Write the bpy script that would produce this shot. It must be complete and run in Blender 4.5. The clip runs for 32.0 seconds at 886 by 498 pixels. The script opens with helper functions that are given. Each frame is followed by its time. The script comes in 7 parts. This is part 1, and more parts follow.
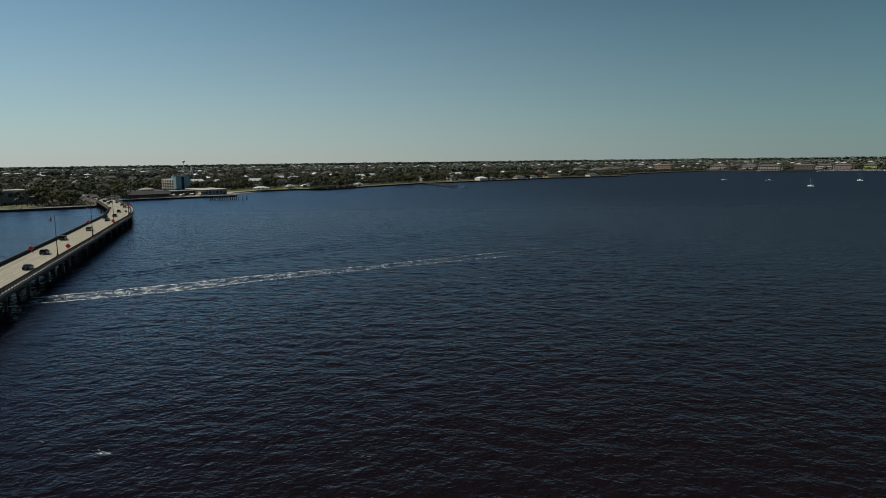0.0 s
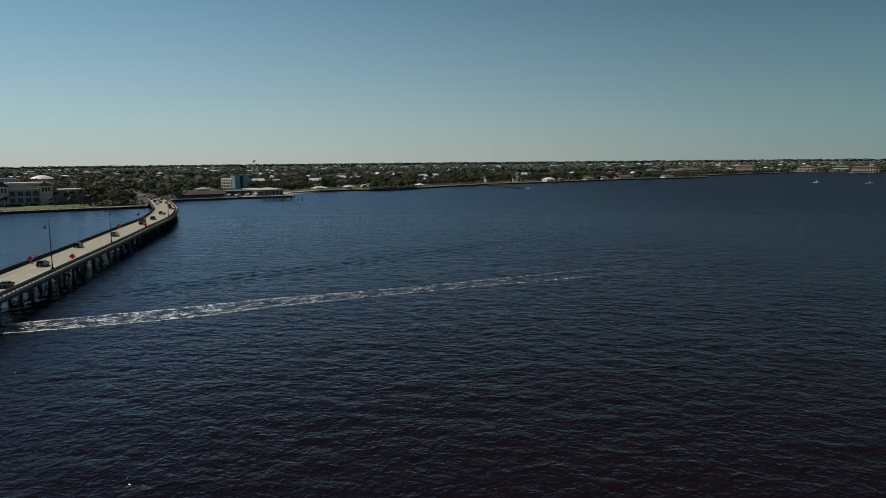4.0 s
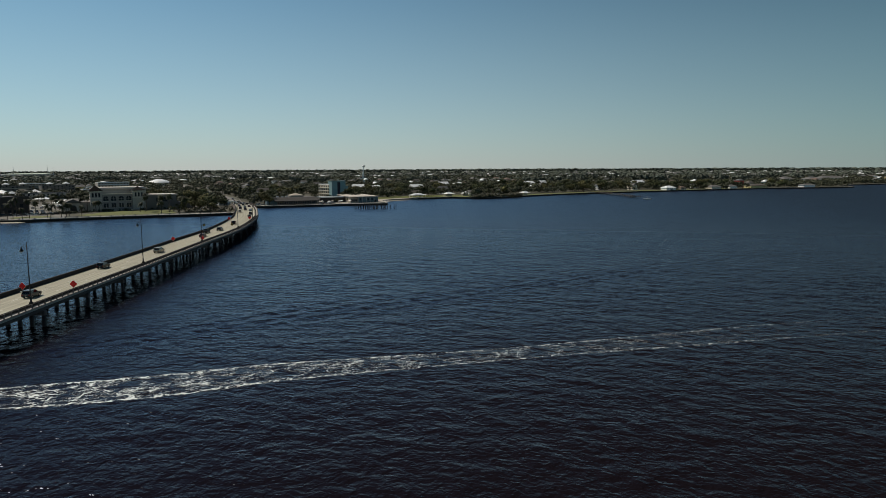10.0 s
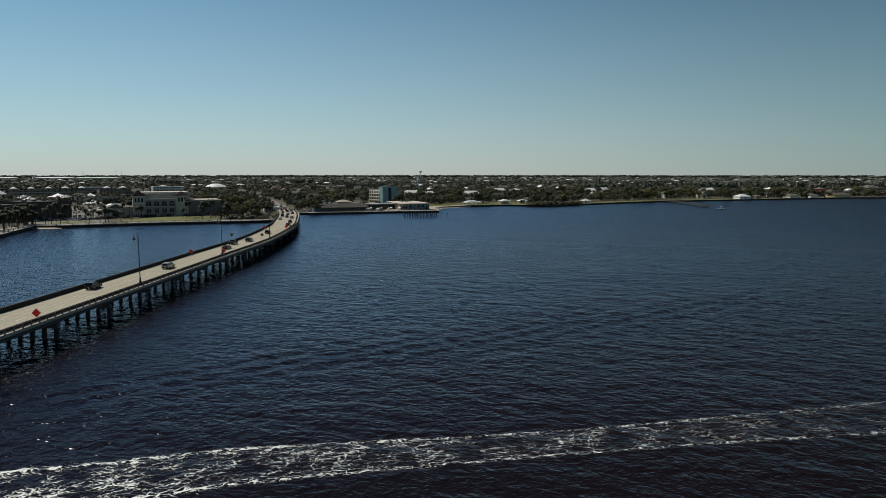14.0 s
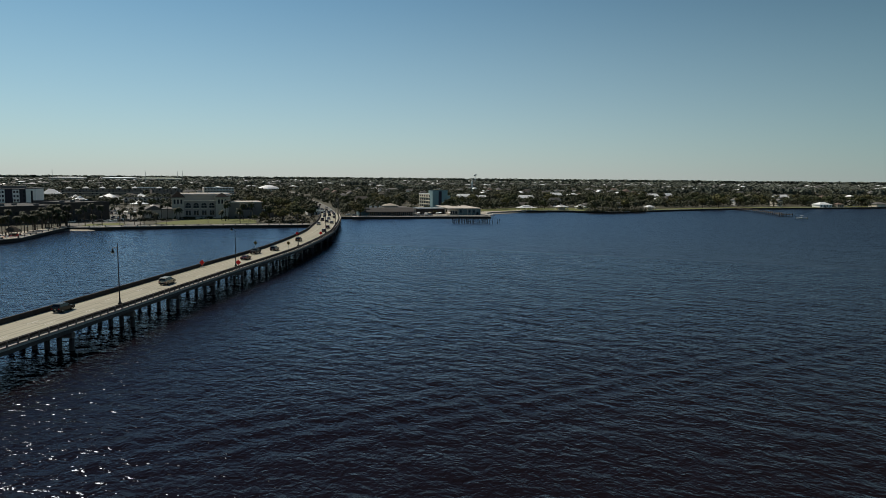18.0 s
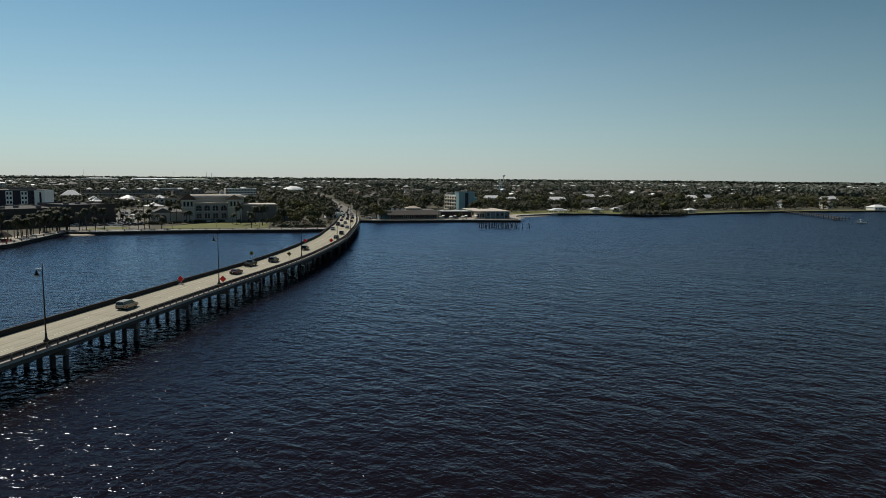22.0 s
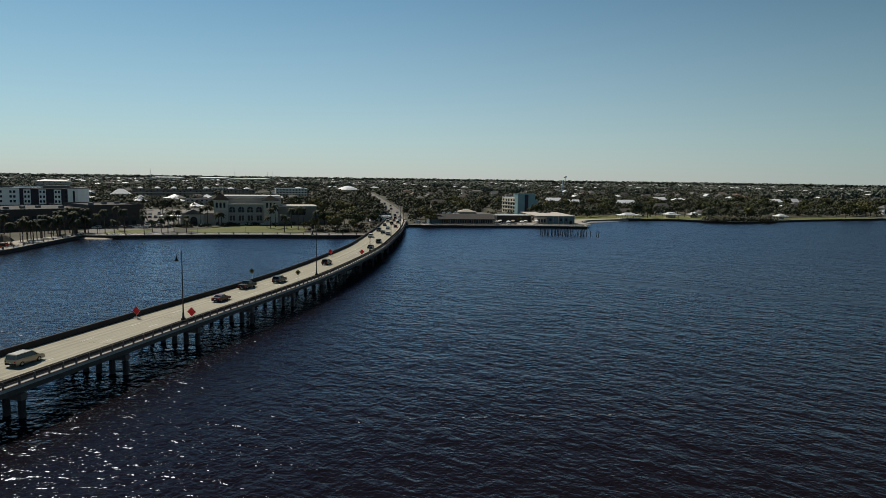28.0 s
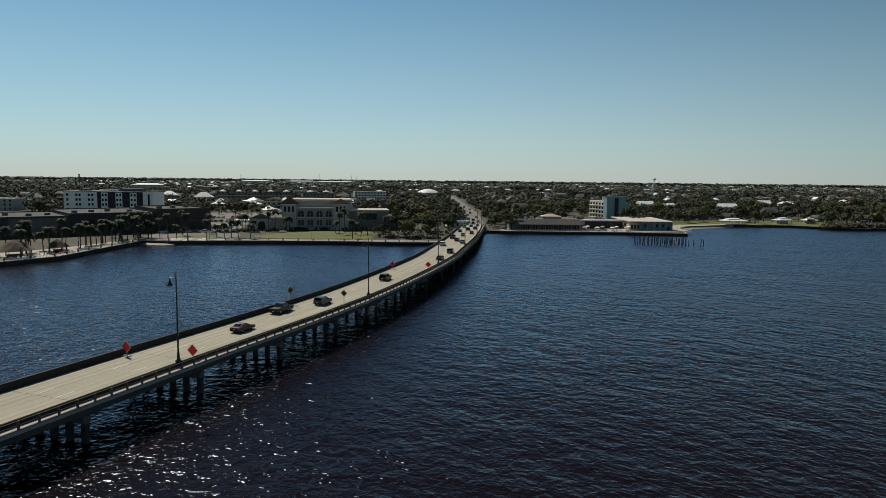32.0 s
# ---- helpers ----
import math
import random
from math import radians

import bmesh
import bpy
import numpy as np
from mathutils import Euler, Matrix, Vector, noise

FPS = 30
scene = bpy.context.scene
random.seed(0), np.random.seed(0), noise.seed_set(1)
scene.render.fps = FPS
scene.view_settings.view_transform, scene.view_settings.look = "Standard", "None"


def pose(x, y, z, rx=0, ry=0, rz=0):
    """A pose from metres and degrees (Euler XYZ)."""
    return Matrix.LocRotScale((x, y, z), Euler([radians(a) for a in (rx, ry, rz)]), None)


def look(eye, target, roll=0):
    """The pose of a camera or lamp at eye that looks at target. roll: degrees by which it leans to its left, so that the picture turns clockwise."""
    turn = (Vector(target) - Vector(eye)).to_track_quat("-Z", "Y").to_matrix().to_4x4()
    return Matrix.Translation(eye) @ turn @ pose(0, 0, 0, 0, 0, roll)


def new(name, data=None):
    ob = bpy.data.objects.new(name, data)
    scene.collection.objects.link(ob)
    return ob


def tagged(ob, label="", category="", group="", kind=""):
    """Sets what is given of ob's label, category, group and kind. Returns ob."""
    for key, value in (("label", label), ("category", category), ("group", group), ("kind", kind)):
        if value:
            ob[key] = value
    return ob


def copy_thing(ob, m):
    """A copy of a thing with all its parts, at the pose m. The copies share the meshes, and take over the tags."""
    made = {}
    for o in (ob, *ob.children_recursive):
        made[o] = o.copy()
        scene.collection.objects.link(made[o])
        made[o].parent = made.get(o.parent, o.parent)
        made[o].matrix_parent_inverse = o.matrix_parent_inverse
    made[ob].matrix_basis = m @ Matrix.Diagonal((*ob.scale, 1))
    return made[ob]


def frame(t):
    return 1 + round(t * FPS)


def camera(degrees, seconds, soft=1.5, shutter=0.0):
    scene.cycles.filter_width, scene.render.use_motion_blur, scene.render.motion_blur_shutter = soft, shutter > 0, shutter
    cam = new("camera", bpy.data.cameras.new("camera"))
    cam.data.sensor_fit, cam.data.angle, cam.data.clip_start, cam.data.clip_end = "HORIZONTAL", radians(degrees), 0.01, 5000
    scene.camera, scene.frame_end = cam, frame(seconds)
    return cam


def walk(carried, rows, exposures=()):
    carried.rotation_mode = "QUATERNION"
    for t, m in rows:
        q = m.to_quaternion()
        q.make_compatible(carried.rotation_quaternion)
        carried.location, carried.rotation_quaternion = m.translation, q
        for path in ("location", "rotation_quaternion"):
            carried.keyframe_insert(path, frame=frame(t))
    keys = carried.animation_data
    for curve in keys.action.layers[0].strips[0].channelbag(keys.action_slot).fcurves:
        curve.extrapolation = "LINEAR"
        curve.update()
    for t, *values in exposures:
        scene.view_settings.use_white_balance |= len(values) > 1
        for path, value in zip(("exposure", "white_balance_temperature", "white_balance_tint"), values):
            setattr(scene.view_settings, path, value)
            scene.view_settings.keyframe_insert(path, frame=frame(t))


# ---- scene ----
from mathutils import geometry

# ---------------------------------------------------------------- camera
cam = camera(66.6, 32.0, 0.7)
# seconds, eye (m), yaw to the left of +y, pitch, roll (degrees)
FLIGHT = [
    (0, 13.39, -72.13, 33.58, -2.11, -7.53, -0.72),
    (0.5, 13.82, -67.05, 33.53, -1.17, -7.52, -0.69),
    (1, 14.27, -61.95, 33.48, -0.22, -7.52, -0.67),
    (1.5, 14.72, -56.85, 33.43, 0.35, -7.51, -0.64),
    (2, 15.14, -51.76, 33.39, 0.93, -7.50, -0.61),
    (2.5, 15.52, -46.71, 33.34, 1.54, -7.49, -0.59),
    (3, 15.81, -41.70, 33.30, 2.16, -7.48, -0.57),
    (3.5, 16.04, -36.72, 33.26, 2.75, -7.47, -0.56),
    (5.5, 16.42, -17.12, 33.14, 5.95, -7.41, -0.53),
    (6, 16.39, -12.34, 33.12, 6.76, -7.38, -0.52),
    (6.5, 16.30, -7.64, 33.11, 7.53, -7.34, -0.51),
    (7, 16.15, -3.00, 33.10, 8.16, -7.29, -0.50),
    (7.5, 15.96, 1.59, 33.10, 8.99, -7.24, -0.49),
    (8, 15.72, 6.15, 33.10, 9.69, -7.18, -0.48),
    (8.5, 15.44, 10.68, 33.11, 10.41, -7.12, -0.46),
    (9, 15.13, 15.21, 33.12, 11.24, -7.06, -0.43),
    (9.5, 14.77, 19.71, 33.13, 11.94, -6.99, -0.37),
    (10, 14.31, 24.14, 33.14, 12.54, -6.90, -0.29),
    (10.5, 13.79, 28.55, 33.15, 13.09, -6.82, -0.21),
    (11, 13.22, 32.97, 33.16, 13.70, -6.74, -0.15),
    (11.5, 12.61, 37.41, 33.16, 14.31, -6.67, -0.14),
    (12, 11.95, 41.86, 33.16, 14.89, -6.60, -0.15),
    (12.5, 11.21, 46.29, 33.16, 15.55, -6.54, -0.16),
    (13, 10.37, 50.68, 33.15, 16.19, -6.49, -0.14),
    (13.5, 9.44, 55.02, 33.13, 16.80, -6.44, -0.08),
    (14, 8.47, 59.36, 33.11, 17.36, -6.40, -0.00),
    (14.5, 7.48, 63.69, 33.08, 17.93, -6.36, 0.08),
    (16.5, 3.32, 80.87, 32.96, 20.19, -6.23, 0.41),
    (17, 2.26, 85.12, 32.93, 20.80, -6.19, 0.47),
    (17.5, 1.18, 89.31, 32.90, 21.43, -6.17, 0.50),
    (18, 0.06, 93.43, 32.89, 21.98, -6.14, 0.49),
    (18.5, -1.12, 97.50, 32.88, 22.49, -6.12, 0.47),
    (19, -2.39, 101.56, 32.88, 23.03, -6.10, 0.45),
    (19.5, -3.77, 105.59, 32.89, 23.45, -6.09, 0.42),
    (20, -5.24, 109.59, 32.90, 23.66, -6.08, 0.39),
    (20.5, -6.75, 113.59, 32.92, 23.86, -6.08, 0.36),
    (21, -8.26, 117.59, 32.94, 24.02, -6.08, 0.36),
    (21.5, -9.76, 121.62, 32.95, 24.26, -6.09, 0.40),
    (22, -11.27, 125.67, 32.95, 24.39, -6.10, 0.47),
    (22.5, -12.79, 129.71, 32.93, 24.67, -6.11, 0.54),
    (23, -14.31, 133.71, 32.90, 24.92, -6.12, 0.60),
    (23.5, -15.81, 137.68, 32.86, 25.10, -6.12, 0.63),
    (24, -17.30, 141.63, 32.82, 25.18, -6.12, 0.66),
    (24.5, -18.82, 145.55, 32.77, 25.30, -6.12, 0.68),
    (25, -20.39, 149.43, 32.73, 25.64, -6.12, 0.69),
    (25.5, -22.01, 153.28, 32.68, 26.12, -6.12, 0.71),
    (27.5, -28.70, 168.51, 32.52, 28.48, -6.09, 0.78),
    (28, -30.44, 172.33, 32.46, 29.41, -6.08, 0.79),
    (28.5, -32.24, 176.16, 32.40, 30.38, -6.06, 0.79),
    (29, -34.10, 180.01, 32.32, 31.30, -6.03, 0.79),
    (29.5, -36.02, 183.84, 32.24, 31.97, -6.00, 0.77),
    (30, -38.00, 187.63, 32.16, 32.87, -5.97, 0.75),
    (30.5, -40.08, 191.37, 32.07, 33.78, -5.95, 0.72),
    (31, -42.23, 195.06, 31.98, 34.68, -5.94, 0.68),
    (31.5, -44.41, 198.74, 31.90, 35.58, -5.93, 0.64),
    (32, -46.58, 202.43, 31.82, 36.44, -5.92, 0.60),
]


def flown(x, y, z, yaw, pitch, roll):
    a, b = radians(yaw), radians(pitch)
    ahead = Vector((-math.sin(a) * math.cos(b), math.cos(a) * math.cos(b), math.sin(b)))
    return look((x, y, z), Vector((x, y, z)) + ahead, roll)


walk(cam, [(r[0], flown(*r[1:])) for r in FLIGHT], exposures=[(0.0, -0.12), (6.0, -0.06), (12.0, 0.0), (32.0, 0.05)])

# ---------------------------------------------------------------- world and sun
SUN_AZ, SUN_EL = 72.0, 46.0          # degrees to the left of +y, above the horizon
world = bpy.data.worlds.new("sky")
scene.world = world
world.use_nodes = True
wn, wl = world.node_tree.nodes, world.node_tree.links
sky = wn.new("ShaderNodeTexSky")
sky.sky_type, sky.sun_disc = "NISHITA", False
sky.sun_elevation, sky.sun_rotation = radians(SUN_EL), radians(-SUN_AZ)
sky.altitude, sky.air_density, sky.dust_density, sky.ozone_density = 10.0, 0.6, 0.05, 1.6
tint = wn.new("ShaderNodeMix")
tint.data_type, tint.blend_type = "RGBA", "MULTIPLY"
tint.inputs[0].default_value, tint.inputs[7].default_value = 1.0, (0.70, 1.32, 1.22, 1)
wl.new(sky.outputs[0], tint.inputs[6])
# pale haze that thins with height above the horizon
where, split, up, fall, haze = (wn.new("ShaderNode" + k) for k in ("TexCoord", "SeparateXYZ", "Math", "Math", "Mix"))
up.operation, fall.operation, haze.data_type = "MULTIPLY", "POWER", "RGBA"
up.inputs[1].default_value, fall.inputs[0].default_value = 6.4, 0.3679
scaled = wn.new("ShaderNodeMath")
scaled.operation = "MULTIPLY"
scaled.inputs[1].default_value = 0.93
lift = wn.new("ShaderNodeMath")
lift.operation = "ABSOLUTE"
wl.new(where.outputs["Generated"], split.inputs[0]), wl.new(split.outputs[2], lift.inputs[0]), wl.new(lift.outputs[0], up.inputs[0])
wl.new(up.outputs[0], fall.inputs[1]), wl.new(fall.outputs[0], scaled.inputs[0]), wl.new(scaled.outputs[0], haze.inputs[0])
wl.new(tint.outputs[2], haze.inputs[6])
haze.inputs[7].default_value = (6.9, 7.0, 6.85, 1)
# a clear sky is deepest square to the sun
side, deep, dim = wn.new("ShaderNodeVectorMath"), wn.new("ShaderNodeMapRange"), wn.new("ShaderNodeVectorMath")
side.operation, dim.operation = "DOT_PRODUCT", "MULTIPLY"
side.inputs[1].default_value = (-math.sin(radians(SUN_AZ)), math.cos(radians(SUN_AZ)), 0.0)
deep.interpolation_type = "SMOOTHSTEP"
deep.inputs[1].default_value, deep.inputs[2].default_value, deep.inputs[3].default_value, deep.inputs[4].default_value = -0.45, 0.95, 0.0, 1.0
wl.new(where.outputs["Generated"], side.inputs[0]), wl.new(side.outputs["Value"], deep.inputs[0])
behind, either, hue = wn.new("ShaderNodeMapRange"), wn.new("ShaderNodeMath"), wn.new("ShaderNodeMix")
hue.data_type = "RGBA"
hue.inputs[6].default_value, hue.inputs[7].default_value = (0.47, 0.61, 0.61, 1), (1.15, 1.14, 1.12, 1)
behind.interpolation_type, either.operation = "SMOOTHSTEP", "MAXIMUM"
behind.inputs[1].default_value, behind.inputs[2].default_value, behind.inputs[3].default_value, behind.inputs[4].default_value = -0.45, -0.95, 0.0, 0.9
wl.new(side.outputs["Value"], behind.inputs[0]), wl.new(deep.outputs[0], either.inputs[0]), wl.new(behind.outputs[0], either.inputs[1])
wl.new(haze.outputs[2], dim.inputs[0]), wl.new(either.outputs[0], hue.inputs[0]), wl.new(hue.outputs[2], dim.inputs[1])
# and deeper blue overhead
zenith, blue, over = wn.new("ShaderNodeMapRange"), wn.new("ShaderNodeMix"), wn.new("ShaderNodeVectorMath")
zenith.interpolation_type, blue.data_type, over.operation = "SMOOTHSTEP", "RGBA", "MULTIPLY"
zenith.inputs[1].default_value, zenith.inputs[2].default_value = 0.14, 0.6
blue.inputs[6].default_value = (1, 1, 1, 1)
crown = wn.new("ShaderNodeMix")
crown.data_type = "RGBA"
crown.inputs[6].default_value, crown.inputs[7].default_value = (0.12, 0.18, 0.27, 1), (0.56, 0.78, 1.06, 1)
wl.new(either.outputs[0], crown.inputs[0]), wl.new(crown.outputs[2], blue.inputs[7])
wl.new(split.outputs[2], zenith.inputs[0]), wl.new(zenith.outputs[0], blue.inputs[0]), wl.new(blue.outputs[2], over.inputs[1])
wl.new(dim.outputs[0], over.inputs[0]), wl.new(over.outputs[0], wn["Background"].inputs[0])
wn["Background"].inputs[1].default_value = 0.062

sun_data = bpy.data.lights.new("sun", "SUN")
sun_data.energy, sun_data.angle, sun_data.color = 4.4, radians(0.53), (1.0, 0.92, 0.79)
sun = new("sun", sun_data)
to_sun = Vector((-math.sin(radians(SUN_AZ)) * math.cos(radians(SUN_EL)), math.cos(radians(SUN_AZ)) * math.cos(radians(SUN_EL)), math.sin(radians(SUN_EL))))
sun.matrix_world = look(to_sun * 100, (0, 0, 0))


# ---------------------------------------------------------------- materials
def material(name, color, rough=0.8, metal=0.0, vary=0.25, grain=1.0, stain=8.0, bump=0.0, spec=0.25, per_object=0.0, second=None, island=0.0):
    """A principled surface whose colour wanders at two scales; sizes in metres."""
    m = bpy.data.materials.new(name)
    m.use_nodes = True
    n, l = m.node_tree.nodes, m.node_tree.links
    b = n["Principled BSDF"]
    b.inputs["Roughness"].default_value, b.inputs["Metallic"].default_value = rough, metal
    b.inputs["Specular IOR Level"].default_value = spec
    co = n.new("ShaderNodeTexCoord")
    fine, broad = n.new("ShaderNodeTexNoise"), n.new("ShaderNodeTexNoise")
    fine.inputs["Scale"].default_value, broad.inputs["Scale"].default_value = 1.0 / grain, 1.0 / stain
    fine.inputs["Detail"].default_value, broad.inputs["Detail"].default_value = 4.0, 3.0
    for t in (fine, broad):
        l.new(co.outputs["Object"], t.inputs["Vector"])
    add = n.new("ShaderNodeMath")
    l.new(fine.outputs[0], add.inputs[0]), l.new(broad.outputs[0], add.inputs[1])
    span = n.new("ShaderNodeMapRange")
    span.inputs[1].default_value, span.inputs[2].default_value = 0.6, 1.4
    span.inputs[3].default_value, span.inputs[4].default_value = 0.0, 1.0
    l.new(add.outputs[0], span.inputs[0])
    mix = n.new("ShaderNodeMix")
    mix.data_type = "RGBA"
    lo = tuple(c * (1 - vary) for c in color)
    hi = second if second else tuple(min(1.0, c * (1 + vary)) for c in color)
    mix.inputs[6].default_value, mix.inputs[7].default_value = (*lo, 1), (*hi, 1)
    l.new(span.outputs[0], mix.inputs[0])
    out = mix.outputs[2]
    for amount, node, port in ((per_object, "ShaderNodeObjectInfo", "Random"), (island, "ShaderNodeNewGeometry", "Random Per Island")):
        if amount:
            info, mr, hsv = n.new(node), n.new("ShaderNodeMapRange"), n.new("ShaderNodeHueSaturation")
            mr.inputs[3].default_value, mr.inputs[4].default_value = 1 - amount, 1 + amount
            l.new(info.outputs[port], mr.inputs[0]), l.new(mr.outputs[0], hsv.inputs["Value"]), l.new(out, hsv.inputs["Color"])
            out = hsv.outputs[0]
    l.new(out, b.inputs["Base Color"])
    if bump:
        bp = n.new("ShaderNodeBump")
        bp.inputs["Strength"].default_value, bp.inputs["Distance"].default_value = 0.6, bump
        l.new(fine.outputs[0], bp.inputs["Height"]), l.new(bp.outputs[0], b.inputs["Normal"])
    return m


def water_material():
    """Dark tannin water; its facets lean by three scales of wind ripple, drawn out along the crests."""
    m = bpy.data.materials.new("river_water")
    m.use_nodes = True
    n, l = m.node_tree.nodes, m.node_tree.links
    n.remove(n["Principled BSDF"])
    body, gloss, blend = n.new("ShaderNodeBsdfDiffuse"), n.new("ShaderNodeBsdfAnisotropic"), n.new("ShaderNodeMixShader")
    body.inputs["Color"].default_value = (0.0076, 0.0054, 0.0066, 1)
    gloss.distribution = "BECKMANN"
    gloss.inputs["Color"].default_value = (0.74, 0.84, 1.0, 1)
    l.new(body.outputs[0], blend.inputs[1]), l.new(gloss.outputs[0], blend.inputs[2]), l.new(blend.outputs[0], n["Material Output"].inputs[0])
    co, geo, sep = n.new("ShaderNodeTexCoord"), n.new("ShaderNodeNewGeometry"), n.new("ShaderNodeSeparateXYZ")
    l.new(co.outputs["Object"], sep.inputs[0])
    last = geo.outputs["Normal"]
    # facets take the slope of five layers of wind ripple: size, stretch along the crests, height, heading, octaves
    for size, along, height, turn, octaves in ((24.0, 1.8, 0.45, 26, 1.0), (7.0, 1.8, 0.30, 31, 1.0), (3.6, 1.4, 0.33, 20, 1.0), (1.6, 1.25, 0.32, 38, 1.5), (0.6, 1.1, 0.135, 10, 1.5)):
        step = size * 0.04
        heights = []
        for shift in ((0, 0, 0), (step, 0, 0), (0, step, 0)):
            mv, mp, tx = n.new("ShaderNodeVectorMath"), n.new("ShaderNodeMapping"), n.new("ShaderNodeTexNoise")
            mv.inputs[1].default_value = shift
            mp.inputs["Rotation"].default_value = (0, 0, radians(turn))
            mp.inputs["Scale"].default_value = (1 / along, 1.0, 1.0)
            tx.inputs["Scale"].default_value, tx.inputs["Detail"].default_value, tx.inputs["Roughness"].default_value = 1 / size, octaves, 0.5
            tx.inputs["Distortion"].default_value = 0.5
            l.new(co.outputs["Object"], mv.inputs[0]), l.new(mv.outputs[0], mp.inputs[0]), l.new(mp.outputs[0], tx.inputs["Vector"])
            heights.append(tx.outputs[0])
        both, add = n.new("ShaderNodeCombineXYZ"), n.new("ShaderNodeVectorMath")
        for axis in (0, 1):
            df, gain = n.new("ShaderNodeMath"), n.new("ShaderNodeMath")
            df.operation, gain.operation = "SUBTRACT", "MULTIPLY"
            gain.inputs[1].default_value = height / step
            l.new(heights[0], df.inputs[0]), l.new(heights[axis + 1], df.inputs[1])
            l.new(df.outputs[0], gain.inputs[0]), l.new(gain.outputs[0], both.inputs[axis])
        l.new(both.outputs[0], add.inputs[0]), l.new(last, add.inputs[1])
        last = add.outputs[0]
    unit = n.new("ShaderNodeVectorMath")
    unit.operation = "NORMALIZE"
    l.new(last, unit.inputs[0]), l.new(unit.outputs[0], gloss.inputs["Normal"]), l.new(unit.outputs[0], body.inputs["Normal"])
    # the gloss falls away from grazing towards steeper sight
    lw, steep, gl = n.new("ShaderNodeLayerWeight"), n.new("ShaderNodeMath"), n.new("ShaderNodeMath")
    lw.inputs[0].default_value = 0.5
    steep.operation, gl.operation = "POWER", "MULTIPLY_ADD"
    steep.inputs[1].default_value, gl.inputs[1].default_value, gl.inputs[2].default_value = 9.0, 1.35, 0.014
    l.new(unit.outputs[0], lw.inputs["Normal"]), l.new(lw.outputs["Facing"], steep.inputs[0])
    l.new(steep.outputs[0], gl.inputs[0])
    # crests hide one another at grazing sight, so the gloss never grows full
    hidden = n.new("ShaderNodeMath")
    hidden.operation = "SMOOTH_MIN"
    hidden.inputs[1].default_value, hidden.inputs[2].default_value = 0.46, 0.15
    l.new(gl.outputs[0], hidden.inputs[0])
    # painted sheen: gloss scaled by x, brighter on the left, dimmer on the right
    gloss_by_x, less = n.new("ShaderNodeMapRange"), n.new("ShaderNodeMath")
    gloss_by_x.interpolation_type, less.operation = "SMOOTHSTEP", "MULTIPLY"
    gloss_by_x.inputs[1].default_value, gloss_by_x.inputs[2].default_value, gloss_by_x.inputs[3].default_value, gloss_by_x.inputs[4].default_value = -300.0, 280.0, 1.38, 0.55
    l.new(sep.outputs[0], gloss_by_x.inputs[0]), l.new(gloss_by_x.outputs[0], less.inputs[1])
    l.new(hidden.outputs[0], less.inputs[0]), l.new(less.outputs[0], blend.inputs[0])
    # waves too small to tell apart, far out, count as roughness
    ramps = []
    for axis, lo, hi in ((1, 210.0, 560.0), (0, 140.0, 440.0)):
        mr = n.new("ShaderNodeMapRange")
        mr.inputs[1].default_value, mr.inputs[2].default_value, mr.inputs[3].default_value, mr.inputs[4].default_value = lo, hi, 0.21, 0.34
        mr.interpolation_type = "SMOOTHSTEP"
        l.new(sep.outputs[axis], mr.inputs[0])
        ramps.append(mr.outputs[0])
    most = n.new("ShaderNodeMath")
    most.operation = "MAXIMUM"
    l.new(ramps[0], most.inputs[0]), l.new(ramps[1], most.inputs[1]), l.new(most.outputs[0], gloss.inputs["Roughness"])
    return m


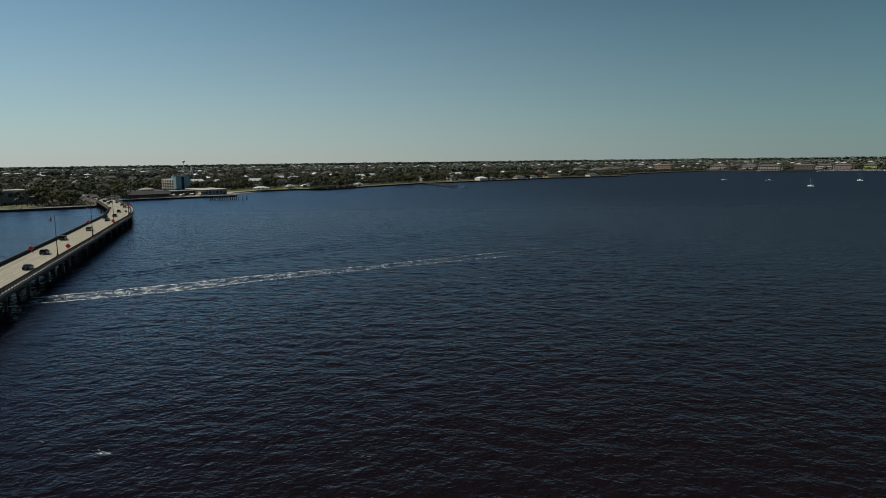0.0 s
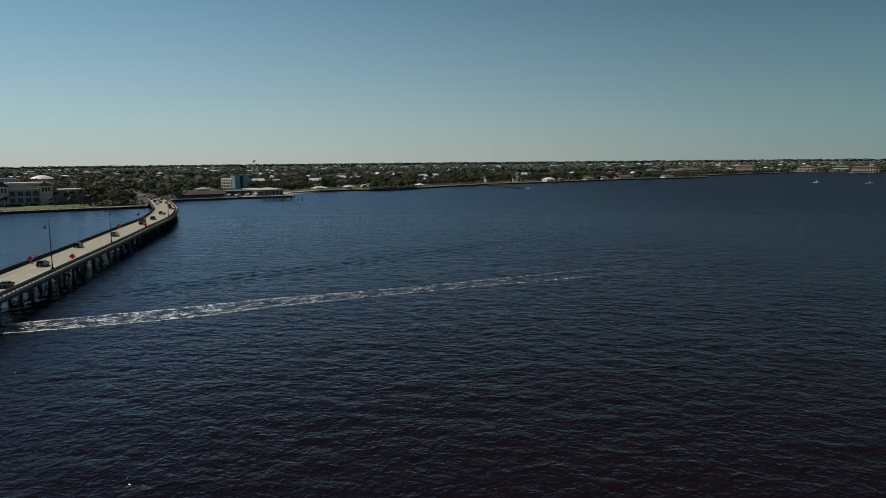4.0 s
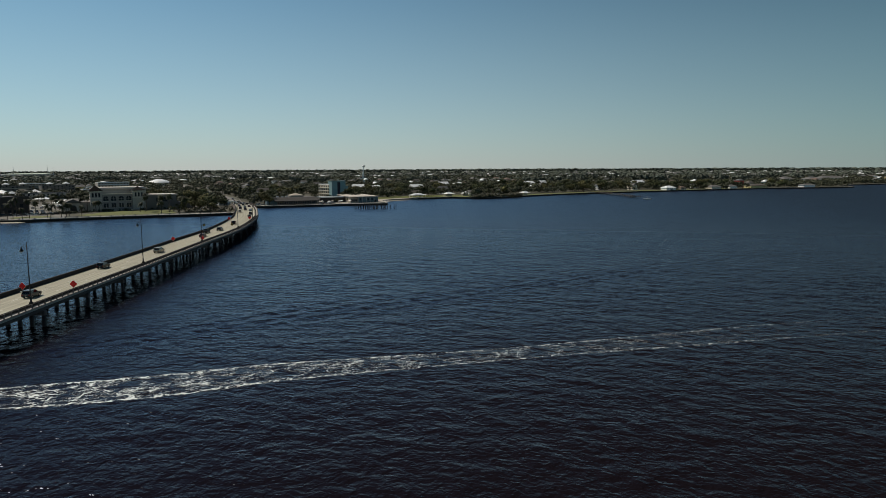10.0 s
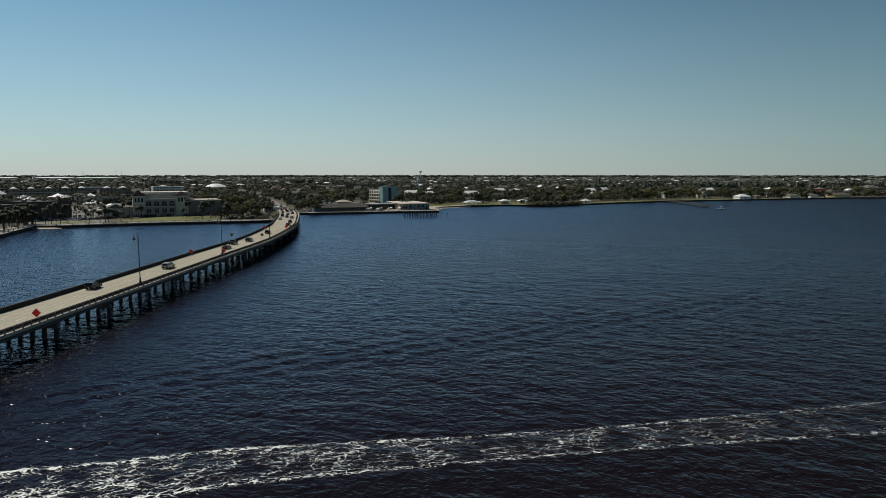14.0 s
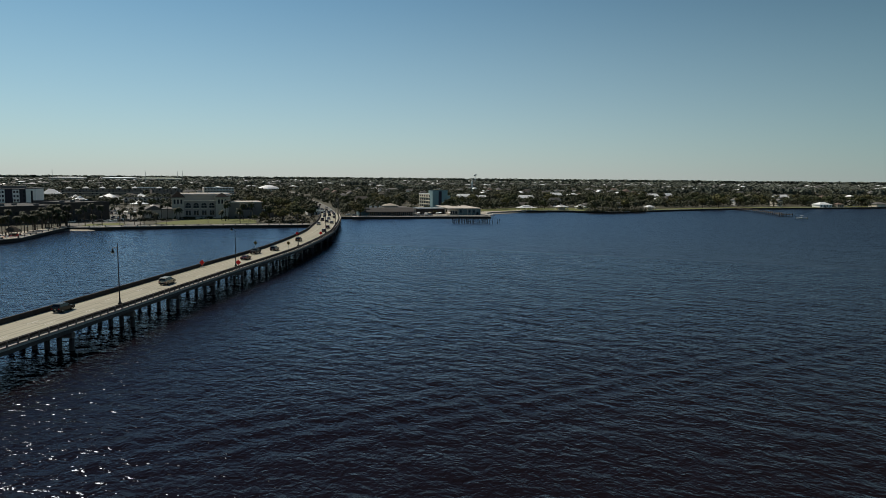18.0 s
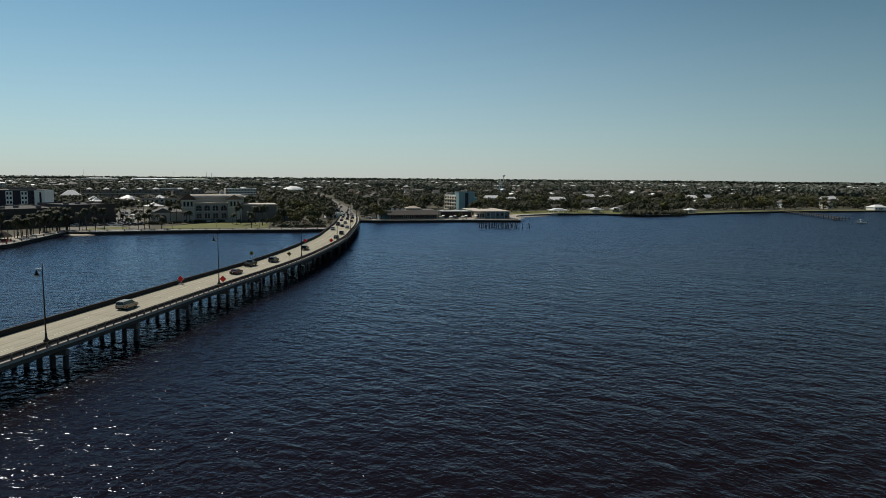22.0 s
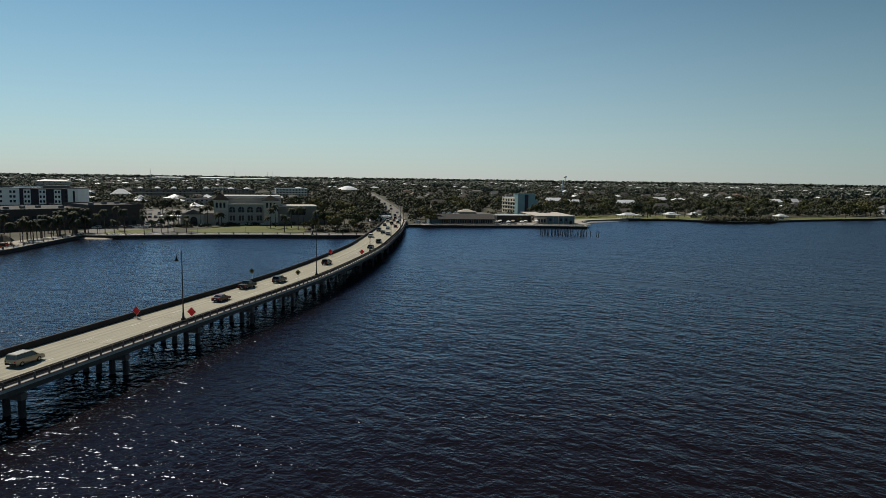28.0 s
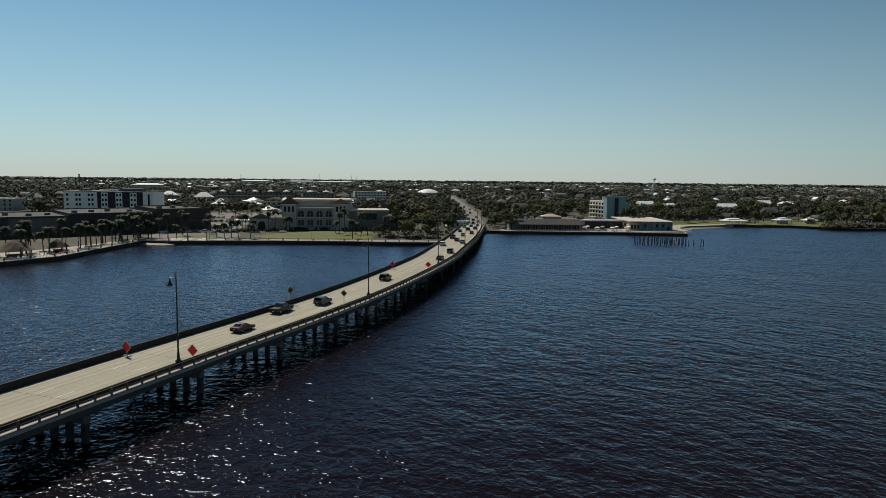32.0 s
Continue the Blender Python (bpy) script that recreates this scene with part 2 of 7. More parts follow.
def foam_material():
    """Lacy foam: white where two wandering ridge patterns meet, open water between."""
    m = bpy.data.materials.new("foam")
    m.use_nodes = True
    n, l = m.node_tree.nodes, m.node_tree.links
    b = n["Principled BSDF"]
    b.inputs["Base Color"].default_value, b.inputs["Roughness"].default_value = (0.62, 0.66, 0.65, 1), 0.7
    uv = n.new("ShaderNodeUVMap")
    sep = n.new("ShaderNodeSeparateXYZ")
    l.new(uv.outputs[0], sep.inputs[0])
    co = n.new("ShaderNodeTexCoord")

    def math_node(op, a, c=None, d=None):
        q = n.new("ShaderNodeMath")
        q.operation = op
        for k, v in enumerate((a, c, d)):
            if v is None:
                continue
            if isinstance(v, (int, float)):
                q.inputs[k].default_value = v
            else:
                l.new(v, q.inputs[k])
        return q.outputs[0]

    def noise_node(scale, distortion, detail=3.0):
        q = n.new("ShaderNodeTexNoise")
        q.inputs["Scale"].default_value, q.inputs["Distortion"].default_value, q.inputs["Detail"].default_value = scale, distortion, detail
        l.new(co.outputs["Object"], q.inputs["Vector"])
        return q

    def net(length, width, wander):
        """Strands of a net whose meshes are drawn out along the wake."""
        mp, warp, mix_in, vo = n.new("ShaderNodeMapping"), noise_node(0.8, 0.6), n.new("ShaderNodeVectorMath"), n.new("ShaderNodeTexVoronoi")
        mp.inputs["Scale"].default_value = (235.0 / length, 10.6 / width, 1.0)
        l.new(uv.outputs[0], mp.inputs[0])
        mix_in.operation = "MULTIPLY_ADD"
        mix_in.inputs[1].default_value = (wander, wander, 0)
        l.new(warp.outputs["Color"], mix_in.inputs[0]), l.new(mp.outputs[0], mix_in.inputs[2])
        vo.feature = "DISTANCE_TO_EDGE"
        vo.voronoi_dimensions = "2D"
        vo.inputs["Scale"].default_value = 1.0
        l.new(mix_in.outputs[0], vo.inputs["Vector"])
        return vo.outputs["Distance"]

    across = math_node("ABSOLUTE", math_node("MULTIPLY_ADD", sep.outputs[1], 2.0, -1.0))
    spray = noise_node(0.30, 0.5).outputs[0]
    fine = noise_node(3.2, 0.4).outputs[0]
    # strands grow thin with the wake's age
    age = n.new("ShaderNodeMapRange")
    age.inputs[1].default_value, age.inputs[2].default_value, age.inputs[3].default_value, age.inputs[4].default_value = 0.12, 0.76, 1.0, 0.05
    l.new(sep.outputs[0], age.inputs[0])
    body = math_node("MULTIPLY", math_node("MAXIMUM", math_node("MULTIPLY_ADD", spray, 2.5, -0.85), 0.0), age.outputs[0])
    rim = math_node("MAXIMUM", math_node("MULTIPLY_ADD", math_node("ABSOLUTE", math_node("SUBTRACT", across, 0.84)), -8.0, 1.0), 0.0)
    rim = math_node("MULTIPLY", rim, math_node("MULTIPLY_ADD", age.outputs[0], 0.9, 0.22))
    thick = math_node("MULTIPLY", math_node("MULTIPLY_ADD", rim, 0.75, body), math_node("MULTIPLY_ADD", fine, 1.8, -0.25))
    inside = math_node("MINIMUM", math_node("MAXIMUM", math_node("MULTIPLY_ADD", across, -7.0, 6.9), 0.0), 1.0)
    thick = math_node("MULTIPLY", thick, inside)
    wide = math_node("SUBTRACT", math_node("MULTIPLY", thick, 0.215), net(2.9, 1.25, 1.6))
    small = math_node("SUBTRACT", math_node("MULTIPLY", thick, 0.125), net(1.3, 0.6, 1.0))
    s = math_node("MULTIPLY", math_node("MAXIMUM", wide, small), 7.0)
    q = n.new("ShaderNodeClamp")
    l.new(math_node("MULTIPLY", s, 2.2), q.inputs[0])
    tr, mixs = n.new("ShaderNodeBsdfTransparent"), n.new("ShaderNodeMixShader")
    l.new(q.outputs[0], mixs.inputs[0]), l.new(tr.outputs[0], mixs.inputs[1]), l.new(b.outputs[0], mixs.inputs[2])
    l.new(mixs.outputs[0], n["Material Output"].inputs[0])
    return m


def lane_material():
    """Grooved bridge concrete: pale, with darker wheel tracks along each lane and cross joints."""
    m = material("deck_concrete", (0.315, 0.297, 0.228), 0.85, vary=0.12, grain=0.6, stain=9.0)
    n, l = m.node_tree.nodes, m.node_tree.links
    b = n["Principled BSDF"]
    col = b.inputs["Base Color"].links[0].from_socket
    uv, mp, tx = n.new("ShaderNodeUVMap"), n.new("ShaderNodeMapping"), n.new("ShaderNodeTexNoise")
    mp.inputs["Scale"].default_value = (0.012, 1.5, 1)
    tx.inputs["Scale"].default_value, tx.inputs["Detail"].default_value = 1.0, 4.0
    l.new(uv.outputs[0], mp.inputs[0]), l.new(mp.outputs[0], tx.inputs["Vector"])
    mr, hsv = n.new("ShaderNodeMapRange"), n.new("ShaderNodeHueSaturation")
    mr.inputs[1].default_value, mr.inputs[2].default_value, mr.inputs[3].default_value, mr.inputs[4].default_value = 0.3, 0.7, 0.74, 1.16
    l.new(tx.outputs[0], mr.inputs[0]), l.new(mr.outputs[0], hsv.inputs["Value"]), l.new(col, hsv.inputs["Color"])
    l.new(hsv.outputs[0], b.inputs["Base Color"])
    return m


def ground_material():
    """Town ground: grass, bare sand and streets mixed in patches."""
    m = material("town_ground", (0.06, 0.062, 0.04), 0.95, vary=0.4, grain=3.0, stain=30.0, second=(0.10, 0.092, 0.065))
    return m


def glass_material(name, tint, rough=0.06):
    m = material(name, tint, rough, vary=0.1, stain=20.0, spec=0.4)
    return m


M_WATER, M_FOAM, M_DECK = water_material(), foam_material(), lane_material()
M_GROUND = ground_material()
M_CONC = material("weathered_concrete", (0.135, 0.112, 0.103), 0.85, vary=0.22, grain=0.5, stain=5.0, bump=0.01)
# slab edge's shade put into the colour; the dark expansion joints use it too
M_SLAB = material("shade_dark_slab_joint_concrete", (0.075, 0.064, 0.058), 0.88, vary=0.3, grain=0.5, stain=4.0)
# the shaded face of the barriers is put into this near-black colour
M_BARRIER = material("shade_dark_barrier_concrete", (0.034, 0.029, 0.026), 0.9, vary=0.3, grain=0.4, stain=4.0)
# piles darkened by colour, for the shade they stand in below the deck
M_PILE = material("shade_dark_pile_concrete", (0.042, 0.037, 0.038), 0.8, vary=0.3, grain=0.5, stain=2.0)
M_STEEL = material("dark_painted_steel", (0.013, 0.014, 0.016), 0.45, vary=0.2, spec=0.4)
M_ALU = material("brushed_aluminium", (0.45, 0.46, 0.47), 0.4, 0.8, vary=0.1)
M_PAINT = material("road_paint_white", (0.55, 0.54, 0.5), 0.7, vary=0.15, grain=0.3)
M_YELLOWP = material("road_paint_yellow", (0.34, 0.29, 0.17), 0.7, vary=0.15, grain=0.3)
M_ORANGE = material("red_orange_sign_sheet", (0.9, 0.04, 0.035), 0.5, vary=0.06)
M_YSIGN = material("yellow_sign_sheet", (0.30, 0.20, 0.02), 0.5, vary=0.08)
M_BLACK = material("black_paint", (0.012, 0.012, 0.014), 0.55, vary=0.2)
M_ASPHALT = material("street_asphalt", (0.07, 0.068, 0.062), 0.9, vary=0.2, grain=1.0, stain=14.0)
M_ROAD = material("sunbleached_road", (0.15, 0.142, 0.125), 0.9, vary=0.18, grain=1.0, stain=14.0)
M_LAWN = material("mown_lawn", (0.112, 0.122, 0.038), 0.95, vary=0.25, grain=2.0, stain=14.0)
M_SAND = material("beach_sand", (0.36, 0.32, 0.26), 0.95, vary=0.12, grain=0.8, stain=6.0)
M_PAVE = material("promenade_paving", (0.34, 0.32, 0.285), 0.85, vary=0.15, grain=0.6, stain=5.0)
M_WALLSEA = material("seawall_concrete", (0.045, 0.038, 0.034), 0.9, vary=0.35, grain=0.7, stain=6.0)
M_BARK = material("bark", (0.05, 0.04, 0.03), 0.95, vary=0.3, grain=0.2, stain=1.0)
M_PALMBARK = material("palm_bark", (0.075, 0.062, 0.05), 0.95, vary=0.25, grain=0.2, stain=1.0)
M_LEAF = material("broad_leaves", (0.062, 0.071, 0.034), 0.85, vary=0.35, grain=0.7, stain=4.0, per_object=0.35, island=0.45, spec=0.1)
M_LEAF2 = material("olive_leaves", (0.105, 0.100, 0.044), 0.85, vary=0.35, grain=0.7, stain=4.0, per_object=0.3, island=0.45, spec=0.1)
M_PALM = material("palm_fronds", (0.040, 0.045, 0.022), 0.75, vary=0.3, grain=0.4, stain=3.0, per_object=0.25, island=0.3, spec=0.15)
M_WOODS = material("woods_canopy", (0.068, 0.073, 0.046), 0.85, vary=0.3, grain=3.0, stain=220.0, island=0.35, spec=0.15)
# paler and bluer than the nearer woods: distance haze put into the colour
M_FARWOODS = material("hazed_far_woods_canopy", (0.098, 0.112, 0.09), 0.9, vary=0.3, grain=6.0, stain=300.0, island=0.25, spec=0.1)
M_MANGROVE = material("mangrove_leaves", (0.05, 0.05, 0.022), 0.6, vary=0.35, grain=0.7, stain=4.0, island=0.4, spec=0.3)
M_CREAM = material("cream_stucco", (0.62, 0.57, 0.47), 0.85, vary=0.08, grain=0.4, stain=5.0)
M_STONE = material("pale_grey_stucco", (0.47, 0.425, 0.375), 0.85, vary=0.08, grain=0.4, stain=6.0)
M_HALLGREY = material("hall_grey_stucco", (0.30, 0.275, 0.26), 0.85, vary=0.08, grain=0.4, stain=6.0)
M_WHITE = material("white_paint", (0.80, 0.80, 0.77), 0.7, vary=0.07, grain=0.5, stain=5.0)
M_WHITEROOF = material("white_metal_roof", (0.78, 0.79, 0.79), 0.45, vary=0.07, grain=0.6, stain=6.0)
M_GREYROOF = material("grey_roof", (0.13, 0.125, 0.12), 0.8, vary=0.2, grain=0.8, stain=6.0)
M_BROWNROOF = material("brown_shingle_roof", (0.11, 0.098, 0.085), 0.9, vary=0.25, grain=0.6, stain=5.0)
M_TILEROOF = material("clay_roof", (0.16, 0.115, 0.095), 0.85, vary=0.2, grain=0.6, stain=5.0)
M_DARKROOF = material("dark_tile_roof", (0.009, 0.008, 0.008), 0.8, vary=0.25, grain=0.6, stain=5.0, spec=0.05)
M_TARROOF = material("tar_roof", (0.055, 0.052, 0.05), 0.9, vary=0.25, grain=0.8, stain=7.0)
M_TEAL = material("teal_stucco", (0.25, 0.37, 0.38), 0.8, vary=0.1, grain=0.5, stain=6.0)
M_BLUE = material("grey_blue_siding", (0.10, 0.15, 0.165), 0.8, vary=0.12, grain=0.5, stain=6.0)
M_PINK = material("salmon_stucco", (0.42, 0.31, 0.26), 0.85, vary=0.1, grain=0.5, stain=6.0)
M_LIME = material("lime_stucco", (0.42, 0.55, 0.18), 0.85, vary=0.1, grain=0.5, stain=6.0)
M_PALEGREEN = material("pale_green_metal_roof", (0.50, 0.57, 0.46), 0.6, vary=0.08, grain=0.6, stain=6.0)
M_RED = material("red_siding", (0.36, 0.07, 0.055), 0.85, vary=0.1, grain=0.5, stain=6.0)
M_YELLOW = material("pale_yellow_siding", (0.62, 0.52, 0.27), 0.85, vary=0.1, grain=0.5, stain=6.0)
M_TAN = material("tan_stucco", (0.40, 0.35, 0.29), 0.85, vary=0.1, grain=0.5, stain=6.0)
M_TAUPE = material("taupe_stucco", (0.20, 0.175, 0.155), 0.85, vary=0.1, grain=0.5, stain=6.0)
M_NAVY = material("dark_plum_panels", (0.035, 0.03, 0.045), 0.6, vary=0.15, grain=0.6, stain=6.0)
M_DIM = material("dark_brown_stucco", (0.062, 0.052, 0.047), 0.85, vary=0.2, grain=0.6, stain=7.0)
M_WINDOW = glass_material("window_glass", (0.02, 0.025, 0.03))
M_THATCH = material("palm_thatch", (0.10, 0.08, 0.06), 0.95, vary=0.3, grain=0.3, stain=2.0, bump=0.03)
M_TIMBER = material("grey_timber", (0.07, 0.06, 0.05), 0.9, vary=0.3, grain=0.3, stain=2.0)
M_TYRE = material("tyre_rubber", (0.012, 0.012, 0.012), 0.85, vary=0.2)
M_HULL = material("white_gelcoat", (0.75, 0.75, 0.73), 0.3, vary=0.06)
M_REDCHAIR = material("red_plastic", (0.5, 0.06, 0.04), 0.5, vary=0.1)
M_LAMPGLASS = material("frosted_lamp_glass", (0.55, 0.55, 0.5), 0.3, vary=0.05)
M_TAIL = material("tail_lamp_red", (0.35, 0.01, 0.01), 0.2, vary=0.1)
M_HEAD = material("head_lamp_clear", (0.6, 0.6, 0.58), 0.1, vary=0.05)


# ---------------------------------------------------------------- mesh helpers
class Geo:
    """Collects vertices and faces, with an optional (u, v) for each vertex."""

    def __init__(self):
        self.v, self.f, self.uv = [], [], []

    def face(self, *pts):
        k = len(self.v)
        self.v += [tuple(p) for p in pts]
        self.f.append(tuple(range(k, k + len(pts))))
        return self

    def box(self, x0, y0, z0, x1, y1, z1, top=1.0, top_y=None):
        """A box; top < 1 narrows its upper face."""
        ty = top if top_y is None else top_y
        cx, cy, k = (x0 + x1) / 2, (y0 + y1) / 2, len(self.v)
        for z, s, q in ((z0, 1.0, 1.0), (z1, top, ty)):
            for x, y in ((x0, y0), (x1, y0), (x1, y1), (x0, y1)):
                self.v.append((cx + (x - cx) * s, cy + (y - cy) * q, z))
        self.f += [tuple(k + i for i in q) for q in ((3, 2, 1, 0), (4, 5, 6, 7), (0, 1, 5, 4), (1, 2, 6, 5), (2, 3, 7, 6), (3, 0, 4, 7))]
        return self

    def bevel_box(self, x0, y0, z0, x1, y1, z1, b):
        """A box with its upright and top edges taken off."""
        k = len(self.v)
        rings = ((z0, 0.0), (z1 - b, 0.0), (z1, b))
        for z, i in rings:
            self.v += [(x0 + b + i * .5, y0 + i, z), (x1 - b - i * .5, y0 + i, z), (x1 - i, y0 + b + i * .5, z), (x1 - i, y1 - b - i * .5, z),
                       (x1 - b - i * .5, y1 - i, z), (x0 + b + i * .5, y1 - i, z), (x0 + i, y1 - b - i * .5, z), (x0 + i, y0 + b + i * .5, z)]
        for r in range(2):
            for i in range(8):
                j = (i + 1) % 8
                self.f.append((k + r * 8 + i, k + r * 8 + j, k + r * 8 + 8 + j, k + r * 8 + 8 + i))
        self.f += [tuple(k + 16 + i for i in range(8)), tuple(k + 7 - i for i in range(8))]
        return self

    def tube(self, a, b, r0, r1, n=8, caps=True):
        a, b = Vector(a), Vector(b)
        d = (b - a).normalized()
        s = d.orthogonal().normalized()
        t = d.cross(s)
        k = len(self.v)
        for p, r in ((a, r0), (b, r1)):
            self.v += [tuple(p + r * (math.cos(2 * math.pi * i / n) * s + math.sin(2 * math.pi * i / n) * t)) for i in range(n)]
        self.f += [(k + i, k + (i + 1) % n, k + n + (i + 1) % n, k + n + i) for i in range(n)]
        if caps:
            self.f += [tuple(k + n - 1 - i for i in range(n)), tuple(k + n + i for i in range(n))]
        return self

    def lathe(self, profile, n=12, c=(0, 0, 0)):
        """Turns (radius, z) pairs round the upright through c."""
        k = len(self.v)
        for r, z in profile:
            self.v += [(c[0] + r * math.cos(2 * math.pi * i / n), c[1] + r * math.sin(2 * math.pi * i / n), c[2] + z) for i in range(n)]
        for q in range(len(profile) - 1):
            self.f += [(k + q * n + i, k + q * n + (i + 1) % n, k + q * n + n + (i + 1) % n, k + q * n + n + i) for i in range(n)]
        self.f += [tuple(k + n - 1 - i for i in range(n)), tuple(k + (len(profile) - 1) * n + i for i in range(n))]
        return self

    def prism(self, side, x0, x1, taper=None):
        """A (y, z) outline pushed from x0 to x1; taper(z) scales the half width at a height."""
        k, n, c, h = len(self.v), len(side), (x0 + x1) / 2, (x1 - x0) / 2
        for s in (-1, 1):
            self.v += [(c + s * h * (taper(z) if taper else 1.0), y, z) for y, z in side]
        self.f += [tuple(range(k, k + n)), tuple(range(k + 2 * n - 1, k + n - 1, -1))]
        self.f += [(k + (i + 1) % n, k + i, k + n + i, k + n + (i + 1) % n) for i in range(n)]
        return self

    def add(self, other, m):
        k = len(self.v)
        self.v += [tuple(m @ Vector(p)) for p in other.v]
        self.f += [tuple(k + i for i in q) for q in other.f]
        return self

    def mesh(self, name, mat, smooth=False):
        me = bpy.data.meshes.new(name)
        me.from_pydata(self.v, [], self.f)
        if self.uv:
            uv = me.uv_layers.new(name="UVMap")
            idx = np.empty(len(me.loops), np.int32)
            me.loops.foreach_get("vertex_index", idx)
            uv.data.foreach_set("uv", np.array(self.uv, np.float32)[idx].ravel())
        if smooth:
            me.polygons.foreach_set("use_smooth", np.ones(len(me.polygons), bool))
        me.materials.append(mat)
        me.update()
        return me


def thing(name, m, label, category, group="", kind=""):
    ob = new(name)
    ob.empty_display_size = 0.2
    ob.matrix_basis = m
    return tagged(ob, label, category, group, kind)


def part(name, geo, mat, parent, label="", m=None, smooth=False, kind=""):
    """One mesh object under a thing; geo is a Geo or a ready mesh."""
    me = geo.mesh(name, mat, smooth) if isinstance(geo, Geo) else geo
    ob = new(name, me)
    ob.parent = parent
    if m is not None:
        ob.matrix_basis = m
    return tagged(ob, label, kind=kind)


def solo(name, geo, mat, label, category, m=None, kind="", group="", smooth=False):
    """A thing that is one mesh."""
    ob = new(name, geo.mesh(name, mat, smooth) if isinstance(geo, Geo) else geo)
    if m is not None:
        ob.matrix_basis = m
    return tagged(ob, label, category, group, kind)


def heading(x, y, z, dx, dy):
    """A pose at (x, y, z) whose own +y runs along (dx, dy)."""
    return pose(x, y, z, 0, 0, math.degrees(math.atan2(-dx, dy)))


def catmull(pts, step):
    """Points every step metres along a smooth line through pts: list of (point, direction, station)."""
    p = [Vector(q) for q in pts]
    p = [2 * p[0] - p[1]] + p + [2 * p[-1] - p[-2]]
    dense = []
    for i in range(1, len(p) - 2):
        for k in range(40):
            t = k / 40
            dense.append(0.5 * (2 * p[i] + (p[i + 1] - p[i - 1]) * t + (2 * p[i - 1] - 5 * p[i] + 4 * p[i + 1] - p[i + 2]) * t * t + (3 * p[i] - p[i - 1] - 3 * p[i + 1] + p[i + 2]) * t ** 3))
    dense.append(p[-2])
    out, run, nxt = [], 0.0, 0.0
    for a, b in zip(dense, dense[1:]):
        d = (b - a).length
        while nxt <= run + d and d > 1e-9:
            out.append((a + (b - a) * ((nxt - run) / d), (b - a).normalized(), nxt))
            nxt += step
        run += d
    return out

# ---------------------------------------------------------------- water
wave_rng = np.random.default_rng(5)
WAVES = []
for k in range(26):
    length = 2.6 * 1.045 ** k
    turn_w = radians(float(wave_rng.normal(0, 38)) - 104)
    WAVES.append((2 * math.pi / length, math.cos(turn_w), math.sin(turn_w), 0.0026 * length ** 0.8, float(wave_rng.uniform(0, 6.28))))


def swell(x, y):
    z = np.zeros_like(x)
    for k, cx, cy, amp, ph in WAVES:
        z += amp * np.sin(k * (x * cx + y * cy) + ph)
    # steeper waves thrown off by the boat, beyond its wake
    off = (x + 33) * -0.728 + (y - 180) * 0.686
    z += 0.10 * np.exp(-(off / 9.0) ** 2) * np.sin(2 * math.pi / 6.0 * (x * -0.84 + y * 0.543) + 0.6 * np.sin(off * 0.3))
    calm = np.clip((150 - np.abs(x + 10)) / 40, 0, 1) * np.clip((340 - y) / 110, 0, 1) * np.clip((y + 75) / 15, 0, 1)
    return z * calm


def spaced(lo, hi, step, out_lo, out_hi):
    """Even steps from lo to hi, then ever wider ones to the outer limits."""
    mid = list(np.arange(lo, hi, step))
    left, right, s = [], [], step
    while not left or left[-1] > out_lo:
        s *= 1.25
        left.append((left[-1] if left else lo) - s)
    s = step
    while not right or right[-1] < out_hi:
        s *= 1.25
        right.append((right[-1] if right else hi) + s)
    return np.array(left[::-1] + mid + right)


def water_sheet():
    xs, ys = spaced(-165, 145, 0.8, -4800, 4800), spaced(-72, 335, 0.8, -1500, 4800)
    gx, gy = np.meshgrid(xs, ys)
    gz = swell(gx, gy)
    co = np.stack([gx, gy, gz], -1).reshape(-1, 3)
    nx, ny = len(xs), len(ys)
    i = (np.arange(ny - 1)[:, None] * nx + np.arange(nx - 1)).ravel()
    quads = np.stack([i, i + 1, i + nx + 1, i + nx], 1)
    me = bpy.data.meshes.new("water")
    me.vertices.add(len(co)), me.loops.add(quads.size), me.polygons.add(len(quads))
    me.vertices.foreach_set("co", co.ravel())
    me.loops.foreach_set("vertex_index", quads.ravel().astype(np.int32))
    me.polygons.foreach_set("loop_start", np.arange(0, quads.size, 4, dtype=np.int32))
    me.polygons.foreach_set("use_smooth", np.ones(len(quads), bool))
    me.materials.append(M_WATER)
    me.update(calc_edges=True)
    return me


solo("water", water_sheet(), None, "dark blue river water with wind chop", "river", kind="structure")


def wake():
    line = catmull([(-84, 97), (-53, 112), (-35, 124), (-4, 140), (26, 156), (62, 175), (120, 203)], 0.8)
    g, n = Geo(), 14
    total = line[-1][2]
    for p, d, s in line:
        side = Vector((-d.y, d.x))
        half = 5.3 + 1.0 * math.sin(s * 0.05)
        p = p - side * 0.9
        for j in range(n + 1):
            q = p + side * (2 * j / n - 1) * half
            g.v.append((q.x, q.y, 0.0))
            g.uv.append((s / total, j / n))
    a = np.array(g.v)
    a[:, 2] = swell(a[:, 0], a[:, 1]) + 0.07
    g.v = [tuple(q) for q in a.tolist()]
    for i in range(len(line) - 1):
        for j in range(n):
            k = i * (n + 1) + j
            g.f.append((k, k + n + 1, k + n + 2, k + 1))
    solo("boat_wake", g, M_FOAM, "lacy white foam of a boat's wake on dark water", "foam", kind="stuff", smooth=True)


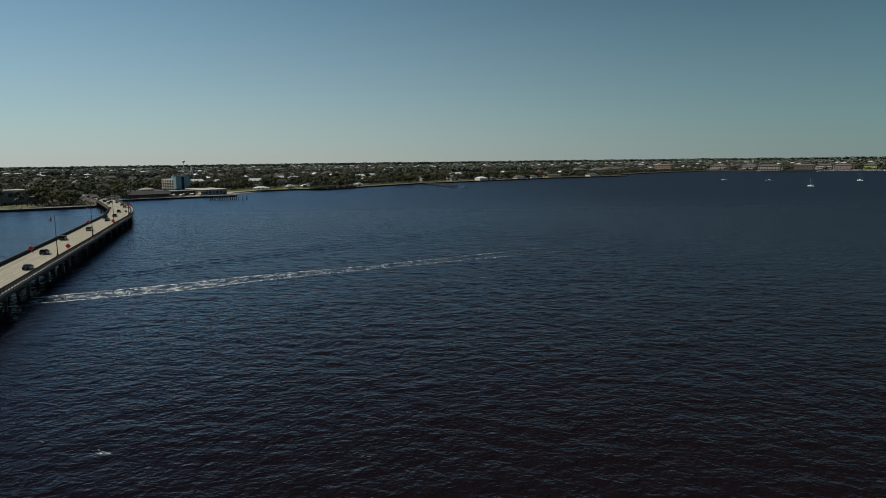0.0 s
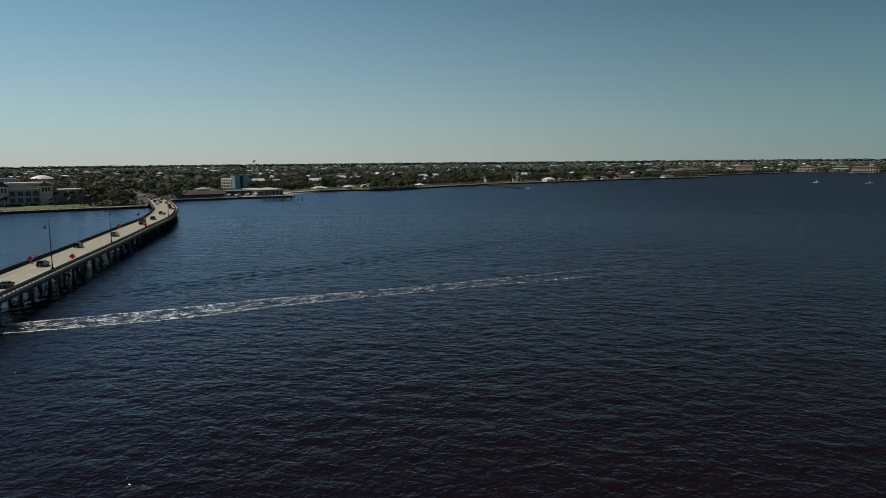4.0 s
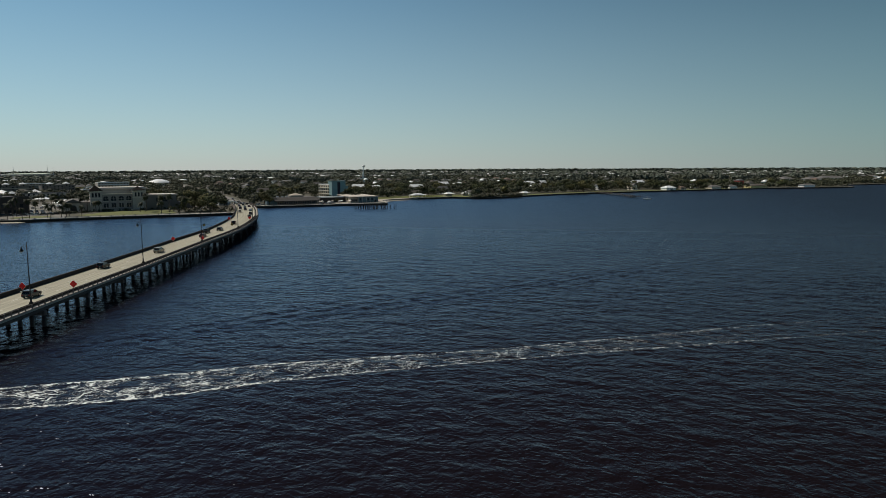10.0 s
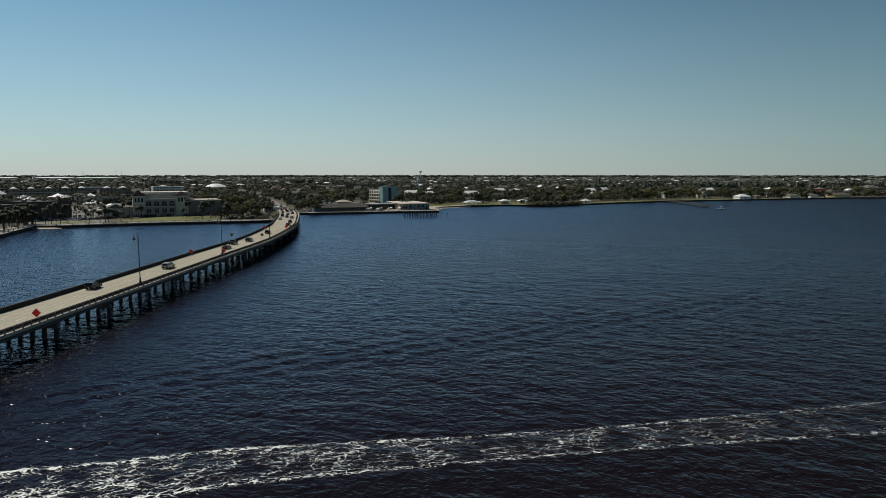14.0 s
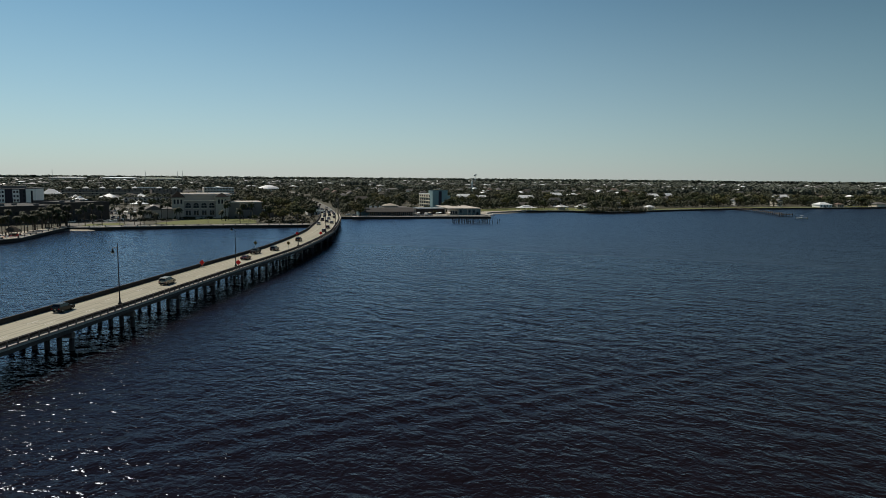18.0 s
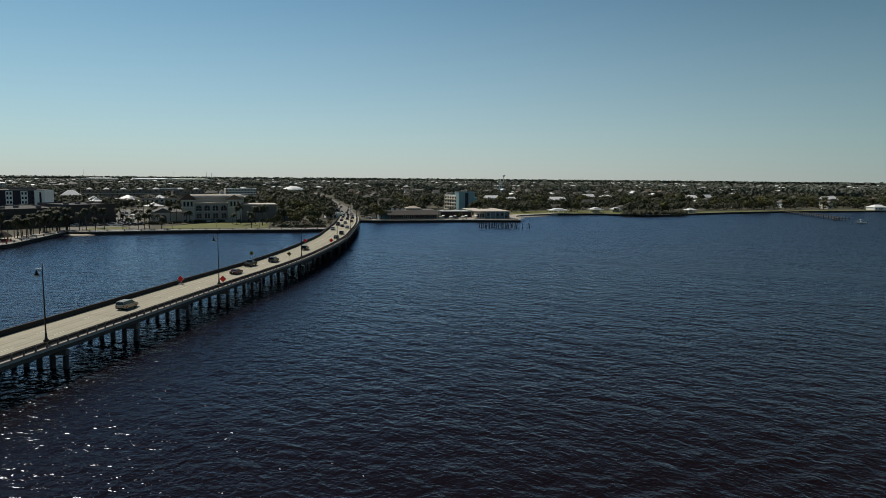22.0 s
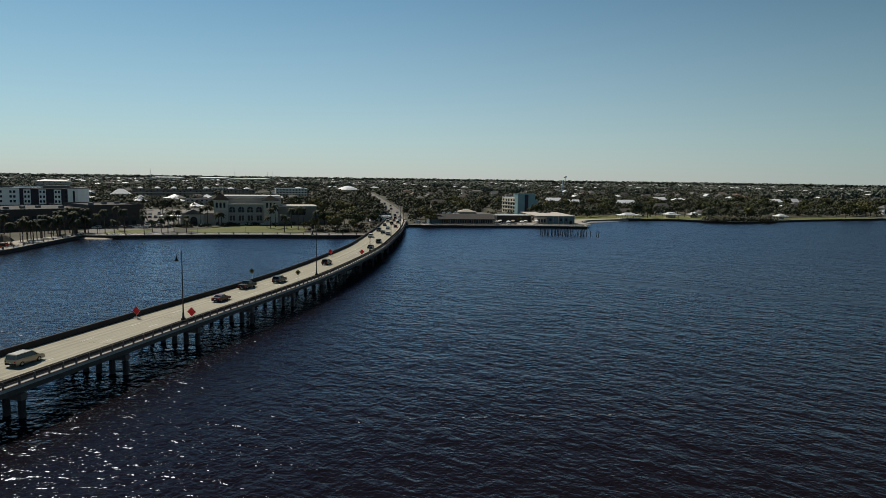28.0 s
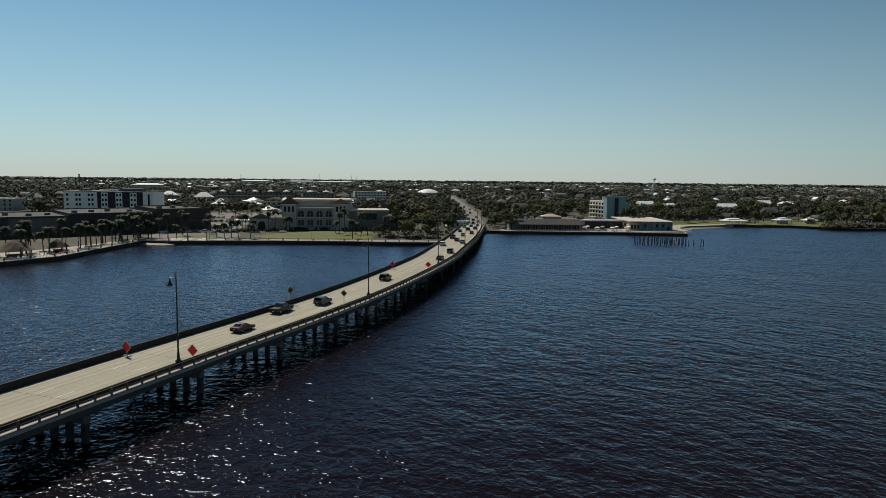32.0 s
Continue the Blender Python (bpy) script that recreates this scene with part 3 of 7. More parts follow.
def foam_streak():
    line = catmull([(-79, 246), (-66, 254.7), (-59.8, 259.2), (-51, 264.8), (-44, 269)], 0.5)
    g = Geo()
    total = line[-1][2]
    for p, d, s in line:
        side = Vector((-d.y, d.x))
        half = 0.08 + 0.12 * math.sin(math.pi * s / total) ** 2
        for j, off in enumerate((-half, half + 0.1 * math.sin(s * 0.9))):
            q = p + side * off
            z = float(swell(np.array([q.x]), np.array([q.y]))[0]) + 0.06
            g.v.append((q.x, q.y, z))
            g.uv.append((0.34 + s / 235.0, 0.5 + off / 9.2))
    for k in range(len(line) - 1):
        g.f.append((2 * k, 2 * k + 2, 2 * k + 3, 2 * k + 1))
    solo("foam_streak", g, M_FOAM, "thin broken line of white foam on the water", "foam", kind="stuff", smooth=True)


def foam_fleck(x, y, size):
    """A small breaking crest: a lens of foam lying on the water."""
    g, n = Geo(), 12
    rg = random.Random(int(x * 7 + y))
    for q in (0.0, 0.45, 1.0):
        for i in range(n):
            a = 2 * math.pi * i / n
            r = size * q * rg.uniform(0.7, 1.2)
            px, py = x + 1.6 * r * math.cos(a), y - 0.7 * r * math.cos(a) + 0.6 * r * math.sin(a)
            g.v.append((px, py, float(swell(np.array([px]), np.array([py]))[0]) + 0.10 - 0.04 * q))
            g.uv.append((0.02 + (px - x) / 235.0, 0.5 + (py - y) / 9.2))
    g.f = [(k * n + i, k * n + (i + 1) % n, (k + 1) * n + (i + 1) % n, (k + 1) * n + i) for k in range(2) for i in range(n)]
    solo("whitecap", g, M_FOAM, "small breaking white crest on the dark water", "foam", kind="stuff", smooth=True)


wake()
foam_streak()
for place in ((6.6, 2.0, 0.8), (-24.0, 4.5, 0.9), (-33.5, 8.5, 0.7), (-26.0, 15.0, 0.4)):
    foam_fleck(*place)

# ---------------------------------------------------------------- land
GROUND = 1.5
SHORE = [(-300, 120), (-303, 200), (-306, 270), (-309, 300), (-311, 318), (-324, 337), (-339, 359), (-349, 374), (-337, 379), (-320, 398), (-300, 416), (-277, 434), (-254, 448), (-238, 462),
         (-250, 500), (-264, 541), (-252, 547), (-225, 566), (-198, 586), (-165, 603), (-178, 632), (-186, 655), (-185, 671), (-165, 711), (-133, 735), (-107, 731), (-92, 733), (-76, 750), (-70, 766), (-38, 814),
         (22, 888), (90, 941), (162, 1003), (246, 1070), (332, 1110), (384, 1140), (397, 1150), (388, 1205), (433, 1268), (560, 1385), (690, 1478), (760, 1420), (823, 1369), (905, 1330), (989, 1303), (1150, 1235), (1400, 1120), (2000, 900), (3200, 600)]


def land_sheet():
    pts = SHORE + [(4700, 600), (4700, 4850), (-4700, 4850), (-4700, 120)]
    tri = geometry.tessellate_polygon([[Vector((x, y, 0)) for x, y in pts]])
    g = Geo()
    g.v = [(x, y, GROUND) for x, y in pts]
    for t in tri:
        a, b, c = (Vector(pts[i]) for i in t)
        g.f.append(tuple(t) if (b - a).cross(c - a) > 0 else tuple(reversed(t)))
    return g


solo("ground", land_sheet(), M_GROUND, "flat town ground of grass, sand and lots", "ground", kind="structure")


def seawall():
    """A concrete wall with a cap along the water, each bay a panel."""
    g, cap = Geo(), Geo()
    n = len(SHORE) - 1
    for i in range(n):
        a, b = Vector(SHORE[i]), Vector(SHORE[i + 1])
        d = (b - a).normalized()
        o = Vector((d.y, -d.x))
        for (z0, z1, out, w, geo) in ((-1.5, GROUND - 0.05, 0.12, 0.5, g), (GROUND - 0.05, GROUND + 0.22, 0.35, 0.9, cap)):
            p = [a + o * out, b + o * out, b + o * (out - w), a + o * (out - w)]
            k = len(geo.v)
            geo.v += [(q.x, q.y, z) for z in (z0, z1) for q in p]
            geo.f += [(k, k + 1, k + 5, k + 4), (k + 1, k + 2, k + 6, k + 5), (k + 2, k + 3, k + 7, k + 6), (k + 3, k, k + 4, k + 7), (k + 4, k + 5, k + 6, k + 7)]
    root = thing("seawall", pose(0, 0, 0), "very dark concrete seawall along the river", "seawall", kind="structure")
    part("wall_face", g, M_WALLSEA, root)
    part("cap", cap, M_PAVE, root, "pale concrete cap")


seawall()


def patch(name, pts, mat, lift, label, category):
    """A flat, closed area of ground cover with its own small thickness."""
    g = Geo()
    tri = geometry.tessellate_polygon([[Vector((x, y, 0)) for x, y in pts]])
    n = len(pts)
    g.v = [(x, y, GROUND + lift) for x, y in pts] + [(x, y, GROUND - 0.05) for x, y in pts]
    for t in tri:
        a, b, c = (Vector(pts[i]) for i in t)
        g.f.append(tuple(t) if (b - a).cross(c - a) > 0 else tuple(reversed(t)))
    g.f += [(i, (i + 1) % n, n + (i + 1) % n, n + i) for i in range(n)]
    return solo(name, g, mat, label, category, kind="structure")


EU, EN = Vector((0.714, 0.70)), Vector((-0.70, 0.714))      # along and behind the event hall's front


def ev(u, n):
    p = Vector((-353.5, 461.0)) + EU * u + EN * n
    return p.x, p.y


patch("lawn", [ev(2, -24), ev(9, -8), ev(42, -8), ev(54, -24), ev(50, -60), ev(-2, -58), ev(-12, -42)], M_LAWN, 0.08, "sunlit mown lawn before the event hall", "lawn")
patch("promenade", [(-349.5, 374.5), (-337, 380), (-320, 399), (-300, 417), (-277, 435), (-254, 449), (-240, 463), (-246, 467), (-282, 441), (-306, 423), (-326, 405), (-343, 388), (-353, 380)], M_PAVE, 0.06, "pale paved promenade along the seawall", "pavement")
patch("beach_terrace", [(-306, 262), (-309.5, 300), (-311.5, 318), (-324.5, 337), (-339.5, 359), (-349.5, 374), (-356, 376), (-350, 356), (-340, 330), (-338, 300), (-334, 262)], M_SAND, 0.07, "pale sand terrace behind the seawall", "beach")
patch("parking_lot", [ev(-70, -10), ev(-30, -18), ev(-22, -5), ev(-26, 30), ev(-75, 40)], M_ROAD, 0.06, "sun-bleached parking lot", "parking lot")
patch("drive", [ev(-64, -58), ev(-24, -58), ev(-17, -44), ev(-20, -26), ev(-36, -18), ev(-62, -20)], M_ROAD, 0.09, "pale drive by the event hall", "road")
patch("town_square", [ev(-92, 44), ev(-30, 40), ev(40, 50), ev(60, 190), ev(-120, 190)], M_ROAD, 0.07, "pale open square and car park behind the hall", "parking lot")
patch("lawn_strip", [ev(-52, -54), ev(-30, -54), ev(-26, -44), ev(-34, -34), ev(-48, -38)], M_LAWN, 0.12, "small lawn beside the drive", "lawn")
patch("riverside_park", [(-186, 672), (-165, 713), (-133, 738), (-107, 735), (-95, 760), (-75, 790), (-120, 800), (-180, 770), (-215, 720), (-215, 690)], M_LAWN, 0.06, "sunny riverside park lawn", "park")
patch("park_beach", [(-178, 634), (-186, 656), (-185, 671), (-165, 711), (-170, 714), (-194, 680), (-200, 655), (-190, 634)], M_SAND, 0.09, "strip of pale beach sand", "beach")
patch("shore_lawn", [(-66, 772), (-38, 816), (22, 890), (90, 943), (162, 1005), (246, 1072), (240, 1084), (150, 1020), (80, 960), (10, 905), (-52, 828), (-80, 785)], M_LAWN, 0.05, "narrow grass strip along the shore", "lawn")


def beach_spit():
    g = Geo()
    ring = [(-352, 372), (-347, 369.5), (-341, 372), (-335.5, 375.5), (-333, 379), (-336, 382), (-345, 380)]
    g.v = [(x, y, 0.02) for x, y in ring] + [(-342 + (x + 342) * 0.55, 376.5 + (y - 376.5) * 0.55, 0.5) for x, y in ring]
    n = len(ring)
    g.f = [(i, (i + 1) % n, n + (i + 1) % n, n + i) for i in range(n)] + [tuple(n + i for i in range(n))]
    solo("sand_spit", g, M_SAND, "small pale sand spit below the seawall", "beach", kind="structure", smooth=True)


beach_spit()


def sloping_beach():
    """Sand running down into the water before the park."""
    g = Geo()
    line = [(-180, 632), (-187.5, 655), (-186.5, 671), (-176, 692), (-166, 710)]
    for k, (x, y) in enumerate(line):
        out = (1.5, 4, 6, 5, 2)[k]
        for q, z in ((-1.5, GROUND + 0.12), (0.6, GROUND + 0.1), (out * 0.5, 0.55), (out, -0.15)):
            g.v.append((x + q * 0.9, y - q * 0.44, z))
    g.f = [(k * 4 + j, k * 4 + j + 1, k * 4 + j + 5, k * 4 + j + 4) for k in range(4) for j in range(3)]
    solo("sloping_beach", g, M_SAND, "pale sand beach sloping into the river", "beach", kind="structure", smooth=True)


sloping_beach()

# ---------------------------------------------------------------- bridge
DECK_Z = 4.9
EDGE = [(-15.6, -149.4), (-57, -4.6), (-98.1, 138.6), (-114.7, 197), (-131.8, 255), (-149.6, 314.5), (-175.5, 378), (-196, 418), (-224, 469), (-256, 522), (-296, 585), (-341, 650), (-395, 724), (-529, 898), (-640, 1041), (-745, 1177)]
LINE = catmull(EDGE, 1.0)
LAMP0 = min(LINE, key=lambda q: (q[0] - Vector((-131.8, 255))).length)[2]     # station of one lamp
END_S = min(LINE, key=lambda q: (q[0] - Vector((-264, 536))).length)[2]        # abutment
WIDTH = 12.2


def deck_z(s):
    t = min(max((s - (END_S - 70)) / 170, 0.0), 1.0)
    return DECK_Z + (GROUND + 0.25 - DECK_Z) * t * t * (3 - 2 * t)


def at(s, off=0.0, up=0.0):
    """A place on the bridge: metres along, metres to the left of the lamp line, metres above the roadway."""
    i = min(max(int(s), 0), len(LINE) - 2)
    p, d, s0 = LINE[i]
    q = p + (LINE[i + 1][0] - p) * (s - s0) + Vector((-d.y, d.x)) * off
    return Vector((q.x, q.y, deck_z(s) + up))


def way(s):
    return LINE[min(max(int(s), 0), len(LINE) - 1)][1]


def bridge_pose(s, off=0.0, up=0.0):
    p, d = at(s, off, up), way(s)
    return heading(p.x, p.y, p.z, d.x, d.y)


def ribbon(section, s0, s1, step=4.0, closed=True):
    """Carries a section of (offset, height) points along the bridge."""
    g, n = Geo(), len(section)
    count = max(1, int((s1 - s0) / step))
    for i in range(count + 1):
        s = s0 + (s1 - s0) * i / count
        for off, up in section:
            g.v.append(tuple(at(s, off, up)))
            g.uv.append((s, off))
    for i in range(count):
        for j in range(n if closed else n - 1):
            a, b = i * n + j, i * n + (j + 1) % n
            g.f.append((a, b, b + n, a + n))
    if closed:
        g.f += [tuple(reversed(range(n))), tuple(count * n + j for j in range(n))]
    return g


bridge = thing("bridge", pose(0, 0, 0), "long curved low concrete road bridge on pile bents over the river", "bridge", kind="structure")
S0 = 0.0
part("roadway", ribbon([(0.2, 0.0), (0.2, -0.22), (WIDTH, -0.22), (WIDTH, 0.0)], S0, END_S + 60), M_DECK, bridge, "pale grooved concrete roadway")
part("slab", ribbon([(-1.75, -0.25), (-1.75, -0.95), (-1.2, -1.05), (WIDTH + 0.6, -1.05), (WIDTH + 0.75, -0.95), (WIDTH + 0.75, -0.25)], S0, END_S), M_SLAB, bridge, "concrete deck slab edge with shade in its colour")
part("walkway", ribbon([(-1.75, -0.245), (-1.75, 0.14), (-0.2, 0.14), (-0.2, -0.245)], S0, END_S + 20), M_PAVE, bridge, "narrow pale raised side walkway")
part("barrier_river_side", ribbon([(-0.2, -0.2), (-0.2, 0.84), (0.05, 0.84), (0.12, 0.3), (0.2, 0.18), (0.2, -0.2)], S0, END_S + 12), M_BARRIER, bridge, "stained concrete barrier with shade in its colour, between roadway and walkway")
part("barrier_town_side", ribbon([(WIDTH, -0.2), (WIDTH, 0.18), (WIDTH + 0.1, 0.34), (WIDTH + 0.2, 0.98), (WIDTH + 0.55, 0.98), (WIDTH + 0.6, -0.24)], S0, END_S + 25), M_BARRIER, bridge, "stained concrete parapet with shade in its colour")
part("rail_top", ribbon([(-1.68, 1.08), (-1.68, 1.2), (-1.5, 1.2), (-1.5, 1.08)], S0, END_S + 8), M_BARRIER, bridge, "weathered top rail in the shade-dark concrete")
part("rail_lower", ribbon([(-1.64, 0.62), (-1.64, 0.72), (-1.54, 0.72), (-1.54, 0.62)], S0, END_S + 8), M_BARRIER, bridge, "weathered lower rail in the shade-dark concrete")
part("rail_kerb", ribbon([(-1.72, 0.13), (-1.72, 0.26), (-1.48, 0.26), (-1.48, 0.13)], S0, END_S + 8), M_CONC, bridge)
for off in (1.2, 3.8, 6.4, 9.0, 11.4):
    part("girder", ribbon([(off - 0.25, -1.04), (off - 0.35, -1.75), (off + 0.35, -1.75), (off + 0.25, -1.04)], S0, END_S - 2, 8.0), M_CONC, bridge)
# lane paint, worn
part("edge_line", ribbon([(1.0, 0.004), (1.15, 0.004)], S0, END_S + 60, closed=False), M_PAINT, bridge)
part("edge_line_yellow", ribbon([(WIDTH - 1.0, 0.004), (WIDTH - 0.85, 0.004)], S0, END_S + 60, closed=False), M_YELLOWP, bridge)
dash = Geo()
for s in np.arange(2.0, END_S + 50, 12.2):
    for off in (4.4, 7.85):
        dash.face(at(s, off, 0.005), at(s, off + 0.13, 0.005), at(s + 3.0, off + 0.13, 0.005), at(s + 3.0, off, 0.005))
part("lane_dashes", dash, M_PAINT, bridge, kind="stuff")
joints = Geo()
for s in np.arange((LAMP0 + 4.0) % 20.17, END_S, 20.17):
    joints.face(at(s, 0.25, 0.006), at(s, WIDTH - 0.05, 0.006), at(s + 0.07, WIDTH - 0.05, 0.006), at(s + 0.07, 0.25, 0.006))
part("expansion_joints", joints, M_SLAB, bridge, kind="stuff")

post_mesh = Geo().bevel_box(-0.11, -0.11, 0.0, 0.11, 0.11, 1.08, 0.02).mesh("rail_post", M_CONC)
rest = Geo()
post_geo = Geo().bevel_box(-0.11, -0.11, 0.0, 0.11, 0.11, 1.08, 0.02)
for k, s in enumerate(np.arange(1.0, END_S + 6, 2.45)):
    if 225 < s < 225 + 2.45 * 170:
        part("rail_post", post_mesh, None, bridge, m=bridge_pose(s, -1.59, 0.13))
    else:
        rest.add(post_geo, bridge_pose(s, -1.59, 0.13))
part("rail_posts", rest, M_CONC, bridge, kind="stuff")

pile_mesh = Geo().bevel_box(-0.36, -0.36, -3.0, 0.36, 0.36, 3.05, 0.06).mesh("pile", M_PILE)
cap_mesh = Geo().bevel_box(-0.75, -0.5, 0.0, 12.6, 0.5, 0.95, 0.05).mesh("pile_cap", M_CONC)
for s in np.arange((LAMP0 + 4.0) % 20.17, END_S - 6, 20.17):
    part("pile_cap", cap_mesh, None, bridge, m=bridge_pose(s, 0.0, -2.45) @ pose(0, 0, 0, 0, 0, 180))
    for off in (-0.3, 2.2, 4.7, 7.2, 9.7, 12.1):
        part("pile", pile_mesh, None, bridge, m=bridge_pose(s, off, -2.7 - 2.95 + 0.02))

abut = Geo()
abut.box(-14.2, -4, -4, 1.9, 3, -1.06)
part("abutment", abut, M_CONC, bridge, m=bridge_pose(END_S + 2, 0.0, 0.0))

# the road goes on through the town
part("avenue", ribbon([(-0.8, 0.02), (-0.8, -0.3), (WIDTH + 0.8, -0.3), (WIDTH + 0.8, 0.02)], END_S + 45, LINE[-1][2] - 2, 6.0), M_ROAD, thing("avenue_road", pose(0, 0, 0), "straight pale avenue leading inland", "road", kind="structure"))
part("embankment", ribbon([(-1.8, -0.3), (-4.5, -4.5), (WIDTH + 6, -4.5), (WIDTH + 0.8, -0.3)], END_S + 4, END_S + 110), M_GROUND, bridge, "earth approach embankment")
# low concrete wall along the inner side of the bend
part("approach_wall", ribbon([(WIDTH + 0.6, -4.2), (WIDTH + 0.6, 0.3), (WIDTH + 0.9, 0.3), (WIDTH + 0.9, -4.2)], END_S - 70, END_S + 40), M_CONC, bridge)


# ---------------------------------------------------------------- bridge lamps and signs
def lamp_post():
    root = thing("street_lamp", pose(0, 0, 0), "tall dark steel bridge lamp with a bell-shaped lantern", "street lamp", group="lamps along the bridge")
    part("pedestal", Geo().bevel_box(-0.3, -0.35, -0.02, 0.3, 0.35, 0.3, 0.05), M_BARRIER, root)
    part("base", Geo().lathe([(0.24, 0.28), (0.24, 0.5), (0.19, 0.6), (0.17, 1.3), (0.13, 1.4)], 10), M_STEEL, root, smooth=True)
    part("pole", Geo().tube((0, 0, 0.3), (0, 0, 12.6), 0.13, 0.075, 10), M_STEEL, root, smooth=True)
    arm = Geo().tube((0.05, 0, 11.9), (-1.15, 0, 11.95), 0.045, 0.04, 8).tube((-0.02, 0, 11.2), (-0.75, 0, 11.9), 0.03, 0.03, 6).tube((-1.1, 0, 11.95), (-1.1, 0, 11.7), 0.035, 0.035, 6)
    part("arm", arm, M_STEEL, root)
    lan = part("lantern", Geo().lathe([(0.06, 11.72), (0.12, 11.6), (0.16, 11.35), (0.24, 11.15), (0.42, 10.95), (0.45, 10.86), (0.40, 10.86)], 14, (-1.1, 0, 0)), M_STEEL, root, "bell-shaped lantern hood", smooth=True)
    part("lens", Geo().lathe([(0.34, 10.88), (0.30, 10.72), (0.16, 10.64)], 12, (-1.1, 0, 0)), M_LAMPGLASS, lan, smooth=True)
    part("finial", Geo().lathe([(0.05, 12.58), (0.09, 12.68), (0.03, 12.8)], 8), M_STEEL, root)
    return root


first = lamp_post()
spots = [LAMP0 + 60.5 * k for k in range(-6, 6)]
first.matrix_basis = bridge_pose(spots[0], -0.05, 0.84)
for s in spots[1:]:
    copy_thing(first, bridge_pose(s, -0.05, 0.84))


def roadwork_sign(s, off, turn):
    root = thing("roadwork_sign", bridge_pose(s, off, 0.0) @ pose(0, 0, 0, 0, 0, turn), "red-orange diamond roadwork sign on a folding stand", "road sign", group="roadwork signs on the bridge")
    d = Geo().prism([(0.0, 0.62), (0.86, 1.48), (0.0, 2.34), (-0.86, 1.48)], -0.012, 0.012)
    part("panel", d, M_ORANGE, root, "red-orange diamond panel", m=pose(0, -0.08, 0, 0, 0, 90))
    rim = Geo().prism([(0.0, 0.55), (0.93, 1.48), (0.0, 2.41), (-0.93, 1.48)], -0.008, 0.008)
    part("panel_edge", rim, M_WHITE, root, "thin white edge of the panel", m=pose(0, -0.055, 0, 0, 0, 90))
    part("mast", Geo().box(-0.03, -0.03, 0.25, 0.03, 0.03, 2.0), M_ALU, root)
    for sx in (-0.5, 0.5):
        part("sandbag", Geo().bevel_box(sx - 0.28, -0.2, 0.0, sx + 0.28, 0.2, 0.2, 0.09), M_PAINT, root, "white sandbag on the stand")
    for k in range(4):
        a = radians(45 + 90 * k)
        part("leg", Geo().tube((0, 0, 0.35), (0.75 * math.cos(a), 0.75 * math.sin(a), 0.02), 0.025, 0.025, 6), M_ALU, root)
    return root


def station_of(x, y):
    return min(LINE, key=lambda q: (q[0] - Vector((x, y))).length)[2]


for x, y in ((-105.5, 157.8), (-133.8, 259.0), (-168.3, 360.5)):
    s = station_of(x, y)
    roadwork_sign(s, 0.85, 4)
    roadwork_sign(s - 2.0, WIDTH - 0.85, -6)


def warning_sign(s, off):
    root = thing("warning_sign", bridge_pose(s, off, 0.0), "yellow diamond warning sign on a thin metal post", "road sign", group="warning signs on the bridge")
    part("post", Geo().box(-0.04, -0.04, 0.0, 0.04, 0.04, 3.6), M_ALU, root)
    part("panel", Geo().prism([(0.0, 2.25), (0.75, 3.0), (0.0, 3.75), (-0.75, 3.0)], -0.01, 0.01), M_BLACK, root, "black-edged backing", m=pose(0, -0.055, 0, 0, 0, 90))
    part("face", Geo().prism([(0.0, 2.36), (0.64, 3.0), (0.0, 3.64), (-0.64, 3.0)], -0.008, 0.008), M_YSIGN, root, "yellow sign face", m=pose(0, -0.078, 0, 0, 0, 90))
    part("symbol", Geo().box(-0.2, -0.10, 2.7, 0.2, -0.09, 3.3).box(-0.33, -0.10, 2.88, 0.33, -0.09, 3.12), M_BLACK, root, "black symbol")
    return root


for x, y in ((-146.5, 302.0),):
    s = station_of(x, y)
    warning_sign(s, 0.35)
    warning_sign(s - 1.0, WIDTH + 0.35)


# ---------------------------------------------------------------- vehicles
def paint_mat(name, color, metal=0.3, rough=0.3):
    return material(name, color, rough, metal if color[0] > 0.2 else 0.0, vary=0.06, spec=0.6 if color[0] > 0.2 else 0.35)


P_BLACK, P_WHITE, P_SILVER = paint_mat("black_car_paint", (0.012, 0.012, 0.014)), paint_mat("white_car_paint", (0.7, 0.7, 0.68), 0.0), paint_mat("silver_car_paint", (0.32, 0.33, 0.34), 0.7)
P_RED, P_GREY, P_BLUE, P_TAN = paint_mat("dark_red_car_paint", (0.07, 0.006, 0.008)), paint_mat("grey_car_paint", (0.06, 0.06, 0.062), 0.5), paint_mat("navy_car_paint", (0.015, 0.03, 0.08)), paint_mat("champagne_car_paint", (0.34, 0.30, 0.24), 0.6)
M_CARGLASS = material("tinted_car_glass", (0.008, 0.010, 0.012), 0.04, vary=0.1, spec=0.8)
M_RIM = material("alloy_rim", (0.4, 0.4, 0.41), 0.35, 0.9, vary=0.1)

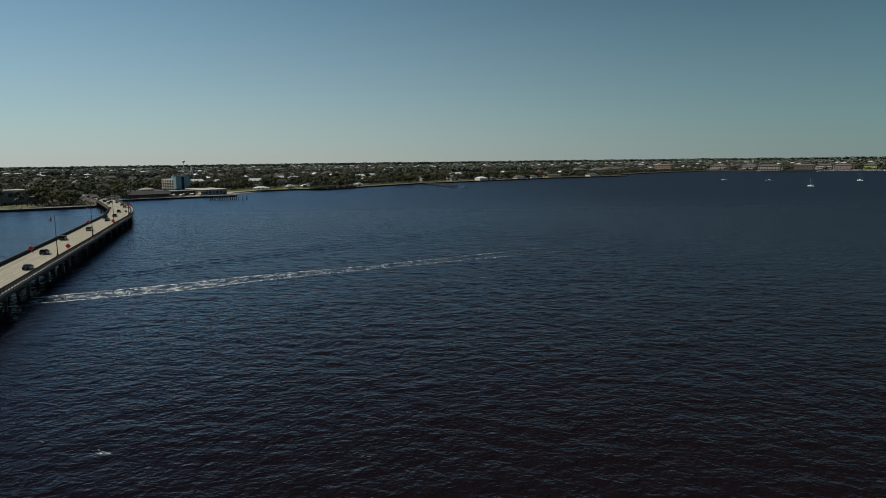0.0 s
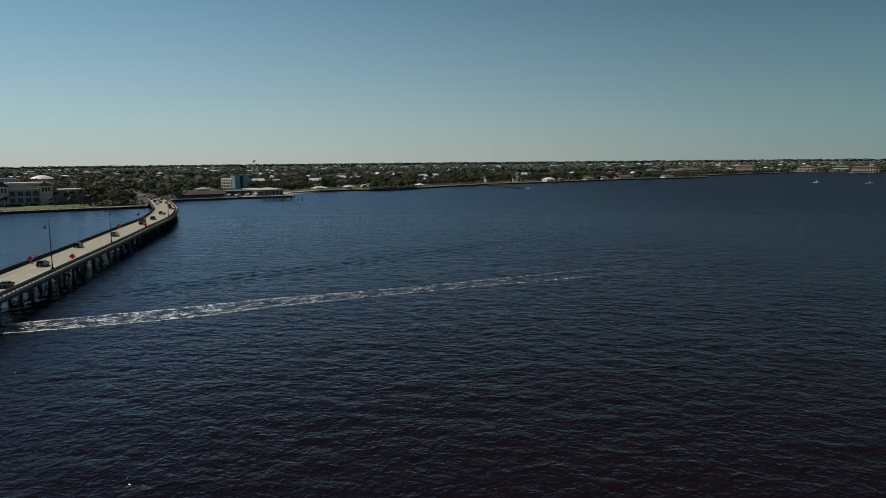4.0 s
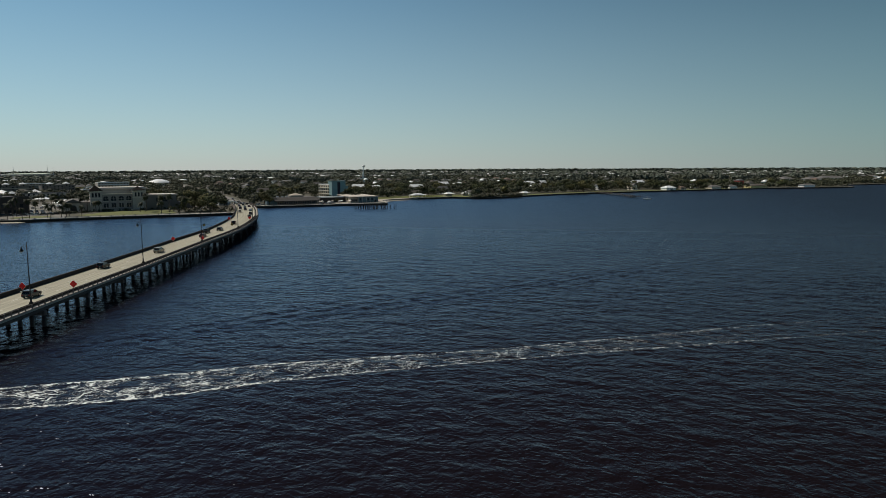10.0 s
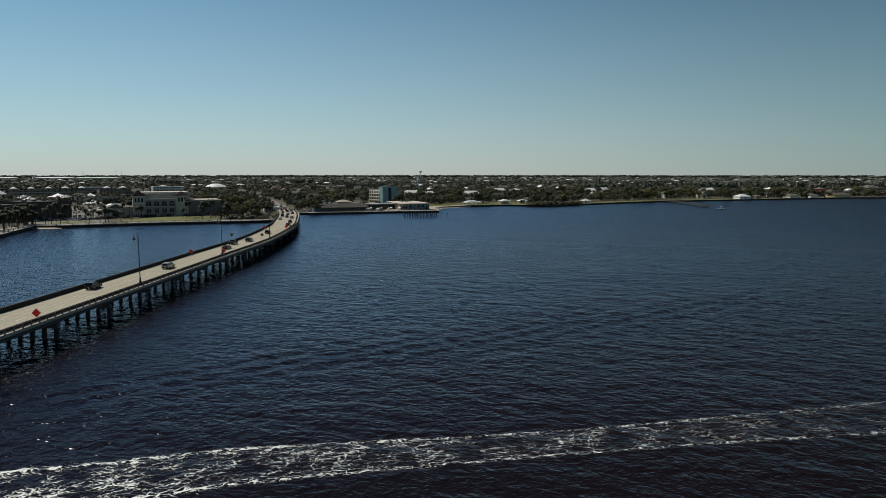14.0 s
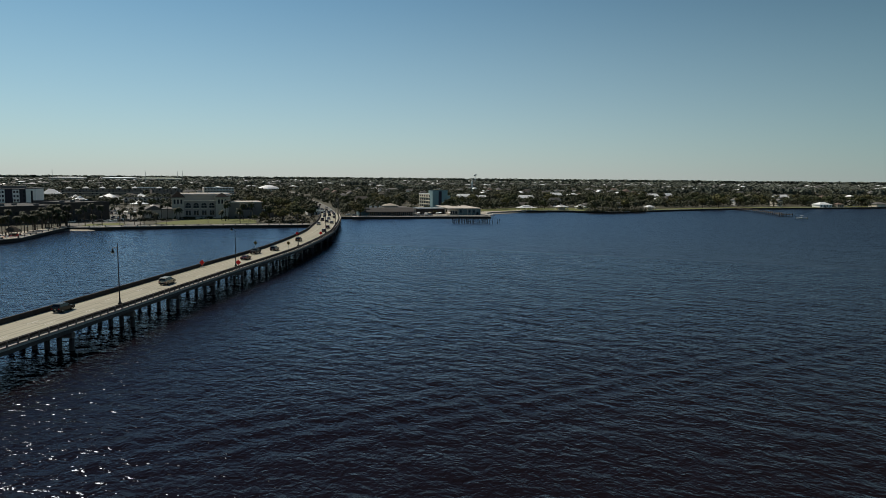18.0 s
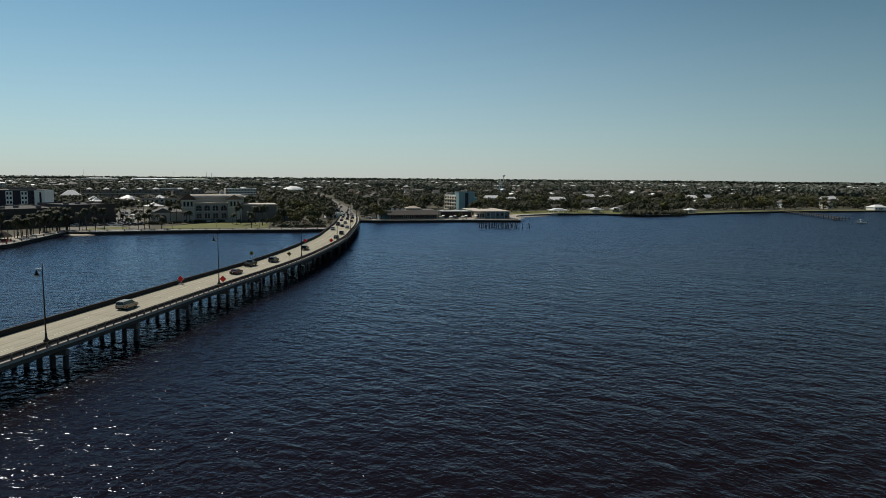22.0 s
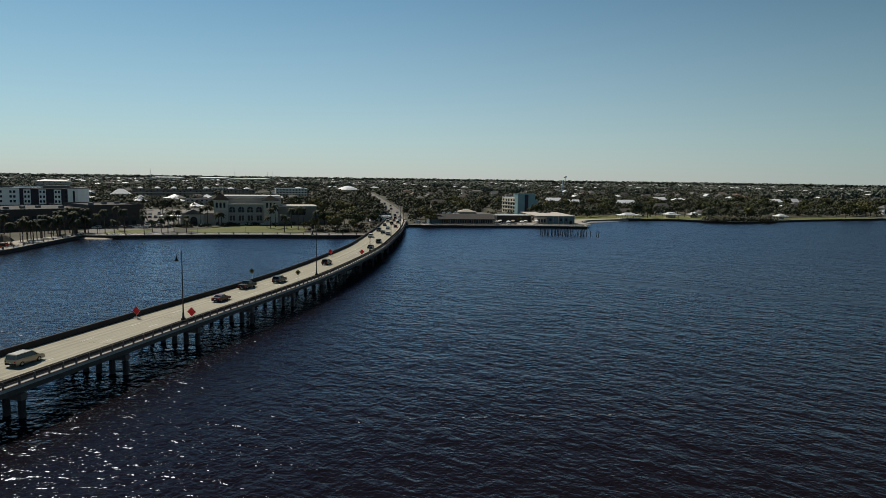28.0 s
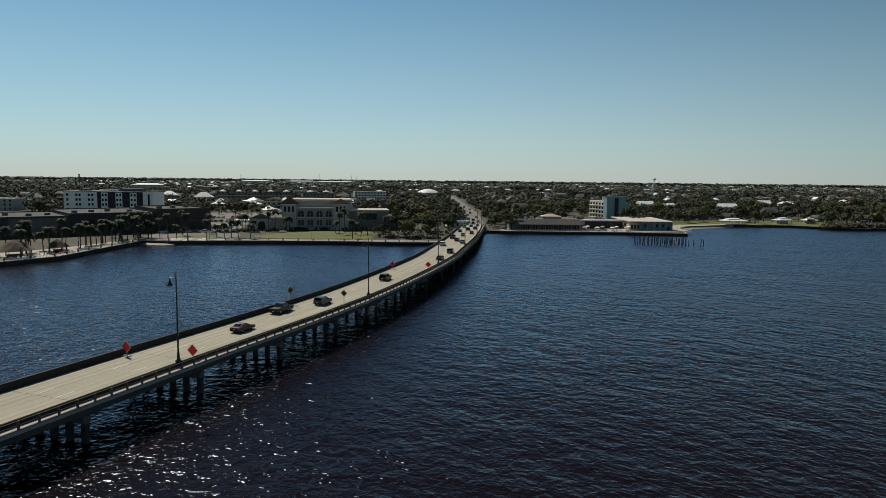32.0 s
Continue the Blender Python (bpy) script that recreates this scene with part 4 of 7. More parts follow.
# outlines (y along the car, nose at +y; z up): body, glass house, roof
CARS = {
    "sedan": dict(w=1.84, wheel=0.33, axles=(1.42, -1.38),
                  body=[(-2.38, 0.34), (-2.42, 0.62), (-2.36, 0.98), (-1.75, 1.04), (0.95, 0.98), (1.75, 0.86), (2.28, 0.72), (2.38, 0.5), (2.34, 0.28), (-2.2, 0.24)],
                  glass=[(-1.72, 1.0), (-1.05, 1.40), (0.05, 1.44), (0.95, 0.96)], roof=[(-1.02, 1.38), (-0.9, 1.46), (-0.05, 1.48), (0.08, 1.42)]),
    "suv": dict(w=1.94, wheel=0.38, axles=(1.45, -1.45),
                body=[(-2.36, 0.42), (-2.40, 0.75), (-2.34, 1.12), (-1.9, 1.16), (0.95, 1.14), (1.9, 1.05), (2.3, 0.9), (2.40, 0.6), (2.34, 0.36), (-2.2, 0.34)],
                glass=[(-2.28, 1.12), (-2.0, 1.66), (0.15, 1.70), (1.0, 1.12)], roof=[(-2.05, 1.64), (-1.95, 1.75), (0.0, 1.77), (0.2, 1.68)]),
    "pickup": dict(w=2.0, wheel=0.40, axles=(1.85, -1.75),
                   body=[(-2.85, 0.5), (-2.90, 0.8), (-2.88, 1.14), (-0.92, 1.14), (-0.9, 1.16), (1.25, 1.16), (2.4, 1.12), (2.85, 0.98), (2.92, 0.6), (2.86, 0.42), (-2.7, 0.42)],
                   glass=[(-0.88, 1.12), (-0.72, 1.78), (0.75, 1.80), (1.42, 1.14)], roof=[(-0.75, 1.76), (-0.68, 1.88), (0.62, 1.90), (0.8, 1.79)]),
    "van": dict(w=2.0, wheel=0.36, axles=(1.5, -1.5),
                body=[(-2.5, 0.40), (-2.55, 0.8), (-2.5, 1.12), (-1.9, 1.14), (1.35, 1.10), (2.2, 0.98), (2.5, 0.78), (2.55, 0.5), (2.5, 0.32), (-2.3, 0.32)],
                glass=[(-2.46, 1.1), (-2.3, 1.74), (0.6, 1.76), (1.55, 1.08)], roof=[(-2.32, 1.72), (-2.2, 1.83), (0.45, 1.85), (0.65, 1.74)]),
}


def vehicle(kind, mat, label):
    c = CARS[kind]
    h = c["w"] / 2
    root = thing(kind, pose(0, 0, 0), label, "van" if kind == "van" else ("pickup truck" if kind == "pickup" else "car"), group="cars on the bridge")
    part("body", Geo().prism(c["body"], -h, h, lambda z: 1.0 - 0.10 * abs(z - 0.7) ** 1.5), mat, root)
    belt = c["glass"][0][1]
    part("glasshouse", Geo().prism(c["glass"], -h * 0.95, h * 0.95, lambda z: 1.0 - 0.24 * max(z - belt, 0)), M_CARGLASS, root, "dark tinted windows")
    part("roof", Geo().prism(c["roof"], -h * 0.80, h * 0.80), mat, root)
    for sx in (-1, 1):
        y0, z0 = c["glass"][1]
        y1, z1 = c["glass"][3]
        # pillars
        part("pillar", Geo().tube((sx * h * 0.93, y1, z1), (sx * h * 0.80, c["glass"][2][0], c["glass"][2][1]), 0.045, 0.045, 5), mat, root)
        part("pillar", Geo().tube((sx * h * 0.93, c["glass"][0][0], belt), (sx * h * 0.80, y0, z0), 0.05, 0.05, 5), mat, root)
        part("mirror", Geo().bevel_box(sx * (h + 0.1) - 0.1, y1 - 0.45, belt, sx * (h + 0.1) + 0.1, y1 - 0.27, belt + 0.16, 0.03), mat, root)
        part("headlight", Geo().bevel_box(sx * h * 0.72 - 0.18, c["body"][-3][0] - 0.35, 0.62, sx * h * 0.72 + 0.18, c["body"][-3][0] - 0.02, 0.78, 0.03), M_HEAD, root, "clear headlight")
        part("tail_light", Geo().bevel_box(sx * h * 0.78 - 0.12, c["body"][1][0] - 0.02, 0.72, sx * h * 0.78 + 0.12, c["body"][1][0] + 0.18, 0.95, 0.02), M_TAIL, root, "red tail light")
        for ay in c["axles"]:
            r = c["wheel"]
            wheel = part("wheel", Geo().tube((sx * (h - 0.24), ay, r), (sx * (h + 0.01), ay, r), r, r, 14), M_TYRE, root, "black tyre")
            part("rim", Geo().tube((sx * (h - 0.05), ay, r), (sx * (h + 0.02), ay, r), r * 0.62, r * 0.55, 10), M_RIM, wheel, "alloy rim")
    part("front_bumper", Geo().bevel_box(-h * 0.93, c["body"][-2][0] - 0.35, 0.3, h * 0.93, c["body"][-2][0] + 0.1, 0.56, 0.06), M_BLACK, root)
    part("rear_bumper", Geo().bevel_box(-h * 0.93, c["body"][0][0] - 0.12, 0.36, h * 0.93, c["body"][0][0] + 0.3, 0.6, 0.06), M_BLACK, root)
    part("licence_plate", Geo().box(-0.16, c["body"][1][0] - 0.06, 0.62, 0.16, c["body"][1][0] - 0.02, 0.76), M_PAINT, root, "pale plain plate")
    if kind == "pickup":
        part("bed", Geo().box(-h * 0.84, -2.72, 1.12, h * 0.84, -1.0, 1.155), M_BLACK, root, "dark open load bed")
    return root


FLEET = [vehicle("suv", P_GREY, "dark grey sport utility vehicle driving on the bridge"), vehicle("sedan", P_RED, "dark red sedan driving on the bridge"),
         vehicle("pickup", P_BLACK, "black crew-cab pickup truck on the bridge"), vehicle("suv", P_WHITE, "white sport utility vehicle on the bridge"),
         vehicle("sedan", P_SILVER, "silver sedan driving on the bridge"), vehicle("sedan", P_BLACK, "black sedan driving on the bridge"),
         vehicle("suv", P_BLACK, "black sport utility vehicle on the bridge"), vehicle("van", P_TAN, "champagne minivan driving on the bridge"),
         vehicle("sedan", P_BLUE, "navy blue sedan driving on the bridge"), vehicle("pickup", P_SILVER, "silver pickup truck on the bridge")]
# (which, metres along, lane offset)
LANES = (2.9, 6.2, 9.5)
TRAFFIC = [(4, 176, 2), (0, 192, 1), (5, 252, 2), (5, 278, 0), (0, 312, 1), (6, 356, 2), (7, 392, 1), (1, 443.7, 1), (2, 460.6, 2), (0, 471.6, 1), (6, 509, 1), (5, 558, 0), (0, 580, 0), (3, 606, 2), (4, 619, 0), (5, 628, 1), (2, 640, 2), (4, 655, 1), (1, 668, 0), (8, 680, 2), (6, 694, 1), (0, 706, 0), (7, 720, 2), (5, 735, 1), (4, 748, 0), (9, 760, 2), (6, 775, 1), (8, 790, 2), (3, 806, 0), (0, 824, 1), (5, 842, 2), (4, 870, 0), (1, 898, 2), (6, 930, 1), (3, 960, 2), (8, 1000, 0), (2, 1050, 1), (4, 1100, 2), (0, 1160, 1)]
placed = set()
for which, s, lane in TRAFFIC:
    m = bridge_pose(s, LANES[lane], 0.03 if s > END_S + 45 else 0.006)
    if which in placed:
        copy_thing(FLEET[which], m)
    else:
        FLEET[which].matrix_basis = m
        placed.add(which)


# ---------------------------------------------------------------- plants
def leaf_blob(rng, g, c, rx, rz, count, size):
    """Many small bent leaf clumps over and inside an uneven crown."""
    for _ in range(count):
        d = Vector((rng.gauss(0, 1), rng.gauss(0, 1), rng.gauss(0, 1))).normalized()
        r = rng.uniform(0.72, 1.06)
        p = Vector(c) + Vector((d.x * rx * r, d.y * rx * r, d.z * rz * r))
        nrm = (d + Vector((rng.gauss(0, 0.35), rng.gauss(0, 0.35), 0.25 + rng.gauss(0, 0.3)))).normalized()
        a = nrm.cross(Vector((rng.gauss(0, 1), rng.gauss(0, 1), rng.gauss(0, 1)))).normalized()
        b = nrm.cross(a)
        s = size * rng.uniform(0.6, 1.3)
        k = len(g.v)
        g.v += [tuple(p - a * s), tuple(p - b * s * 0.75 - d * s * 0.15), tuple(p + a * s), tuple(p + b * s * 0.75 - d * s * 0.25)]
        g.f.append((k, k + 1, k + 2, k + 3))


def broadleaf(seed, height, spread, clumps, leaves):
    """Trunk with limbs, and a crown; two meshes."""
    rng = random.Random(seed)
    t, g = Geo(), Geo()
    fork = height * 0.38
    t.tube((0, 0, -0.2), (rng.uniform(-.2, .2), rng.uniform(-.2, .2), fork), height * 0.035, height * 0.025, 7)
    for k in range(clumps):
        a, r = 2 * math.pi * k / clumps + rng.uniform(-.4, .4), spread * rng.uniform(0.2, 0.62)
        c = Vector((r * math.cos(a), r * math.sin(a), height * rng.uniform(0.55, 0.82)))
        t.tube((0, 0, fork * 0.95), tuple(c), height * 0.018, height * 0.006, 5)
        leaf_blob(rng, g, c, spread * rng.uniform(0.32, 0.46), height * rng.uniform(0.15, 0.22), leaves, height * 0.062)
    leaf_blob(rng, g, (0, 0, height * 0.78), spread * 0.42, height * 0.21, leaves, height * 0.062)
    return t.mesh("trunk", M_BARK), g


def palm(seed, height):
    rng = random.Random(seed)
    t, g = Geo(), Geo()
    bx, by = rng.uniform(-.5, .5), rng.uniform(-.5, .5)
    pts = [Vector((bx * q * q, by * q * q, height * q)) for q in (0, .25, .5, .75, 1)]
    for i, (a, b) in enumerate(zip(pts, pts[1:])):
        t.tube(a - Vector((0, 0, 0.1)), b, 0.24 - 0.025 * i, 0.215 - 0.025 * i, 7)
    top = pts[-1]
    for k in range(22):
        a, lift, ln = 2 * math.pi * k / 22 + rng.uniform(-.15, .15), rng.uniform(-0.5, 1.05), rng.uniform(2.1, 2.9)
        d = Vector((math.cos(a), math.sin(a), 0))
        side = Vector((-d.y, d.x, 0))
        spine = [top + d * ln * q + Vector((0, 0, ln * (lift * q - 0.95 * q * q))) for q in (0.03, .28, .55, .8, 1.0)]
        k0 = len(g.v)
        for p, w in zip(spine, (0.1, 0.42, 0.5, 0.38, 0.05)):
            g.v += [tuple(p + side * w - Vector((0, 0, w * 0.45))), tuple(p), tuple(p - side * w - Vector((0, 0, w * 0.45)))]
        for i in range(4):
            for j in range(2):
                q = k0 + i * 3 + j
                g.f.append((q, q + 1, q + 4, q + 3))
    return t.mesh("trunk", M_PALMBARK, True), g.mesh("crown", M_PALM)


BROAD = [broadleaf(10 + k, h, w, c, n) for k, (h, w, c, n) in enumerate(((10, 6.0, 6, 46), (12, 6.5, 7, 46), (8, 5.0, 5, 44), (13, 8.0, 8, 46), (7, 4.2, 5, 36), (11, 5.0, 6, 40)))]
BROAD_CROWNS = [(g.mesh("crown", M_LEAF), g.mesh("crown", M_LEAF2)) for _, g in BROAD]
PALMS = [palm(40 + k, h) for k, h in enumerate((8.5, 10.0, 11.5, 7.0))]


def tree(x, y, k, olive, size, turn, z=GROUND):
    root = thing("tree", pose(x, y, z, 0, 0, turn) @ Matrix.Scale(size, 4), "olive-green leafy tree in the town" if olive else "dark green leafy tree in the town", "tree", group="town trees")
    part("trunk", BROAD[k][0], None, root)
    part("crown", BROAD_CROWNS[k][1 if olive else 0], None, root)


def palm_tree(x, y, k, size, turn, where, z=GROUND):
    root = thing("palm_tree", pose(x, y, z, 0, 0, turn) @ Matrix.Scale(size, 4), "slender palm with drooping green fronds " + where, "palm tree", group="palms " + where)
    part("trunk", PALMS[k][0], None, root)
    part("crown", PALMS[k][1], None, root)


KEEP_OUT = []         # circles (x, y, r) that trees and houses leave free


def is_free(x, y, r=0.0):
    return all((x - a) ** 2 + (y - b) ** 2 > (c + r) ** 2 for a, b, c in KEEP_OUT)


def avenue_gap(x, y):
    """Distance to the avenue and bridge line."""
    best = 1e9
    for p, d, s in LINE[400::12]:
        best = min(best, (p.x - d.y * 6 - x) ** 2 + (p.y + d.x * 6 - y) ** 2)
    return math.sqrt(best)


def inland(x, y):
    """Distance inland from the water's edge, negative on the water."""
    best, side = 1e9, 1
    for a, b in zip(SHORE, SHORE[1:]):
        ax, ay, dx, dy = a[0], a[1], b[0] - a[0], b[1] - a[1]
        t = min(max(((x - ax) * dx + (y - ay) * dy) / (dx * dx + dy * dy), 0), 1)
        ex, ey = x - ax - dx * t, y - ay - dy * t
        q = ex * ex + ey * ey
        if q < best - 1e-6:
            best, side = q, dx * ey - dy * ex
    return math.sqrt(best) * (1 if side > 0 else -1)


# ---------------------------------------------------------------- buildings
def window_part(parent, x, z, w, h, y=0.0, name="window", mat=None, arched=False, frame_mat=None):
    """A recessed pane with a frame on a front that faces -y."""
    if arched:
        n = 8
        pts = [(x - w / 2, z), (x + w / 2, z)] + [(x + w / 2 * math.cos(math.pi * i / n), z + h - w / 2 + w / 2 * math.sin(math.pi * i / n)) for i in range(n + 1)]
        g = Geo()
        k = len(pts)
        g.v = [(a, y - 0.03, b) for a, b in pts] + [(a, y + 0.1, b) for a, b in pts]
        g.f = [tuple(range(k))] + [(i, (i + 1) % k, k + (i + 1) % k, k + i) for i in range(k)]
    else:
        g = Geo().box(x - w / 2, y - 0.03, z, x + w / 2, y + 0.1, z + h)
    ob = part(name, g, mat or M_WINDOW, parent)
    if frame_mat:
        f = Geo()
        b = 0.12
        f.box(x - w / 2 - b, y - 0.08, z - b, x + w / 2 + b, y + 0.02, z).box(x - w / 2 - b, y - 0.08, z + h, x + w / 2 + b, y + 0.02, z + h + b)
        f.box(x - w / 2 - b, y - 0.08, z, x - w / 2, y + 0.02, z + h).box(x + w / 2, y - 0.08, z, x + w / 2 + b, y + 0.02, z + h)
        part("frame", f, frame_mat, ob)
    return ob


def hip_roof(w, d, z, rise, over=0.6, ridge=None):
    """A hipped roof over a w x d plan centred on the origin."""
    g = Geo()
    w, d = w / 2 + over, d / 2 + over
    r = max(w - d, 0.0) if ridge is None else ridge
    if w >= d:
        top = [(-r, 0, z + rise), (r, 0, z + rise)]
    else:
        r = d - w
        top = [(0, -r, z + rise), (0, r, z + rise)]
    g.v = [(-w, -d, z), (w, -d, z), (w, d, z), (-w, d, z), *top, (-w, -d, z - 0.25), (w, -d, z - 0.25), (w, d, z - 0.25), (-w, d, z - 0.25)]
    if w >= d:
        g.f = [(0, 1, 5, 4), (1, 2, 5), (2, 3, 4, 5), (3, 0, 4)]
    else:
        g.f = [(0, 1, 4), (1, 2, 5, 4), (2, 3, 5), (3, 0, 4, 5)]
    g.f += [(6, 7, 1, 0), (7, 8, 2, 1), (8, 9, 3, 2), (9, 6, 0, 3), (9, 8, 7, 6)]
    return g


def gable_roof(w, d, z, rise, over=0.5):
    g = Geo()
    w, d = w / 2 + over, d / 2 + over
    g.v = [(-w, -d, z), (w, -d, z), (w, d, z), (-w, d, z), (-w, 0, z + rise), (w, 0, z + rise), (-w, -d, z - 0.25), (w, -d, z - 0.25), (w, d, z - 0.25), (-w, d, z - 0.25)]
    g.f = [(0, 1, 5, 4), (2, 3, 4, 5), (0, 4, 3), (1, 2, 5), (6, 7, 1, 0), (7, 8, 2, 1), (8, 9, 3, 2), (9, 6, 0, 3), (9, 8, 7, 6)]
    return g


def flat_roof(w, d, z, wall=0.5):
    """A flat roof behind a low parapet."""
    g = Geo()
    w, d, b = w / 2 + 0.05, d / 2 + 0.05, 0.3
    g.box(-w, -d, z - 0.2, w, -d + b, z + wall).box(-w, d - b, z - 0.2, w, d, z + wall).box(-w, -d + b, z - 0.2, -w + b, d - b, z + wall).box(w - b, -d + b, z - 0.2, w, d - b, z + wall)
    g.box(-w + b, -d + b, z - 0.2, w - b, d - b, z + 0.05)
    return g


def front_grid(parent, w, d, floors, cols, wmat=None, win=(1.4, 1.5), side=True, base=0.0, storey=3.1, frame_mat=None):
    """Windows on the front (-y) and, if wanted, on both flanks."""
    for r in range(floors):
        z = base + r * storey + 0.95
        for c in range(cols):
            x = -w / 2 + w * (c + 0.5) / cols
            window_part(parent, x, z, win[0], win[1], -d / 2, frame_mat=frame_mat)
    if side:
        n = max(1, int(d / 5))
        for r in range(floors):
            for c in range(n):
                y = -d / 2 + d * (c + 0.5) / n
                for sx in (-1, 1):
                    part("window", Geo().box(sx * w / 2 - 0.06, y - win[0] / 2, base + r * storey + 0.95, sx * w / 2 + 0.06, y + win[0] / 2, base + r * storey + 0.95 + win[1]), M_WINDOW, parent)


def house(x, y, turn, w, d, floors, wall_mat, roof_mat, roof="hip", rise=2.2, label="", category="house", cols=4, windows=True, storey=3.0):
    root = thing("house", pose(x, y, GROUND, 0, 0, turn), label, category, group="houses of the town")
    h = floors * storey
    part("wall", Geo().box(-w / 2, -d / 2, -0.2, w / 2, d / 2, h), wall_mat, root)
    r = {"hip": hip_roof, "gable": gable_roof}.get(roof)
    part("roof", r(w, d, h + 0.26, rise) if r else flat_roof(w, d, h), roof_mat, root)
    if roof == "gable":
        for sx in (-1, 1):
            part("gable_end", Geo().prism([(-d / 2, h), (d / 2, h), (0, h + rise * 0.9)], sx * w / 2 - 0.1, sx * w / 2 + 0.1), wall_mat, root)
    if windows:
        front_grid(root, w, d, floors, cols, win=(1.5, 1.4), side=False, storey=storey)
        part("door", Geo().box(-0.55, -d / 2 - 0.05, 0.0, 0.55, -d / 2 + 0.05, 2.1), M_BROWNROOF, root)
    KEEP_OUT.append((x, y, max(w, d) * 0.55 + 1.0))
    return root


def turn_of(dx, dy):
    """Degrees that bring a front's own x axis onto (dx, dy)."""
    return math.degrees(math.atan2(dy, dx))


# the event hall: two towers, a tall hall with arched windows, side wings
def event_hall():
    c = ev(0, 0)
    m = pose(c[0], c[1], GROUND, 0, 0, turn_of(EU.x, EU.y))
    root = thing("event_hall", m, "pale grey event hall with two square towers and arched windows", "event hall")

    def block(name, x0, x1, y0, y1, h, mat=M_STONE):
        return part(name, Geo().box(x0, y0, -0.2, x1, y1, h), mat, root)

    for name, x0, x1 in (("tower", 0.0, 8.0), ("tower", 29.2, 38.0)):
        block(name, x0, x1, -0.8, 8.0, 15.0)
        cx, w = (x0 + x1) / 2, x1 - x0
        g = hip_roof(w, 8.8, 15.3, 4.2 if x0 < 4 else 3.0, 0.9)
        part("tower_roof", g, M_DARKROOF, root, "dark hipped tower roof", m=pose(cx, 3.6, 0))
        part("cornice", Geo().box(x0 - 0.4, -1.2, 14.6, x1 + 0.4, 8.4, 15.05), M_WHITE, root)
        part("string_course", Geo().box(x0 - 0.15, -0.95, 9.6, x1 + 0.15, 8.1, 9.95), M_CREAM, root)
        for k in range(3):
            window_part(root, cx + (k - 1) * 2.2, 10.6, 1.25, 3.2, -0.8, "louvre", arched=True)
    block("hall_front", 8.0, 29.2, 0.6, 6.0, 12.6, M_HALLGREY)
    part("terrace_cap", Geo().box(7.9, 0.2, 12.55, 29.3, 1.2, 13.1), M_CREAM, root, "pale terrace parapet")
    block("hall_upper", 4.0, 40.0, 8.0, 34.0, 16.2)
    part("hall_roof", Geo().box(2.6, 6.6, 16.2, 41.4, 35.4, 16.75).box(3.6, 7.6, 16.75, 40.4, 34.4, 17.6, 0.96), M_STONE, root, "flat pale roof with deep eaves")
    part("upper_band", Geo().box(3.9, 7.85, 14.2, 40.1, 34.0, 14.7), M_CREAM, root)
    for k in range(4):
        x = 8.0 + 21.2 * (k + 0.5) / 4
        window_part(root, x, 7.6, 3.6, 3.6, 0.6, "arched_window", arched=True, frame_mat=None)
        part("arch_trim", Geo().box(x - 2.1, 0.35, 7.2, x + 2.1, 0.62, 7.55), M_CREAM, root)
        for dx in (-0.85, 0.85):
            window_part(root, x + dx, 2.6, 1.5, 3.2, 0.6, "tall_window", frame_mat=M_STONE)
        part("mullion", Geo().box(x - 0.08, 0.5, 7.6, x + 0.08, 0.6, 11.1).box(x - 1.8, 0.5, 9.2, x + 1.8, 0.6, 9.35), M_STONE, root)
    part("base_course", Geo().box(7.9, 0.3, -0.2, 29.3, 0.7, 0.9), M_CREAM, root)
    block("wing", 38.0, 61.5, 1.5, 24.0, 11.0, M_TAUPE)
    part("wing_roof", Geo().box(37.8, 1.0, 11.0, 62.0, 24.5, 11.7).box(38.6, 1.8, 11.7, 61.2, 23.6, 11.75), M_STONE, root, "flat pale roof of the wing")
    window_part(root, 50.5, 6.0, 8.4, 3.2, 1.5, "ribbon_window")
    block("service_wing", 61.5, 76.0, 4.0, 16.0, 5.0, M_TAUPE)
    part("service_roof", Geo().box(61.4, 3.7, 5.0, 76.3, 16.3, 5.5), M_GREYROOF, root)
    # portico wing
    block("foyer", -19.0, 0.0, 3.0, 18.0, 6.8)
    part("foyer_roof", hip_roof(19.0, 15.0, 7.1, 2.6, 0.8), M_GREYROOF, root, m=pose(-9.5, 10.5, 0))
    part("portico", Geo().box(-17.0, -1.5, -0.2, -6.0, 3.0, 6.6), M_STONE, root)
    part("portico_roof", gable_roof(5.5, 11.6, 6.9, 2.8), M_GREYROOF, root, m=pose(-11.5, 0.8, 0, 0, 0, 90))
    part("pediment", Geo().prism([(-5.6, 6.6), (5.6, 6.6), (0.0, 9.3)], -0.15, 0.15), M_STONE, root, m=pose(-11.5, -1.75, 0, 0, 0, 90))
    window_part(root, -11.5, 0.0, 4.2, 5.2, -1.5, "entrance_arch", arched=True)
    for k in range(4):
        part("column", Geo().lathe([(0.35, 0.0), (0.3, 0.4), (0.27, 4.6), (0.38, 5.0)], 10, (-30 + k * 3.6, 3.0, 0)), M_CREAM, root, smooth=True)
    part("pergola_roof", Geo().box(-31.0, 2.0, 5.0, -18.4, 9.0, 5.5), M_WHITE, root)
    for u in range(-30, 80, 10):
        p = ev(u, 12)
        KEEP_OUT.append((p[0], p[1], 17))
    for u in range(0, 70, 10):
        for nn in (-18, -42):
            p = ev(u, nn)
            KEEP_OUT.append((p[0], p[1], 18))
    for u in range(-110, 60, 12):
        for nn in range(50, 200, 16):
            if (u * 7 + nn * 3) % 5:
                p = ev(u, nn)
                KEEP_OUT.append((p[0], p[1], 9))
